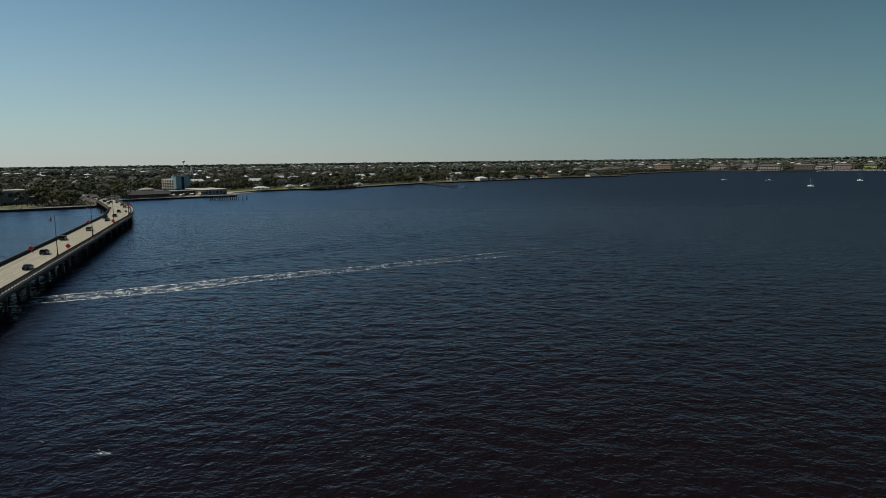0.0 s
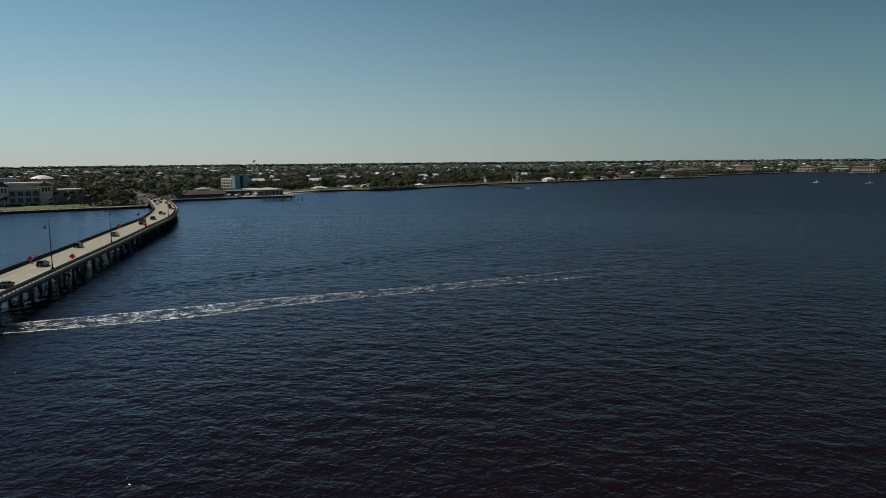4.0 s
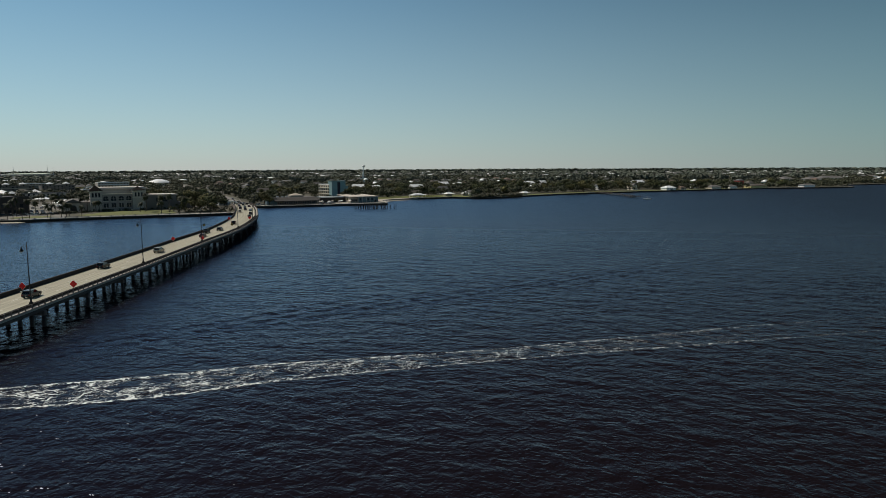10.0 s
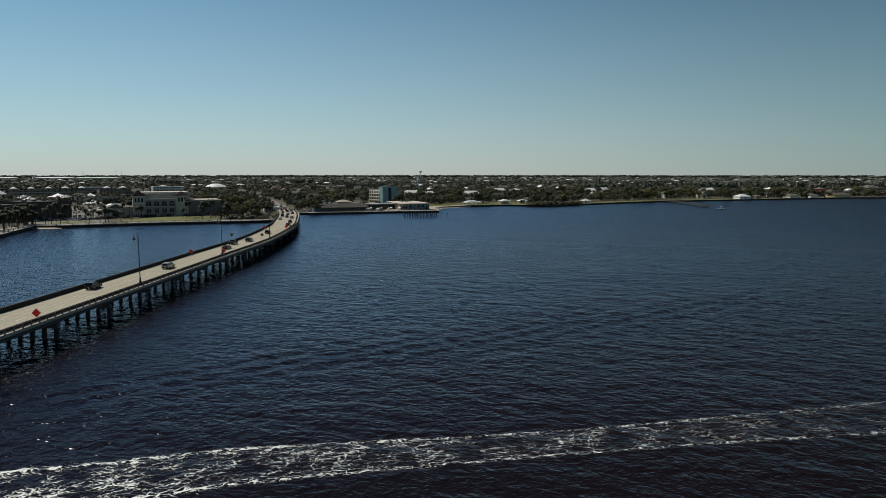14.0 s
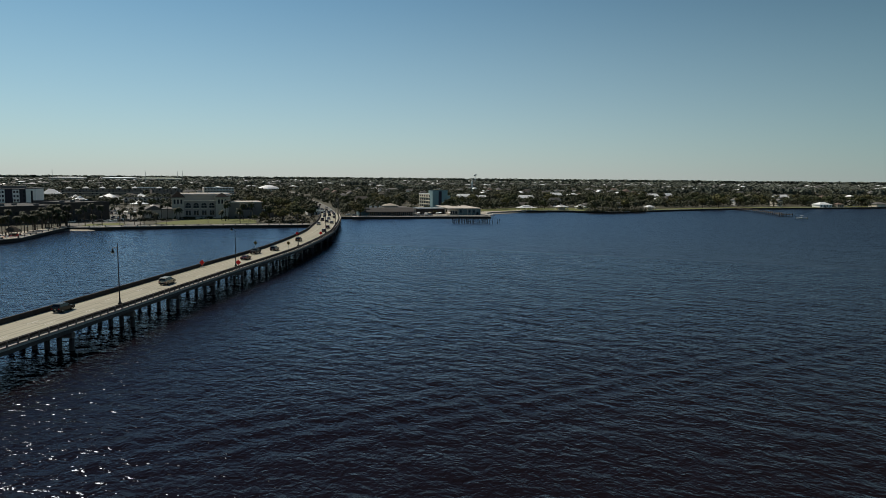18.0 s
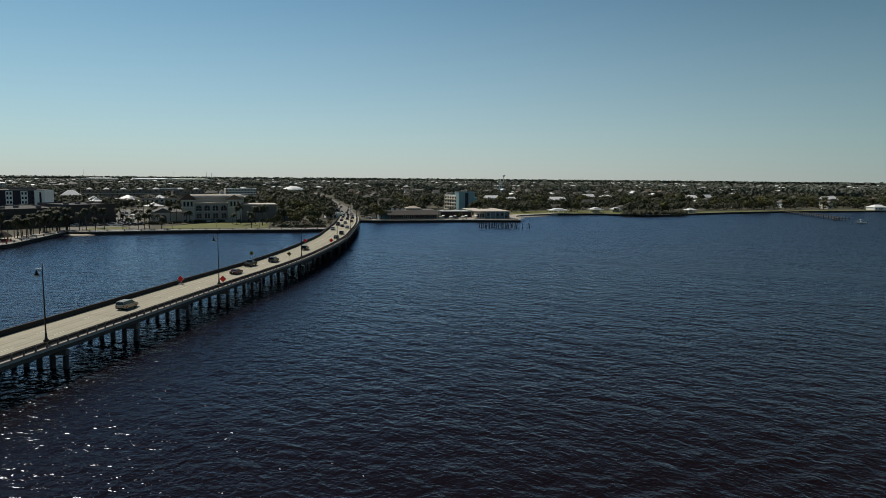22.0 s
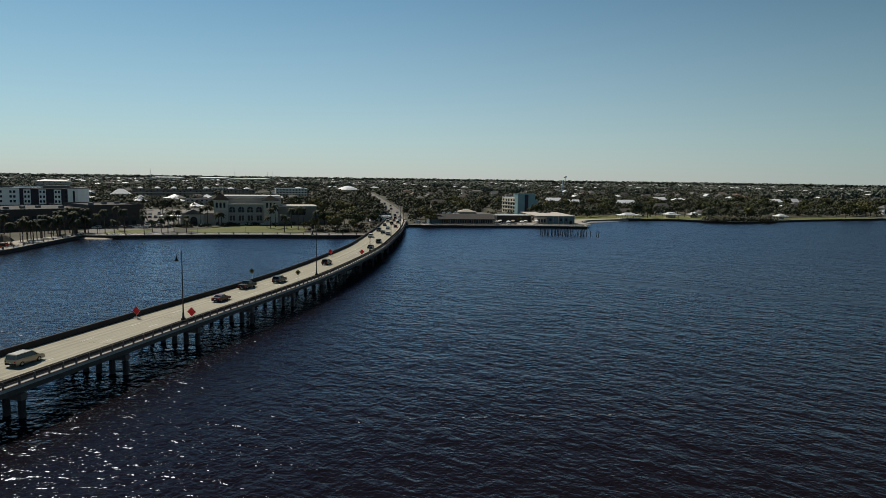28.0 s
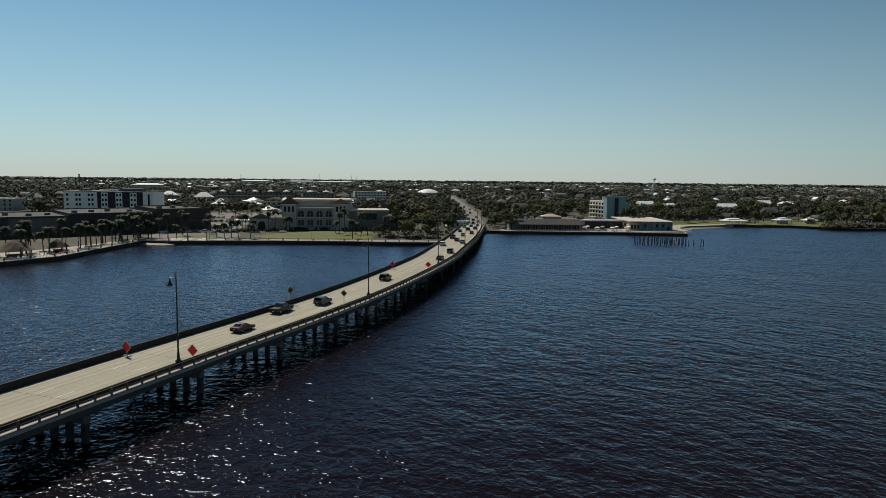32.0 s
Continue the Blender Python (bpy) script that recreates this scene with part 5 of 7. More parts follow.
    for u in range(-70, -10, 10):
        for nn in (-54, -42, -30, -12, 12, 30, 46):
            p = ev(u, nn)
            KEEP_OUT.append((p[0], p[1], 9))


event_hall()


# the hotel: a five-storey slab, white at one end, dark panels and white bays along the rest
def hotel():
    ex, ey = 0.80, 0.60
    w, d, h = 62.0, 19.0, 17.6
    m = pose(-487.5 - ex * w, 460.2 - ey * w, GROUND + 1.6, 0, 0, turn_of(ex, ey))
    root = thing("hotel", m, "five-storey hotel, white stucco with dark plum panels", "hotel")
    part("white_block", Geo().box(0, 0, -2, 23.0, d, h), M_WHITE, root, "pale end block")
    part("dark_block", Geo().box(23.0, 0.6, -2, 55, d, h - 0.4), M_NAVY, root, "dark plum long block")
    part("end_block", Geo().box(55, -0.4, -2, w, d, h), M_WHITE, root, "pale end bay")
    part("roof", Geo().box(-0.2, -0.2, h, 23.1, d + 0.2, h + 0.5).box(23.1, 0.2, h - 0.4, 54.9, d + 0.2, h + 0.2).box(54.9, -0.6, h, w + 0.2, d + 0.2, h + 0.6), M_GREYROOF, root)
    part("roof_plant", Geo().box(36, 6, h + 0.2, 52, 13, h + 2.2).box(8, 6, h + 0.5, 14, 12, h + 1.9), M_GREYROOF, root)
    for r in range(5):
        z = 1.2 + r * 3.3
        for x in (2.6, 8.9, 11.1, 17.5, 19.9):
            window_part(root, x, z, 1.5, 1.7, 0.0)
        for bx in (28.0, 38.0, 48.0):
            for dx in (-0.95, 0.95):
                window_part(root, bx + dx * 1.15, z, 1.3, 1.7, 0.3)
        window_part(root, 53.5, z, 1.1, 1.7, 0.6)
    for bx in (28.0, 38.0, 48.0):
        part("bay", Geo().box(bx - 2.3, 0.3, -2, bx + 2.3, 0.9, h - 0.6), M_WHITE, root, "pale window bay")
    part("stair_window", Geo().box(58.4, -0.45, 0.5, 59.8, -0.3, h - 1.5), M_WINDOW, root)
    for k in range(0, 75, 12):
        KEEP_OUT.append((-483.5 - ex * k - 4, 463.2 - ey * k + 8, 16))


hotel()


# long low dark building on the waterfront
def waterfront_block():
    a, b = Vector((-408, 322)), Vector((-379, 431))
    d = (b - a).normalized()
    w = (b - a).length
    m = pose(a.x, a.y, GROUND, 0, 0, turn_of(d.x, d.y))
    root = thing("waterfront_building", m, "long low dark stucco waterfront building with flat grey roofs", "commercial building")
    part("wing_a", Geo().box(-60, 0, -0.2, 42, 55, 9.6), M_DIM, root)
    part("wing_b", Geo().box(42, 2, -0.2, 84, 60, 10.6), M_DIM, root)
    part("wing_c", Geo().box(84, 0, -0.2, w, 46, 12.2), M_DIM, root)
    for x0, x1, y0, y1, z in ((-60, 42, 0, 55, 9.6), (42, 84, 2, 60, 10.6), (84, w, 0, 46, 12.2)):
        part("roof", flat_roof(x1 - x0, y1 - y0, z, 0.6), M_TARROOF, root, m=pose((x0 + x1) / 2, (y0 + y1) / 2, 0))
        for k in range(int((x1 - x0) / 9)):
            part("roof_unit", Geo().bevel_box(x0 + 4 + 9 * k, y0 + 14 + 5 * (k % 3), z + 0.05, x0 + 6.4 + 9 * k, y0 + 16.5 + 5 * (k % 3), z + 1.4, 0.08), M_GREYROOF, root)
    part("pale_panel", Geo().box(16, -0.15, 1.0, 36, 0.05, 9.2), M_GREYROOF, root)
    for x in np.arange(40, w - 2, 4.2):
        y = 2 if 42 < x < 84 else 0
        for r in range(2):
            window_part(root, x, 1.2 + 4.0 * r, 2.4, 2.2, y)
    for k in range(-60, 120, 14):
        for q in (8, 26, 44):
            p = a + d * k + Vector((-d.y, d.x)) * q
            KEEP_OUT.append((p.x, p.y, 13))


waterfront_block()


# teal and cream block behind the dock
def teal_block():
    cx, cy = -266.6, 719.8                                  # corner towards the river
    root = thing("apartment_building", pose(cx, cy, GROUND, 0, 0, turn_of(0.8, -0.6)), "cream four-storey block with a plain teal end tower", "apartment building")
    part("cream_wing", Geo().box(-24, 0, -0.2, 0, 13, 13.6), M_CREAM, root, "cream window wing")
    part("cream_roof", flat_roof(24, 13, 13.6), M_WHITE, root, m=pose(-12, 6.5, 0))
    for r in range(4):
        part("balcony_slab", Geo().box(-24, -0.9, 3.3 * r + 0.2, -0.2, 0.0, 3.3 * r + 0.45), M_CREAM, root)
        for c in range(5):
            window_part(root, -21.6 + 4.7 * c, 3.3 * r + 0.8, 2.5, 1.9, 0.0)
    part("teal_tower", Geo().box(0.0, -1.0, -0.2, 5.5, 16.5, 17.4).box(-7, 1.5, 13.0, 0, 12, 17.4), M_TEAL, root, "plain teal tower")
    part("teal_stripe", Geo().box(5.45, 6.0, 0.0, 5.7, 9.5, 16.6), M_NAVY, root, "dark vertical stripe")
    part("tower_cap", Geo().box(-0.3, -1.3, 17.4, 5.8, 16.8, 17.9), M_BLUE, root)
    part("roof_dish", Geo().lathe([(0.15, 17.8), (0.15, 18.9), (0.9, 19.3)], 10, (2.5, 9, 0)), M_WHITE, root)
    part("low_wing", Geo().box(0, 16.5, -0.2, 5, 20, 12.0), M_TEAL, root)
    for along in (18, 36, 54, 72, 92):
        for across in (-18, -4, 8):
            KEEP_OUT.append((cx + 0.37 * along + 0.8 * across, cy - 0.93 * along - 0.6 * across, 12))
    for q in ((-12, 6), (0, 10), (4, 22), (-10, -16), (8, -10), (18, 8), (-22, -14), (-14, -30), (6, -26), (22, -8), (-4, -44), (16, -28), (30, 2)):
        p = Vector((cx, cy)) + Vector((0.8, -0.6)) * q[0] + Vector((0.6, 0.8)) * q[1]
        KEEP_OUT.append((p.x, p.y, 15))


teal_block()


# restaurants and dock right of the bridge
DU, DN = Vector((0.80, 0.60)), Vector((-0.60, 0.80))


def dk(u, n):
    p = Vector((-256.0, 545.0)) + DU * u + DN * n
    return p.x, p.y


patch("dock_apron", [dk(0, 0.5), dk(46, 1), dk(82, 2), dk(108, 3), dk(100, 22), dk(84, 30), dk(0, 22)], M_PAVE, 0.07, "pale concrete dock apron", "pavement")


def waterside_restaurant():
    c = dk(8, 7)
    root = thing("restaurant", pose(c[0], c[1], GROUND, 0, 0, turn_of(DU.x, DU.y)), "low dark waterside restaurant with broad thatch-brown roofs", "restaurant")
    part("wall", Geo().box(6, 2, -0.2, 40, 16, 3.4), M_DIM, root)
    part("deck_roof", gable_roof(36, 15, 3.6, 2.9, 1.2), M_TARROOF, root, "dark seamed roof over the deck", m=pose(22, 8, 0))
    part("hall", Geo().box(14, 16, -0.2, 46, 34, 5.0), M_TAN, root)
    part("hall_roof", hip_roof(32, 18, 5.2, 1.6, 1.0), M_GREYROOF, root, "grey hipped roof", m=pose(30, 25, 0))
    part("annex", Geo().box(-2, 4, -0.2, 6, 22, 5.4), M_BLUE, root)
    part("annex_roof", flat_roof(8, 18, 5.4), M_GREYROOF, root, m=pose(2, 13, 0))
    for k in range(24):
        part("post", Geo().box(5 + 1.55 * k - 0.13, -0.65, 0.0, 5 + 1.55 * k + 0.13, -0.4, 3.5), M_TAUPE, root)
    for k in range(18):
        part("roof_seam", Geo().prism([(-8.6, 3.7), (0.0, 6.55), (0.0, 6.65), (-8.6, 3.8)], -0.07, 0.07), M_TIMBER, root, m=pose(4.5 + 2.06 * k, 8, 0))
    part("eaves_board", Geo().box(2.9, -0.9, 3.2, 41.2, -0.75, 3.5), M_TIMBER, root)
    part("kitchen", Geo().box(20, 17, 4.9, 31, 26, 7.4), M_TAN, root, "raised tan kitchen block")
    part("kitchen_roof", hip_roof(11, 9, 7.6, 1.6, 0.7), M_TAN, root, m=pose(25.5, 21.5, 0))
    for k in range(3):
        part("roof_unit", Geo().bevel_box(9 + 4 * k, 24, 5.4, 11 + 4 * k, 26, 6.9, 0.1), M_ALU, root)
    part("deck_rail", Geo().box(4, -0.6, 0.95, 41, -0.45, 1.1).box(4, -0.6, 0.45, 41, -0.45, 0.55), M_TIMBER, root)
    for k in range(8):
        window_part(root, 9 + 4 * k, 0.8, 2.6, 2.0, 2.0)
    for u in range(0, 50, 10):
        for nn in (8, 24, 38):
            p = dk(8 + u, nn)
            KEEP_OUT.append((p[0], p[1], 9))


waterside_restaurant()


def dock_house():
    c = dk(83, 13)
    root = thing("dock_house", pose(c[0], c[1], GROUND, 0, 0, turn_of(DU.x, DU.y)), "grey-blue waterside house with a broad pale roof", "waterside house")
    part("wall", Geo().box(4, 0, -0.2, 23, 16, 5.4), M_BLUE, root)
    part("cream_wall", Geo().box(-3, 2, -0.2, 4, 30, 4.9), M_TAN, root)
    part("rear_wall", Geo().box(4, 16, -0.2, 22, 44, 5.0), M_DIM, root)
    part("roof", Geo().prism([(-0.6, 5.45), (45, 5.75), (45, 6.1), (-0.6, 5.75)], -4.0, 23.6), M_STONE, root, "broad flat white roof")
    part("long_shed", Geo().box(-44, 18, -0.2, -3, 30, 4.8), M_DIM, root)
    part("shed_roof", flat_roof(41, 13, 4.8), M_WHITE, root, m=pose(-23.6, 24, 0))
    for k in range(6):
        part("pilaster", Geo().box(4 + 3.72 * k, -0.14, 0.0, 4.25 + 3.72 * k, 0.02, 5.4), M_STONE, root)
    for k in (0, 2, 3):
        window_part(root, 6.0 + 3.72 * k, 2.2, 1.5, 1.8, 0.0)
    part("entrance", Geo().box(19.4, -0.06, 0.0, 21.2, 0.1, 2.4), M_BLACK, root)
    for k in range(3):
        window_part(root, -1.5 + 2.0 * k, 1.0, 1.4, 2.4, 2.0)
    part("side_deck", Geo().box(23, -6, -0.1, 33, 14, 0.35), M_PAVE, root)
    for k in range(6):
        part("deck_post", Geo().box(32.6, -6 + 4 * k - 0.08, 0.3, 32.8, -6 + 4 * k + 0.08, 1.4), M_WHITE, root)
    part("deck_rail", Geo().box(32.65, -6, 1.35, 32.78, 14, 1.45), M_WHITE, root)
    for u in range(30, 110, 10):
        for nn in (8, 20, 32):
            p = dk(u, nn)
            KEEP_OUT.append((p[0], p[1], 9))


dock_house()


def parasol(x, y, mat, lab):
    root = thing("parasol", pose(x, y, GROUND + 0.07), lab, "parasol", group="parasols on the dock terrace")
    part("pole", Geo().tube((0, 0, 0), (0, 0, 2.6), 0.04, 0.04, 6), M_ALU, root)
    part("canopy", Geo().lathe([(1.6, 2.15), (1.55, 2.25), (0.8, 2.6), (0.05, 2.85)], 8), mat, root)
    part("base", Geo().lathe([(0.35, 0.0), (0.35, 0.08), (0.08, 0.14)], 8), M_CONC, root)


def picnic_table(x, y, turn):
    root = thing("picnic_table", pose(x, y, GROUND + 0.07, 0, 0, turn), "pale picnic table with benches on the dock terrace", "table", group="tables on the dock terrace")
    part("tabletop", Geo().box(-0.9, -0.4, 0.7, 0.9, 0.4, 0.76), M_CREAM, root)
    for sy in (-0.75, 0.75):
        part("bench", Geo().box(-0.9, sy - 0.15, 0.42, 0.9, sy + 0.15, 0.47), M_CREAM, root)
    for sx in (-0.7, 0.7):
        part("leg", Geo().box(sx - 0.05, -0.85, 0.36, sx + 0.05, 0.85, 0.42).box(sx - 0.05, -0.3, 0.0, sx + 0.05, -0.2, 0.7).box(sx - 0.05, 0.2, 0.0, sx + 0.05, 0.3, 0.7), M_TIMBER, root)


for k, (u, nn) in enumerate(((50, 5), (54, 14), (58, 5.5), (63, 13), (67, 5), (71, 11), (76, 6), (79, 12))):
    parasol(*dk(u, nn), M_WHITE if k % 3 else M_TAN, "open white parasol on the dock terrace" if k % 3 else "open tan parasol on the dock terrace")
    picnic_table(*dk(u + 0.4, nn + 0.3), 37 + 20 * k)


def dock_rail():
    root = thing("dock_railing", pose(0, 0, 0), "low pale railing along the dock edge", "railing", kind="structure")
    for k in range(36):
        u = 2 + 2.9 * k
        x, y = dk(u, 1.4 + 0.018 * u)
        part("post", Geo().box(-0.07, -0.07, 0, 0.07, 0.07, 1.05), M_STONE, root, m=pose(x, y, GROUND + 0.05, 0, 0, 37))
    for z in (0.55, 1.0):
        a, b = dk(2, 1.44), dk(103.5, 3.26)
        part("rail", Geo().tube((*a, GROUND + z), (*b, GROUND + z), 0.05, 0.05, 5), M_STONE, root)


dock_rail()


def parked(which, x, y, turn):
    copy_thing(FLEET[which], pose(x, y, GROUND + 0.075, 0, 0, turn))


for k, (u, nn) in enumerate(((52, 9), (55.5, 9), (59, 10), (62, 9), (2, 12), (-2, 18))):
    x, y = dk(u, nn)
    parked((3, 4, 3, 9, 4, 3)[k], x, y, 50 + 7 * k)


# rows of old piles left standing in the water
def old_piles():
    rng = random.Random(8)
    g = Geo().tube((0, 0, -2.5), (0.05, 0.02, 3.6), 0.19, 0.16, 7).mesh("timber_post", M_TIMBER)
    root = thing("old_pier_remains", pose(0, 0, 0), "rows of bare dark timber posts standing in the water", "pier remains")
    a, b = Vector((-167, 529)), Vector((-146, 541))
    d = (b - a).normalized()
    nrm = Vector((-d.y, d.x))
    for row in range(3):
        for k in range(15):
            p = a + d * (24.5 * k / 14 + rng.uniform(-.4, .4)) + nrm * (row * 6.0 + rng.uniform(-.6, .6))
            part("timber_post", g, None, root, m=pose(p.x, p.y, rng.uniform(-0.9, 0.4), rng.uniform(-3, 3), rng.uniform(-3, 3), rng.uniform(0, 360)))
    for x, y in ((-143.5, 540.5), (-141.5, 546), (-139.9, 544.3)):
        part("timber_post", g, None, root, m=pose(x, y, 0.1, 1, 2, 30))


old_piles()


def fishing_pier():
    a, b = Vector((20, 887)), Vector((58.4, 765.8))
    d = (b - a).normalized()
    ln = (b - a).length
    m = heading(a.x, a.y, 0, d.x, d.y)
    root = thing("fishing_pier", m, "long narrow timber fishing pier on piles", "pier")
    part("walkway", Geo().box(-1.2, 0, 1.55, 1.2, ln, 1.8), M_TIMBER, root)
    part("pier_head", Geo().box(-6, ln - 5, 1.55, 6, ln, 1.82), M_TIMBER, root)
    for sx in (-1.15, 1.15):
        part("handrail", Geo().box(sx - 0.06, 0, 2.75, sx + 0.06, ln - 5, 2.87), M_TIMBER, root)
    pm = Geo().tube((0, 0, -2), (0, 0, 2.8), 0.2, 0.18, 6).mesh("pile", M_TIMBER)
    for k in range(int(ln / 5) + 1):
        for sx in (-1.2, 1.2):
            part("pile", pm, None, root, m=pose(sx, k * 5.0, 0))
    for k in range(-2, 3):
        part("pile", pm, None, root, m=pose(k * 2.8, ln - 0.2, 0))


fishing_pier()


# open park shelters
def shelter(x, y, turn, w, d, h, label):
    root = thing("park_shelter", pose(x, y, GROUND, 0, 0, turn), label, "park shelter", group="shelters in the riverside park")
    part("floor_slab", Geo().box(-w / 2 - 0.6, -d / 2 - 0.6, -0.1, w / 2 + 0.6, d / 2 + 0.6, 0.2), M_PAVE, root)
    n = max(2, int(w / 4))
    for k in range(n + 1):
        for sy in (-1, 1):
            xx = -w / 2 + w * k / n
            part("post", Geo().box(xx - 0.18, sy * d / 2 - 0.18, 0.2, xx + 0.18, sy * d / 2 + 0.18, h), M_CREAM, root)
    part("roof", hip_roof(w, d, h + 0.2, 1.1, 1.2), M_WHITEROOF, root, "white metal hipped roof")
    part("upper_roof", hip_roof(w * 0.55, d * 0.5, h + 1.4, 0.6, 0.5), M_WHITEROOF, root)
    part("clerestory", Geo().box(-w * 0.25, -d * 0.22, h + 0.7, w * 0.25, d * 0.22, h + 1.25), M_CREAM, root)
    if w < 12:
        part("core", Geo().box(-w * 0.32, -d * 0.3, 0.2, w * 0.32, d * 0.3, h), M_TAN, root)
    KEEP_OUT.append((x, y, w * 0.5 + 4))
    return root


shelter(-167, 717, 42, 15.5, 7, 2.7, "long open park shelter with a white hipped roof")
shelter(-141, 753, 42, 9.5, 7, 2.8, "tan park shelter with a tiered white roof")
shelter(-126, 772, 42, 7, 5.6, 2.5, "small park shelter with a white roof")
shelter(-62, 800, 42, 7.5, 6, 2.5, "small park shelter with a white roof")


# ---------------------------------------------------------------- larger buildings of the town
def slab_block(name, x, y, turn, w, d, floors, wall_mat, roof_mat, label, category, cols, balconies=False, towers=0, storey=3.3, roof="flat"):
    """A block of flats or shops whose front faces its own -y."""
    root = thing(name, pose(x, y, GROUND, 0, 0, turn), label, category)
    h = floors * storey
    part("wall", Geo().box(-w / 2, -d / 2, -0.2, w / 2, d / 2, h), wall_mat, root)
    part("roof", flat_roof(w, d, h) if roof == "flat" else hip_roof(w, d, h + 0.26, 3.0, 0.8), roof_mat, root)
    front_grid(root, w, d, floors, cols, win=(1.7, 1.7), side=False, storey=storey)
    if balconies:
        for r in range(1, floors):
            part("balcony", Geo().box(-w / 2 + 1, -d / 2 - 1.3, r * storey - 0.15, w / 2 - 1, -d / 2, r * storey + 0.05).box(-w / 2 + 1, -d / 2 - 1.3, r * storey + 0.05, w / 2 - 1, -d / 2 - 1.2, r * storey + 0.95), M_TAN if towers else M_WHITE, root)
    for k in range(towers):
        tx = -w / 2 + w * (k + 0.5) / towers
        part("tower", Geo().box(tx - 3, -d / 2 - 0.8, -0.2, tx + 3, -d / 2 + 5.2, h + 2.4), wall_mat, root)
        part("tower_roof", hip_roof(6, 6, h + 2.6, 2.2, 0.7), M_WHITEROOF, root, m=pose(tx, -d / 2 + 2.2, 0))
        window_part(root, tx, h - 0.6, 1.6, 1.8, -d / 2 - 0.8)
    n = max(1, int(w / 16))
    for k in range(n * 2):
        part("canopy", Geo().box(-w / 2 + w * k / (2 * n) + 0.6, -d / 2 - 0.7, 2.7, -w / 2 + w * (k + 1) / (2 * n) - 0.6, -d / 2, 2.9), roof_mat, root)
    for q in np.arange(-w / 2, w / 2 + 1, 10):
        a = radians(turn)
        KEEP_OUT.append((x + q * math.cos(a), y + q * math.sin(a), d * 0.6 + 3))
        for k in (22, 38):                      # an open forecourt
            KEEP_OUT.append((x + q * math.cos(a) + k * math.sin(a), y + q * math.sin(a) - k * math.cos(a), 9))
    return root


slab_block("townhouse_row", -752, 753, 55, 97, 15, 3, M_TAUPE, M_GREYROOF, "three-storey taupe townhouse row with small pyramid-roofed towers", "townhouses", 20, balconies=True, towers=5)
slab_block("townhouse_row", -700, 812, 55, 40, 15, 3, M_TAUPE, M_GREYROOF, "three-storey taupe townhouses with small towers", "townhouses", 9, towers=2)
slab_block("apartment_building", -640, 846, 50, 40, 16, 4, M_STONE, M_WHITE, "pale four-storey apartment block with balconies", "apartment building", 10, balconies=True)
slab_block("shop_building", -830, 908, 50, 36, 20, 3, M_TAN, M_WHITEROOF, "tan shop building with a pale roof", "shop building", 9)
slab_block("shop_building", -560, 640, 48, 44, 18, 2, M_STONE, M_GREYROOF, "long two-storey grey shop building", "shop building", 10)
slab_block("apartment_building", -700, 440, 36, 42, 18, 3, M_TAN, M_WHITE, "tan three-storey apartment block with a white roof", "apartment building", 9)
slab_block("shop_building", -600, 760, 50, 26, 16, 2, M_CREAM, M_WHITEROOF, "low cream shop with a pale roof", "shop building", 6)
slab_block("office_building", -1010, 720, 40, 60, 22, 3, M_WHITE, M_WHITE, "white flat-roofed office building", "office building", 12)
slab_block("apartment_building", 583, 1475, -39, 38, 18, 4, M_PINK, M_TILEROOF, "salmon stucco apartment block on the far shore", "apartment building", 11, roof="hip")
for k, (x, y, w, mat, lab) in enumerate(((788, 1467, 32, M_TAUPE, "taupe"), (791, 1384, 44, M_TAN, "tan"), (874, 1393, 40, M_TAUPE, "taupe"), (904, 1365, 30, M_TAN, "tan"), (930, 1343, 34, M_PINK, "salmon"), (1003, 1360, 24, M_LIME, "lime green"), (1060, 1320, 40, M_TAUPE, "taupe"), (730, 1500, 36, M_STONE, "pale grey"))):
    slab_block("condominium", x, y + 14, -40, w, 14, 3, mat, M_BROWNROOF if k % 2 else M_GREYROOF, lab + " three-storey waterside condominium", "condominium", max(5, w // 5), balconies=k % 3 == 0, roof="hip")
# broad pale roofs far inland
for x, y, w, d, mat, lab in ((-2760, 2330, 150, 70, M_WHITEROOF, "white"), (-2600, 2480, 160, 70, M_WHITEROOF, "white"), (-2300, 2420, 180, 50, M_PALEGREEN, "pale green"), (-1404, 985, 60, 24, M_WHITE, "white")):
    slab_block("warehouse", x, y, 48, w, d, 3, M_STONE, mat, lab + "-roofed low warehouse far inland", "warehouse", 6, storey=4.0, roof="hip")


def round_hall():
    root = thing("assembly_hall", pose(-788, 1160, GROUND), "assembly hall with a broad white low-pitched roof", "hall")
    part("wall", Geo().lathe([(18.0, -0.2), (18.0, 6.0)], 20), M_CREAM, root)
    part("roof", Geo().lathe([(20.4, 5.7), (20.2, 6.2), (15.0, 9.2), (13.0, 9.6), (6.0, 12.0), (0.5, 12.4)], 12), M_WHITEROOF, root, "broad white low-pitched roof")
    for k in range(10):
        a = radians(200 + 16 * k)
        part("window", Geo().box(-1.2, -0.1, 1.2, 1.2, 0.1, 3.6), M_WINDOW, root, m=pose(18 * math.cos(a), 18 * math.sin(a), 0, 0, 0, math.degrees(a) + 90))
    KEEP_OUT.append((-788, 1160, 26))


round_hall()


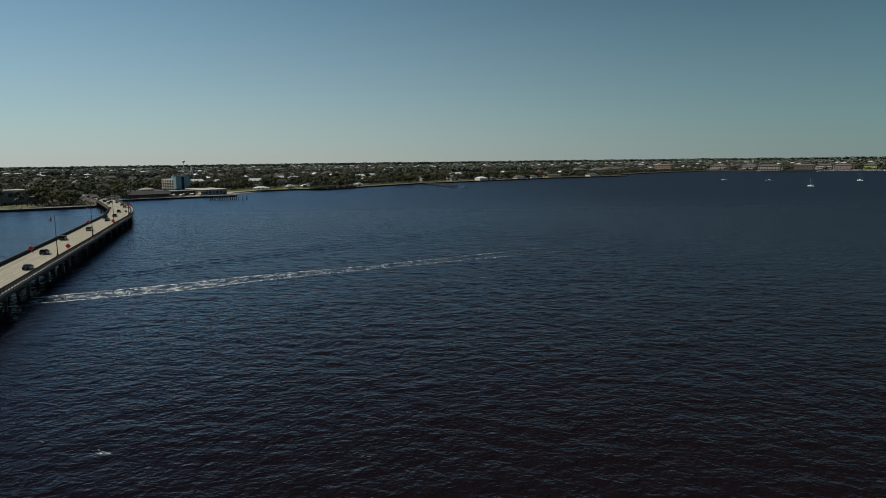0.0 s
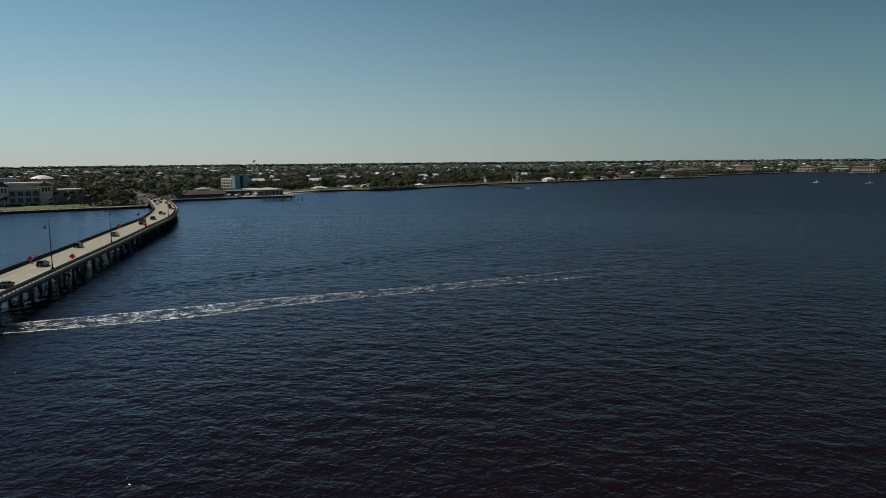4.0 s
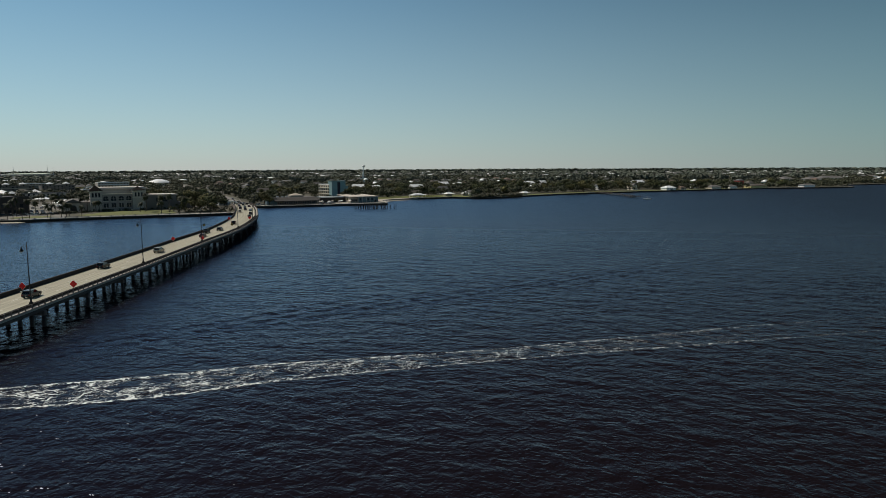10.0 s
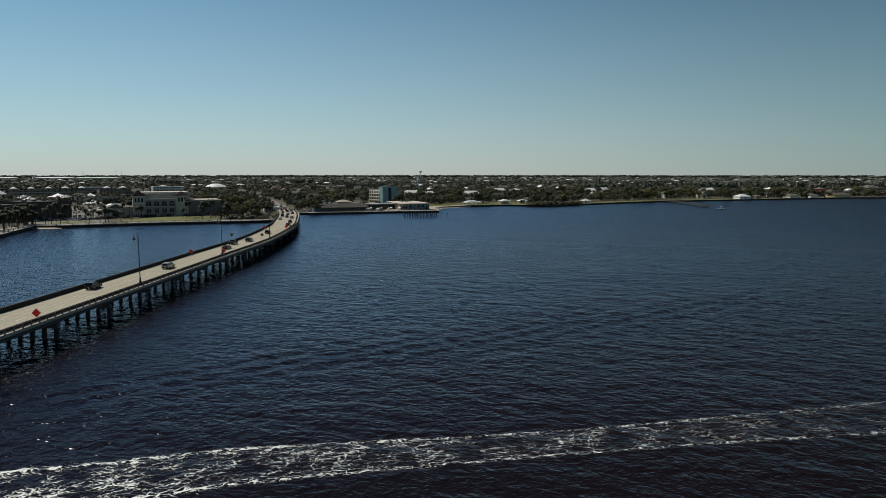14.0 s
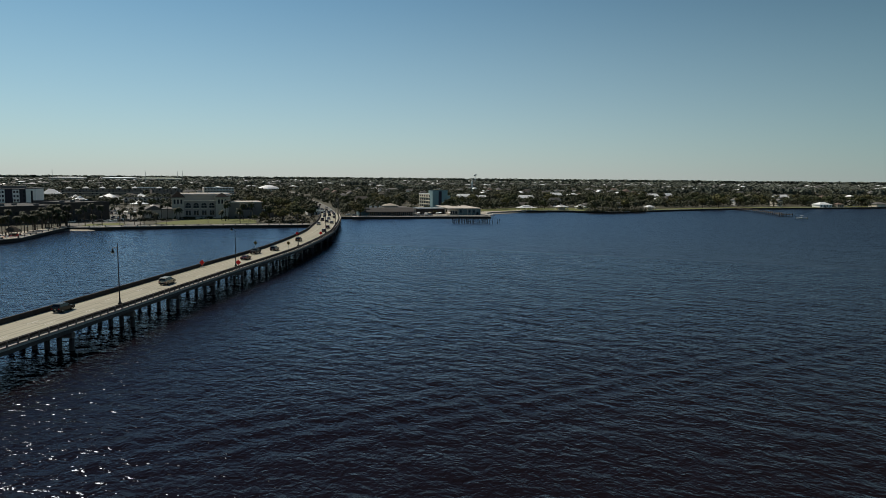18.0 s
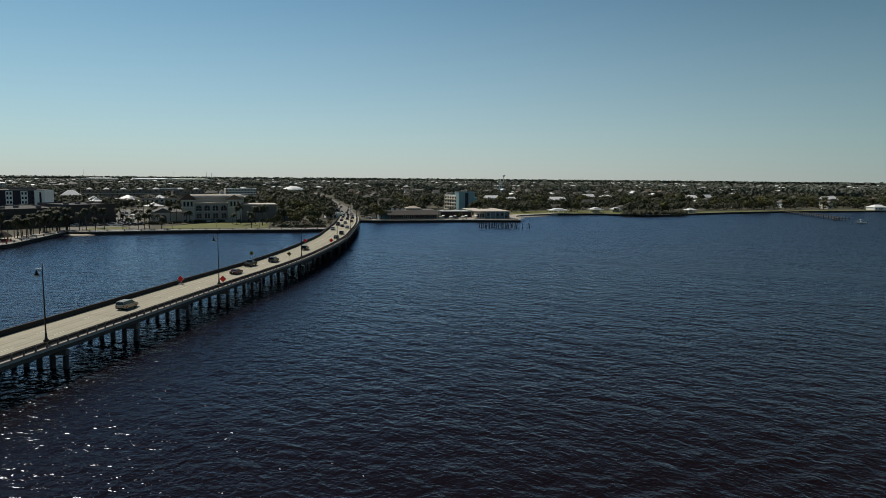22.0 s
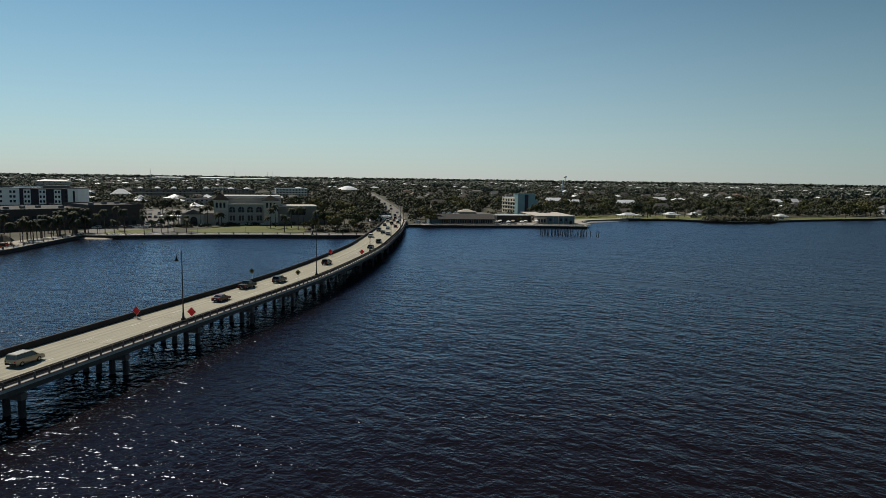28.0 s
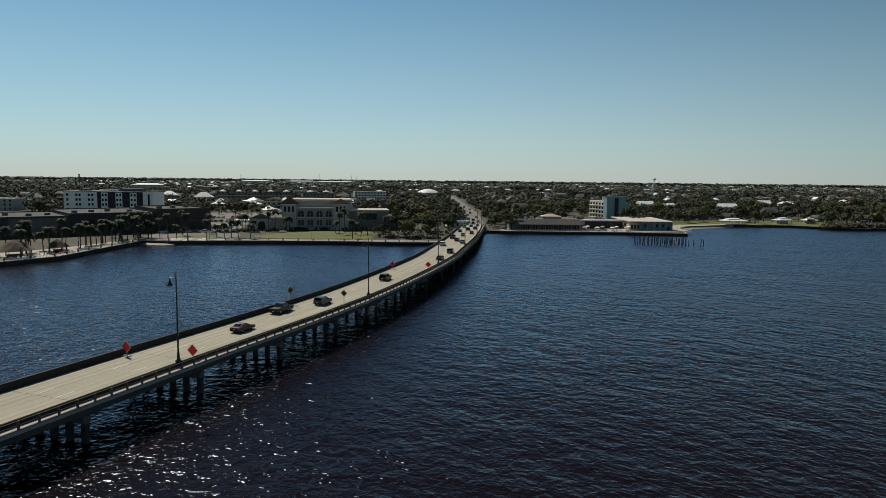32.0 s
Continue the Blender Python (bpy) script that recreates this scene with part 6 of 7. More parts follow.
def church():
    root = thing("church", pose(-518, 1550, GROUND, 0, 0, 20), "white church with a slender steeple", "church")
    part("nave", Geo().box(-8, 3, -0.2, 8, 34, 8), M_WHITE, root)
    part("nave_roof", gable_roof(32, 17, 8.3, 6), M_GREYROOF, root, m=pose(0, 18.5, 0, 0, 0, 90))
    part("tower", Geo().box(-2.4, -1.8, -0.2, 2.4, 3, 14), M_WHITE, root)
    part("belfry", Geo().box(-1.9, -1.3, 14, 1.9, 2.5, 17.5), M_WHITE, root)
    part("spire", Geo().lathe([(2.1, 17.4), (1.3, 21.0), (0.1, 29.0)], 8, (0, 0.6, 0)), M_WHITE, root)
    window_part(root, 0, 9, 1.4, 3, -1.8, arched=True)
    KEEP_OUT.append((-518, 1560, 26))


church()


def water_tower():
    root = thing("water_tower", pose(-1197, 3507, GROUND) @ Matrix.Scale(1.15, 4), "distant pale water tower on a slim shaft", "water tower")
    part("shaft", Geo().lathe([(3.0, -0.5), (1.6, 6), (1.4, 28), (2.4, 31)], 12), M_WHITE, root, smooth=True)
    part("tank", Geo().lathe([(2.4, 30.6), (6.5, 33), (7.4, 35.5), (6.5, 38), (2.4, 39.6)], 16), M_WHITE, root, smooth=True)


water_tower()


def mast(x, y, h):
    root = thing("radio_mast", pose(x, y, GROUND), "thin distant radio mast", "radio mast", group="masts on the horizon")
    part("shaft", Geo().tube((0, 0, 0), (0, 0, h), 0.9, 0.6, 5), M_ALU, root)
    part("antenna", Geo().tube((0, 0, h), (0, 0, h + 8), 0.4, 0.2, 5), M_ALU, root)


for x, y, h in ((-1796, 1845, 38), (-2137, 2353, 40), (-2130, 2375, 39), (-2365, 1943, 42)):
    mast(x, y, h)


def office_tower():
    root = thing("office_tower", pose(-2306, 1270, GROUND, 0, 0, 60), "narrow distant grey tower above the tree line", "tower")
    part("shaft", Geo().box(-2, -2, -0.2, 2, 2, 31), M_GREYROOF, root)
    part("plant_room", Geo().box(-2.6, -2.6, 31, 2.6, 2.6, 34), M_GREYROOF, root)


office_tower()

# white tents and canopies near the hall
def tent(x, y, w, h, turn):
    root = thing("canopy_tent", pose(x, y, GROUND, 0, 0, turn), "white peaked fabric canopy", "tent", group="white canopies near the hall")
    part("fabric", Geo().lathe([(w * 0.71, h * 0.55), (w * 0.35, h * 0.7), (w * 0.1, h * 0.92), (0.05, h)], 4), M_WHITEROOF, root, "white peaked fabric")
    for sx in (-1, 1):
        for sy in (-1, 1):
            part("pole", Geo().tube((sx * w * 0.34, sy * w * 0.34, 0), (sx * w * 0.34, sy * w * 0.34, h * 0.6), 0.08, 0.08, 5), M_ALU, root)
    KEEP_OUT.append((x, y, w * 0.6))


for k, (x, y, w, h) in enumerate(((-418, 508, 15, 7.0), (-406, 520, 9, 5.0), (-494, 566, 13, 7.0), (-640, 664, 20, 9.0), (-620, 690, 16, 9.0), (-664, 640, 14, 8.0), (-572, 610, 16, 9.5), (-597, 590, 12, 9.0))):
    tent(x, y, w, h, 45 + 9 * k)

# ---------------------------------------------------------------- houses by hand near the shore, then the blocks behind
HOUSE_LOOKS = [(M_WHITE, M_WHITEROOF, "white house with a bright metal roof"), (M_CREAM, M_GREYROOF, "cream house with a grey roof"), (M_WHITE, M_GREYROOF, "white house with a grey roof"), (M_TAN, M_BROWNROOF, "tan house with a brown shingle roof"),
               (M_YELLOW, M_GREYROOF, "pale yellow house with a grey roof"), (M_BLUE, M_WHITEROOF, "grey-blue house with a bright metal roof"), (M_PINK, M_TILEROOF, "salmon house with a clay roof")]
for x, y, w, d, fl, mat, roof, kind, rise, lab in (
        (-215, 894, 17, 11, 2, M_WHITE, M_WHITEROOF, "gable", 3.4, "white gabled two-storey house among trees"), (-213, 1048, 15, 11, 2, M_WHITE, M_WHITEROOF, "gable", 3.6, "white gabled house among trees"),
        (-193, 1071, 15, 10, 2, M_CREAM, M_WHITEROOF, "hip", 2.6, "cream house with a white roof"), (114, 974, 17, 11, 1, M_WHITE, M_WHITEROOF, "hip", 2.6, "white bungalow with a pale hipped roof by the seawall"),
        (131, 992, 9, 8, 1, M_TAN, M_TILEROOF, "hip", 1.8, "small tan house by the seawall"), (-87, 1088, 21, 12, 2, M_WHITE, M_WHITEROOF, "gable", 3.6, "white house with steep bright gables"), (-66, 1110, 13, 10, 2, M_WHITE, M_WHITEROOF, "gable", 4.2, "white house with a steep bright roof"),
        (83, 1152, 20, 12, 2, M_WHITE, M_WHITEROOF, "gable", 3.8, "white house with steep bright gables"), (246, 1092, 34, 12, 1, M_YELLOW, M_BROWNROOF, "hip", 2.4, "pale yellow waterfront house"), (236, 1156, 11, 10, 3, M_RED, M_GREYROOF, "hip", 2.4, "tall red house with grey roof"),
        (324, 1124, 25, 10, 1, M_WHITE, M_GREYROOF, "hip", 1.8, "white bungalow on the point"), (374, 1440, 32, 22, 2, M_WHITE, M_GREYROOF, "hip", 5.0, "large pale house with a broad grey roof"), (414, 1420, 34, 22, 2, M_WHITE, M_GREYROOF, "hip", 5.0, "large pale house with a broad grey roof"),
        (480, 1540, 70, 24, 2, M_WHITE, M_GREYROOF, "hip", 4.5, "long pale building with a broad grey roof"), (180, 1030, 18, 11, 1, M_CREAM, M_GREYROOF, "hip", 2.2, "cream bungalow near the shore"), (205, 1052, 14, 10, 1, M_WHITE, M_GREYROOF, "hip", 2.2, "white bungalow near the shore"),
        (-846, 692, 19, 14, 2, M_WHITE, M_WHITEROOF, "hip", 5.5, "large white house with a steep bright roof"), (-751, 678, 20, 14, 2, M_CREAM, M_WHITEROOF, "hip", 6.0, "cream pavilion with a tall white hipped roof"), (-800, 640, 18, 12, 2, M_WHITE, M_WHITEROOF, "gable", 4.0, "white gabled house by the open square"), (-690, 600, 20, 12, 1, M_WHITE, M_WHITEROOF, "hip", 3.4, "white pavilion by the open square"),
        (-300, 905, 16, 11, 2, M_WHITE, M_WHITEROOF, "gable", 3.2, "white gabled house among trees"), (-262, 860, 13, 10, 2, M_WHITE, M_WHITEROOF, "gable", 3.2, "white gabled house among trees"), (-330, 830, 20, 13, 1, M_TAN, M_GREYROOF, "hip", 2.4, "tan low house among trees"),
        (-345, 620, 18, 12, 1, M_STONE, M_GREYROOF, "flat", 0, "low grey flat-roofed service building"), (-300, 560, 14, 9, 1, M_WHITE, M_WHITE, "flat", 0, "low white flat-roofed building by the road"), (-380, 580, 24, 12, 1, M_TAN, M_WHITE, "flat", 0, "low tan building with a pale flat roof")):
    while inland(x, y) < w * 0.35 + 5:
        x, y = x - 1.3, y + 1.5
    house(x, y, 40 if x > -250 else 45, w, d, fl, mat, roof, kind, rise, lab, cols=max(3, int(w / 4)), windows=y < 1000)

rng = random.Random(21)
count = 0
while count < 330:
    x = rng.uniform(-1150, 1050)
    y = 420 + rng.random() * 1500
    q = inland(x, y)
    if q < 32 or q > 760 or not is_free(x, y, 9) or avenue_gap(x + 8, y - 6) < 24 or (x < -280 and y < 560) or (x + 245) ** 2 + (y - 610) ** 2 < 110 ** 2 or (x < -420 and q < 180 and y < 700):
        continue
    wall_mat, roof_mat, lab = rng.choice(HOUSE_LOOKS + HOUSE_LOOKS[1:5] + HOUSE_LOOKS[1:5])
    w, d, fl = rng.uniform(8, 12.5), rng.uniform(7, 9.5), rng.choice((1, 1, 2))
    kind = rng.choice(("hip", "hip", "gable"))
    near = q < 150 and y < 1000
    house(x, y, rng.choice((40, 45, -45, 130, 50)) + rng.uniform(-4, 4), w, d, fl, wall_mat, roof_mat, kind, rng.uniform(2.0, 3.4), lab, cols=3 if near else 2, windows=near)
    count += 1

far_walls, far_roofs, far_roofs2 = Geo(), Geo(), Geo()
for k in range(1150):
    x = rng.uniform(-3400, 2600)
    y = rng.uniform(1100, 4300)
    q = inland(x, y) if y < 2600 else 2000
    if q < 600 or avenue_gap(x, y) < 40:
        continue
    w, d, h = rng.uniform(10, 24), rng.uniform(8, 14), rng.uniform(3.4, 6.6)
    m = pose(x, y, GROUND + 0.2, 0, 0, rng.uniform(0, 180))
    far_walls.add(Geo().box(-w / 2, -d / 2, -1.7, w / 2, d / 2, h), m)
    (far_roofs if rng.random() < 0.4 else far_roofs2).add(hip_roof(w, d, h + 0.2, 1.9), m)
hs = thing("distant_houses", pose(0, 0, 0), "scattered pale distant houses among trees", "houses", kind="stuff")
part("walls", far_walls, M_TAN, hs, kind="stuff")
part("pale_roofs", far_roofs, M_WHITEROOF, hs, kind="stuff")
part("grey_roofs", far_roofs2, M_GREYROOF, hs, kind="stuff")

# ---------------------------------------------------------------- trees and palms
rng = random.Random(77)
for k in range(44):
    p = ev(rng.uniform(-105, 50), rng.uniform(46, 190))
    palm_tree(p[0], p[1], k % 4, rng.uniform(0.7, 1.0), rng.uniform(0, 360), "the town streets")

rng = random.Random(33)
count = tries = 0
while count < 290 and tries < 60000:
    tries += 1
    x, y = rng.uniform(-900, 330), rng.uniform(420, 1200)
    q = inland(x, y)
    if q < 14 or q > 260 or not is_free(x, y, 2) or avenue_gap(x, y) < 17 or (x < -250 and y < 470 and x > -400):
        continue
    if x > -215 and x < -70 and q < 60 and rng.random() < 0.75:
        continue
    olive = rng.random() < 0.3
    tree(x, y, rng.randrange(6), olive, rng.uniform(0.7, 1.15), rng.uniform(0, 360))
    KEEP_OUT.append((x, y, 2.5))
    count += 1
# trees beside the bridge end and hall
for x, y, k, s in ((-275, 500, 1, 1.0), (-284, 488, 5, 0.9), (-292, 505, 3, 0.9), (-300, 520, 0, 1.0), (-281, 472, 4, 0.7), (-310, 540, 1, 1.0), (-256, 556, 3, 0.85), (-262, 566, 1, 0.9), (-270, 578, 0, 1.0), (-286, 478, 4, 0.8), (-296, 480, 4, 0.7), (-303, 486, 4, 0.7)):
    tree(x, y, k, k != 1, s * 0.72, 37 * k + x)
tree(-263, 561, 3, True, 0.95, 20)
for x, y, k, s in ((-248, 562, 4, 0.7), (-243, 572, 2, 0.8), (-252, 578, 0, 0.8), (-214, 606, 4, 0.8), (-206, 612, 2, 0.75), (-232, 628, 0, 0.8), (-222, 640, 1, 0.7), (-208, 640, 5, 0.7), (-196, 652, 4, 0.8), (-204, 668, 2, 0.8), (-212, 682, 0, 0.8), (-240, 690, 1, 0.8)):
    tree(x, y, k, k == 4, s * 0.8, 41 * k + x)

for k, (x, y) in enumerate(((-268, 488), (-272, 478), (-262, 480), (-266, 468), (-290, 470), (-278, 464), (-290, 495), (-300, 500), (-312, 506), (-306, 515), (-318, 520), (-288, 512), (-270, 512), (-280, 524), (-296, 534))):
    if inland(x, y) > 5 and avenue_gap(x, y) > 14:
        tree(x, y, k % 6, k % 3 != 1, 0.62 + 0.05 * (k % 4), 53 * k)

# the rest of the canopy, joined: nearer crowns of leaf clumps, farther ones broader
def crowns(n, leaves, size):
    """Joined-canopy crowns: leaf clumps over a few lobes, from the ground up."""
    made = []
    for k in range(4):
        q, g = random.Random(90 + k + leaves), Geo()
        for j in range(n):
            a = 2 * math.pi * j / n + q.uniform(-.4, .4)
            r = q.uniform(1.0, 3.6)
            leaf_blob(q, g, (r * math.cos(a), r * math.sin(a), q.uniform(3.5, 7.5)), q.uniform(2.2, 3.4), q.uniform(2.2, 3.6), leaves, size)
        made.append((np.array(g.v), np.array(g.f)))
    return made


NEAR_CROWNS, MID_CROWNS, FAR_CROWNS = crowns(6, 15, 1.15), crowns(5, 9, 1.6), crowns(4, 4, 2.6)
vs, fs, base = [], [], 0
nr = np.random.default_rng(4)


def plant_many(n, x0, x1, y0, y1, qmin, qmax, s0, s1, gap, proto_arr, stretch=1.0, rise=1.0):
    global base
    made = tries = 0
    while made < n and tries < n * 6:
        tries += 1
        x, y = float(nr.uniform(x0, x1)), float(nr.uniform(y0, y1))
        if y < 2400:
            q = inland(x, y)
            if q < qmin or q > qmax or avenue_gap(x, y) < gap:
                continue
        if y < 1750 and not is_free(x, y, 0.5):
            continue
        v, f = proto_arr[int(nr.integers(4))]
        a, s = float(nr.uniform(0, 6.28)), float(nr.uniform(s0, s1))
        r = np.array([[math.cos(a), -math.sin(a), 0], [math.sin(a), math.cos(a), 0], [0, 0, 1]])
        vs.append((v * np.array([s * stretch, s * stretch, s * rise])) @ r.T + np.array([x, y, GROUND]))
        fs.append(f + base)
        base += len(v)
        made += 1


plant_many(3300, -1000, 900, 440, 1500, 26, 420, 0.45, 0.9, 10, NEAR_CROWNS, 1.1)
plant_many(7600, -1700, 1500, 480, 2200, 200, 1300, 0.5, 0.95, 11, MID_CROWNS, 1.25, 0.95)
plant_many(900, 120, 1250, 930, 1750, 5, 70, 0.5, 0.8, 12, MID_CROWNS, 1.1)
near_v, near_f = vs, fs
vs, fs, base = [], [], 0
# out to the horizon, by bearing and distance; the last belt is tall pine forest
def plant_ring(n, r0, r1, s0, s1, stretch, power, rise=0.64):
    global base
    for _ in range(n):
        b, r = radians(float(nr.uniform(-46, 104))), r0 + (r1 - r0) * float(nr.random()) ** power
        x, y = -20 - r * math.sin(b), 80 + r * math.cos(b)
        if r < 3000 and (inland(x, y) < 500 or avenue_gap(x, y) < 24):
            continue
        if y < 300 or y > 4830 or abs(x) > 4680:
            continue
        v, f = FAR_CROWNS[int(nr.integers(4))]
        a, s = float(nr.uniform(0, 6.28)), float(nr.uniform(s0, s1))
        q = np.array([[math.cos(a), -math.sin(a), 0], [math.sin(a), math.cos(a), 0], [0, 0, 1]])
        vs.append((v * np.array([s * stretch, s * stretch, s * rise])) @ q.T + np.array([x, y, GROUND]))
        fs.append(f + base)
        base += len(v)


plant_ring(10500, 1300, 3000, 0.8, 1.2, 1.4, 0.8)
plant_ring(8000, 2800, 4700, 1.0, 1.5, 2.4, 0.8)
plant_ring(2600, 4450, 4760, 1.7, 2.2, 2.6, 1.0, 1.0)
# taller pine stands
for cx, cy, rx, tall in ((-60, 1330, 60, 1.75), (110, 1340, 34, 1.9), (250, 1420, 60, 1.7), (420, 1700, 90, 1.7), (-330, 1420, 40, 1.6), (-560, 1330, 50, 1.6), (-900, 1700, 60, 1.7), (-1150, 1500, 70, 1.6), (30, 1650, 80, 1.75)):
    plant_many(26, cx - rx, cx + rx, cy - 30, cy + 30, 100, 9000, tall * 0.8, tall, 16, MID_CROWNS, 0.85)


def joined_mesh(name, v, f, mat):
    v, f = np.concatenate(v), np.concatenate(f)
    me = bpy.data.meshes.new(name)
    me.vertices.add(len(v)), me.loops.add(f.size), me.polygons.add(len(f))
    me.vertices.foreach_set("co", v.ravel())
    me.loops.foreach_set("vertex_index", f.ravel().astype(np.int32))
    me.polygons.foreach_set("loop_start", np.arange(0, f.size, 4, dtype=np.int32))
    me.materials.append(mat)
    me.update(calc_edges=True)
    return me


solo("woodland", joined_mesh("woodland", near_v, near_f, M_WOODS), None, "dense dark green tree canopy over the town", "woods", kind="stuff")
solo("far_woodland", joined_mesh("far_woodland", vs, fs, M_FARWOODS), None, "haze-pale green tree canopy reaching to the flat horizon", "woods", kind="stuff")

# mangrove thicket on the shore
mg = Geo()
rr = random.Random(3)
for k in range(90):
    a, b = rr.random(), rr.random()
    x, y = -110 + 46 * a + rr.uniform(-2, 2), 727 + 36 * a * a + 15 * b
    leaf_blob(rr, mg, (x, y, 1.9 + rr.uniform(0, 1.6)), rr.uniform(2.4, 3.6), rr.uniform(1.6, 2.5), 34, 0.65)
solo("mangrove_thicket", mg, M_MANGROVE, "low olive-green mangrove thicket at the water's edge", "shrubs", kind="stuff")

# shrubs round the hall
sh = Geo()
for k in range(130):
    u, nn = (rr.uniform(-5, 75), rr.uniform(-5, -1)) if k < 26 else ((rr.uniform(54, 100), rr.uniform(-62, -10)) if k < 100 else (rr.uniform(-24, -2), rr.uniform(-16, -6)))
    x, y = ev(u, nn)
    leaf_blob(rr, sh, (x, y, GROUND + 0.9), rr.uniform(1.0, 2.2), rr.uniform(0.7, 1.2), 30, 0.45)
for k in range(46):
    x, y = ev(56 + 0.95 * k, -56 - 0.22 * k + rr.uniform(-.4, .4))
    if inland(x, y) > 7:
        leaf_blob(rr, sh, (x, y, GROUND + 0.7), 1.0, 0.8, 26, 0.4)
solo("hall_shrubs", sh, M_MANGROVE, "clipped green shrubs round the event hall", "shrubs", kind="stuff")

pr = random.Random(12)
# palms behind the terrace and along the promenade
for k in range(58):
    t = k / 57
    pts = [(-322, 268), (-324, 300), (-330, 325), (-345, 352), (-356, 372), (-362, 384)]
    f = t * (len(pts) - 1)
    i = min(int(f), len(pts) - 2)
    x = pts[i][0] + (pts[i + 1][0] - pts[i][0]) * (f - i) + pr.uniform(-7, 5)
    y = pts[i][1] + (pts[i + 1][1] - pts[i][1]) * (f - i) + pr.uniform(-4, 4)
    palm_tree(x, y, pr.randrange(4), pr.uniform(0.85, 1.1), pr.uniform(0, 360), "behind the sand terrace")
for u, nn in ((-52, -60), (-49, -57), (-44, -61), (-40, -56), (-30, -61), (-28, -48), (-19, -58), (-17, -50), (-58, -52), (-63, -58), (-66, -44), (-47, -36), (-36, -24), (-26, -16), (-22, -60), (-10, -58), (-72, -54), (-77, -50)):
    palm_tree(*ev(u, nn), pr.randrange(4), pr.uniform(0.85, 1.1), pr.uniform(0, 360), "by the drive")
for u, nn in ((-7, -8), (-3, -10), (3, -6), (5, -9), (31, -24), (33, -32), (36, -20), (42, -36), (45, -28), (48, -42), (52, -24), (-14, -14), (-19, -10), (57, -52), (40, -58)):
    palm_tree(*ev(u, nn), pr.randrange(4), pr.uniform(0.9, 1.15), pr.uniform(0, 360), "before the event hall")
for k in range(26):
    s = END_S + 30 + 16 * k + pr.uniform(-5, 5)
    p = at(s, pr.choice((-8.0, WIDTH + 8.0)) + pr.uniform(-2, 2))
    palm_tree(p.x, p.y, pr.randrange(4), pr.uniform(0.8, 1.1), pr.uniform(0, 360), "along the avenue")
for k in range(22):
    x, y = pr.uniform(-215, -80), pr.uniform(725, 830)
    if inland(x, y) > 8 and is_free(x, y, 2):
        palm_tree(x, y, pr.randrange(4), pr.uniform(0.8, 1.05), pr.uniform(0, 360), "in the riverside park")


# ---------------------------------------------------------------- promenade furniture
def promenade_rail():
    root = thing("promenade_railing", pose(0, 0, 0), "pale promenade railing with short concrete piers along the seawall", "railing", kind="structure")
    pts = [Vector(p) for p in SHORE[2:14]]
    pier_m = Geo().bevel_box(-0.28, -0.28, 0, 0.28, 0.28, 1.15, 0.05).mesh("pier", M_CONC)
    rails = Geo()
    for a, b in zip(pts, pts[1:]):
        d = (b - a).normalized()
        o = Vector((-d.y, d.x)) * 0.9
        n = max(1, int((b - a).length / 6.7))
        for k in range(n):
            p = a + (b - a) * (k / n) + o
            part("pier", pier_m, None, root, m=heading(p.x, p.y, GROUND + 0.05, d.x, d.y))
            q = a + (b - a) * ((k + 1) / n) + o
            for z in (0.35, 0.7, 1.05):
                rails.tube((p.x, p.y, GROUND + z), (q.x, q.y, GROUND + z), 0.05, 0.05, 5)
            for j in range(1, 4):
                w = p + (q - p) * (j / 4)
                rails.tube((w.x, w.y, GROUND), (w.x, w.y, GROUND + 1.1), 0.05, 0.05, 5)
    part("rails", rails, M_ALU, root, "thin metal rails", kind="stuff")


promenade_rail()


def park_lamp(x, y):
    root = thing("park_lamp", pose(x, y, GROUND), "short promenade lamp with a white globe", "park lamp", group="promenade lamps")
    part("post", Geo().tube((0, 0, 0), (0, 0, 3.8), 0.08, 0.06, 7), M_STEEL, root)
    part("globe", Geo().lathe([(0.08, 3.78), (0.24, 3.95), (0.26, 4.12), (0.16, 4.3), (0.02, 4.34)], 10), M_LAMPGLASS, root, smooth=True)


for u, nn in ((-50, -64), (-28, -65), (-4, -65), (20, -66), (44, -68), (66, -72)):
    park_lamp(*ev(u, nn))
for x, y in ((-316, 300), (-328, 334), (-346, 360)):
    park_lamp(x, y)


def thatch_hut(x, y, r, h):
    root = thing("thatch_hut", pose(x, y, GROUND), "open round hut with a shaggy palm-thatch roof", "hut", group="huts on the sand terrace")
    rg = random.Random(int(r * 10))
    g = Geo()
    n = 22
    for k, (q, z) in enumerate(((1.0, 0.42), (0.72, 0.62), (0.4, 0.84), (0.04, 1.0))):
        g.v += [(r * q * (1 + rg.uniform(-.04, .04)) * math.cos(2 * math.pi * i / n), r * q * (1 + rg.uniform(-.04, .04)) * math.sin(2 * math.pi * i / n), h * z + rg.uniform(-.12, .08) * (k < 3)) for i in range(n)]
    g.f = [(k * n + i, k * n + (i + 1) % n, (k + 1) * n + (i + 1) % n, (k + 1) * n + i) for k in range(3) for i in range(n)] + [tuple(3 * n + i for i in range(n))]
    part("thatch", g, M_THATCH, root, "grey-brown palm thatch")
    for k in range(8):
        a = 2 * math.pi * k / 8
        part("post", Geo().tube((r * .8 * math.cos(a), r * .8 * math.sin(a), 0), (r * .8 * math.cos(a), r * .8 * math.sin(a), h * 0.55), 0.12, 0.1, 6), M_TIMBER, root)
    part("bar", Geo().lathe([(r * 0.4, 0.0), (r * 0.4, 1.0), (r * 0.45, 1.05), (r * 0.45, 1.12)], 12), M_TIMBER, root)


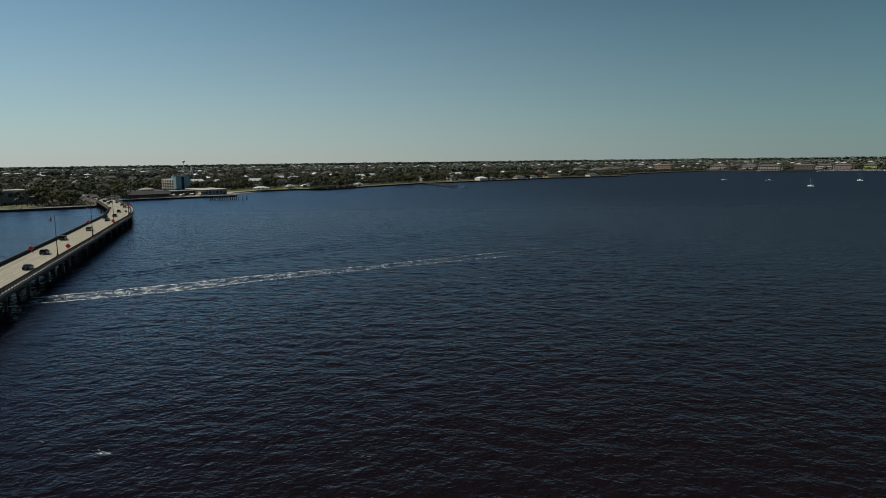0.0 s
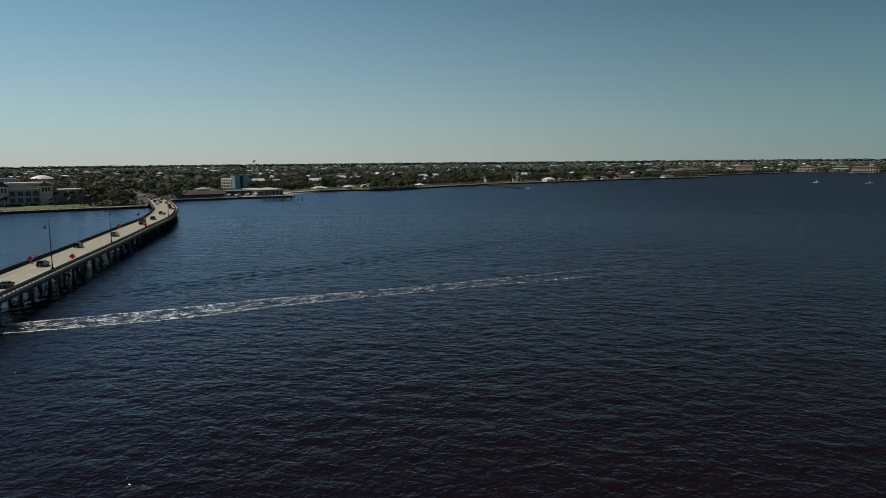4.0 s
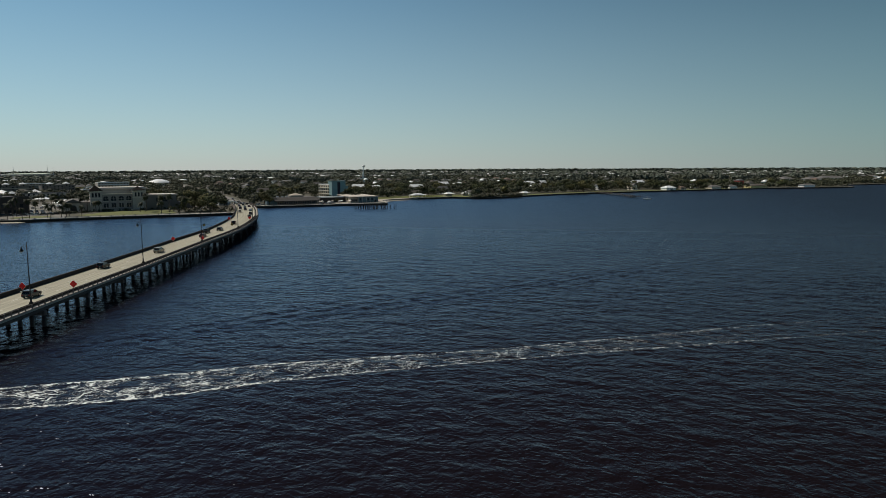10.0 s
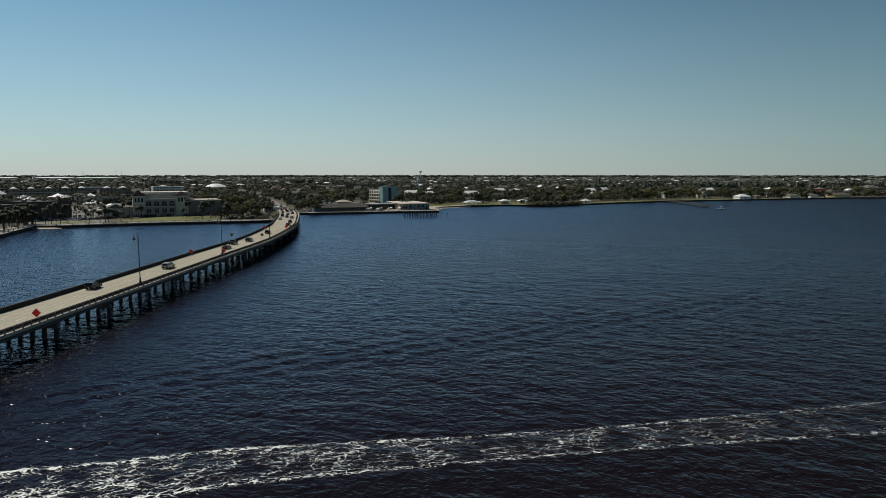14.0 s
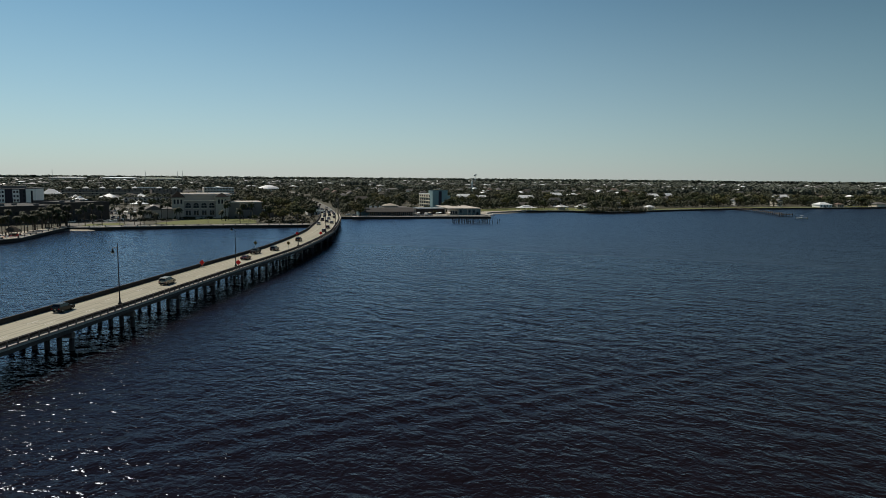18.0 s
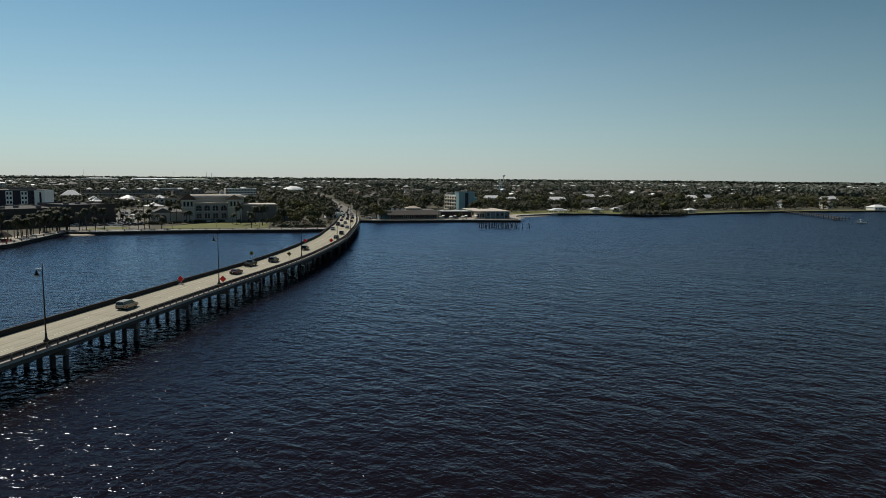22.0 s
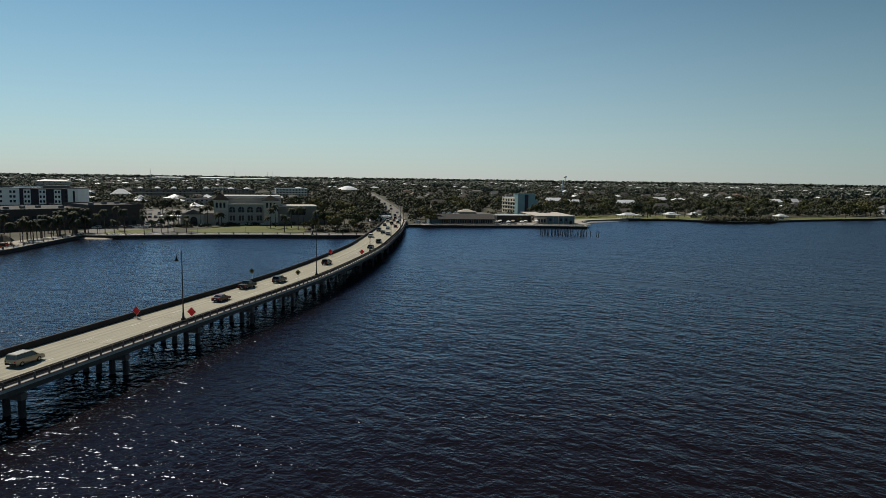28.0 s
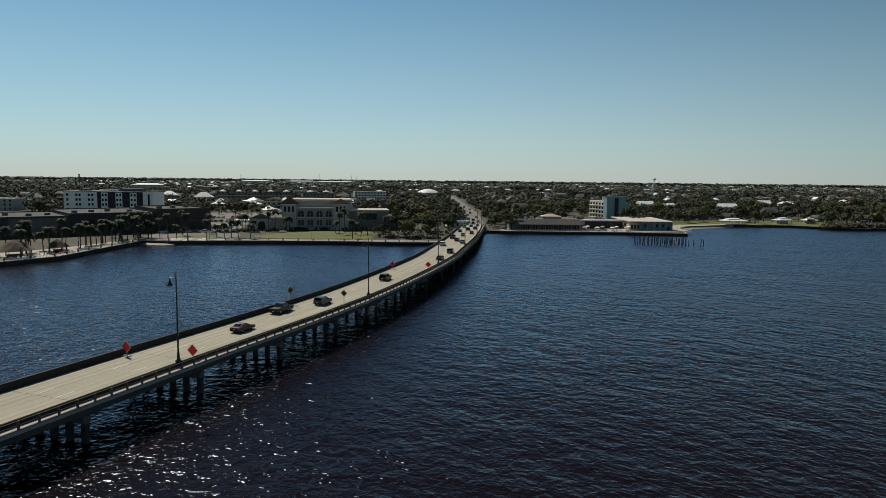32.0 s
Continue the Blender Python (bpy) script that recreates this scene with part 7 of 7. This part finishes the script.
thatch_hut(-319, 307, 6.6, 6.6)
thatch_hut(-326, 325, 4.2, 5.2)
thatch_hut(-316, 286, 5.0, 5.4)


def beach_chair(x, y, turn, mat, lab):
    root = thing("beach_chair", pose(x, y, GROUND + 0.07, 0, 0, turn), lab, "chair", group="chairs on the sand terrace")
    part("seat", Geo().box(-0.3, -0.3, 0.3, 0.3, 0.35, 0.36), mat, root)
    part("backrest", Geo().prism([(0.3, 0.32), (0.36, 0.32), (0.7, 1.05), (0.64, 1.05)], -0.3, 0.3), mat, root)
    for sx in (-0.27, 0.27):
        for sy in (-0.26, 0.28):
            part("leg", Geo().box(sx - 0.03, sy - 0.03, 0, sx + 0.03, sy + 0.03, 0.3), mat, root)
    return root


proto_r = beach_chair(-313, 303, 70, M_REDCHAIR, "red slatted beach chair on pale sand")
proto_w = beach_chair(-314, 306, 60, M_WHITE, "white beach chair on pale sand")
for k in range(46):
    t = pr.random()
    x, y = -311 - 3 - 12 * t * t + pr.uniform(-2, 2) * 1.2, 285 + 52 * t + pr.uniform(-3, 3)
    if inland(x, y) > 2.5:
        copy_thing(proto_r if pr.random() < 0.8 else proto_w, pose(x, y, GROUND + 0.07, 0, 0, pr.uniform(0, 360)))


# parked cars on the lots
for k in range(48):
    x, y = ev(-88 + 3.2 * (k % 24) + pr.uniform(-.4, .4), 70 + 42 * (k // 24) + pr.uniform(-.5, .5))
    if pr.random() < 0.75:
        parked(pr.choice((0, 3, 4, 3, 6, 9, 4, 7)), x, y, 44)
for k in range(26):
    x, y = ev(-72 + 3.4 * (k % 13), 2 + 12 * (k // 13))
    parked(pr.choice((0, 3, 4, 5, 6, 9)), x, y, 44)
for k in range(10):
    x, y = ev(-60 + 4 * k, -24 + (k % 2) * 2)
    parked(pr.choice((0, 3, 4, 5)), x, y, 130)


# ---------------------------------------------------------------- boats
def hull_geo(ln, beam, free):
    g = Geo()
    st = [(-0.5, 0.8, 0.9), (-0.25, 1.0, 0.95), (0.1, 0.95, 1.0), (0.35, 0.6, 1.1), (0.5, 0.04, 1.25)]
    for q, w, h in st:
        b = beam / 2 * w
        g.v += [(-b, ln * q, free * h), (-b * 0.75, ln * q, 0.05), (0, ln * q * 0.97, -0.35), (b * 0.75, ln * q, 0.05), (b, ln * q, free * h)]
    for i in range(4):
        for j in range(4):
            k = i * 5 + j
            g.f.append((k, k + 1, k + 6, k + 5))
        g.f.append((i * 5 + 4, i * 5, i * 5 + 5, i * 5 + 9))
    g.f += [(0, 4, 3, 2, 1), (20, 21, 22, 23, 24)]
    return g


def sailboat(x, y, turn, ln):
    root = thing("sailboat", pose(x, y, 0, 0, 0, turn), "white moored sailboat with bare masts", "sailboat", group="moored sailboats")
    part("hull", hull_geo(ln, ln * 0.3, 1.0), M_HULL, root)
    part("cabin", Geo().bevel_box(-ln * 0.09, -ln * 0.12, 0.95, ln * 0.09, ln * 0.18, 1.6, 0.15), M_HULL, root)
    part("mast", Geo().tube((0, ln * 0.08, 0.9), (0, ln * 0.08, ln * 1.25), 0.14, 0.09, 6), M_ALU, root)
    part("boom", Geo().tube((0, ln * 0.08, 2.1), (0, -ln * 0.36, 2.2), 0.14, 0.12, 6), M_BLUE, root, "boom with a furled blue sail")
    for q in (-0.48, 0.48):
        part("stay", Geo().tube((0, ln * q, 1.1), (0, ln * 0.08, ln * 1.23), 0.03, 0.03, 4), M_ALU, root)


for x, y, a, ln in ((449, 875, 60, 8), (491, 830, 80, 9.5), (441, 648, 30, 7), (588, 786, 20, 8.5)):
    sailboat(x, y, a, ln)


def motorboat(x, y, turn, ln):
    root = thing("motorboat", pose(x, y, 0, 0, 0, turn), "small white motorboat on the water", "motorboat", group="motorboats")
    part("hull", hull_geo(ln, ln * 0.34, 0.95), M_HULL, root)
    part("console", Geo().bevel_box(-0.5, -0.4, 0.9, 0.5, 0.6, 1.8, 0.1), M_HULL, root)
    part("windscreen", Geo().box(-0.48, 0.58, 1.75, 0.48, 0.66, 2.2), M_CARGLASS, root)
    part("hardtop", Geo().bevel_box(-ln * 0.13, -ln * 0.14, 2.6, ln * 0.13, ln * 0.12, 2.75, 0.05), M_HULL, root)
    for sx in (-1, 1):
        for sy in (-0.12, 0.1):
            part("hardtop_post", Geo().tube((sx * ln * 0.11, ln * sy, 0.9), (sx * ln * 0.11, ln * sy, 2.62), 0.04, 0.04, 5), M_ALU, root)
    part("outboard", Geo().bevel_box(-0.25, -ln * 0.5 - 0.5, 0.4, 0.25, -ln * 0.5, 1.5, 0.1), M_BLACK, root)
    return root


motorboat(67.5, 732, 100, 8.5)
b0 = motorboat(768, 1398, 40, 11)
MARINA = [Vector(q) for q in ((760, 1420), (823, 1369), (905, 1330), (989, 1303), (1080, 1265))]
for k in range(44):
    f = (0.4 + 0.6 * k / 43) * 3.99
    a, b = MARINA[int(f)], MARINA[int(f) + 1]
    p = a + (b - a) * (f - int(f)) + Vector((-0.5, -0.86)) * pr.uniform(10, 30)
    copy_thing(b0, pose(p.x, p.y, 0, 0, 0, pr.uniform(20, 60)))
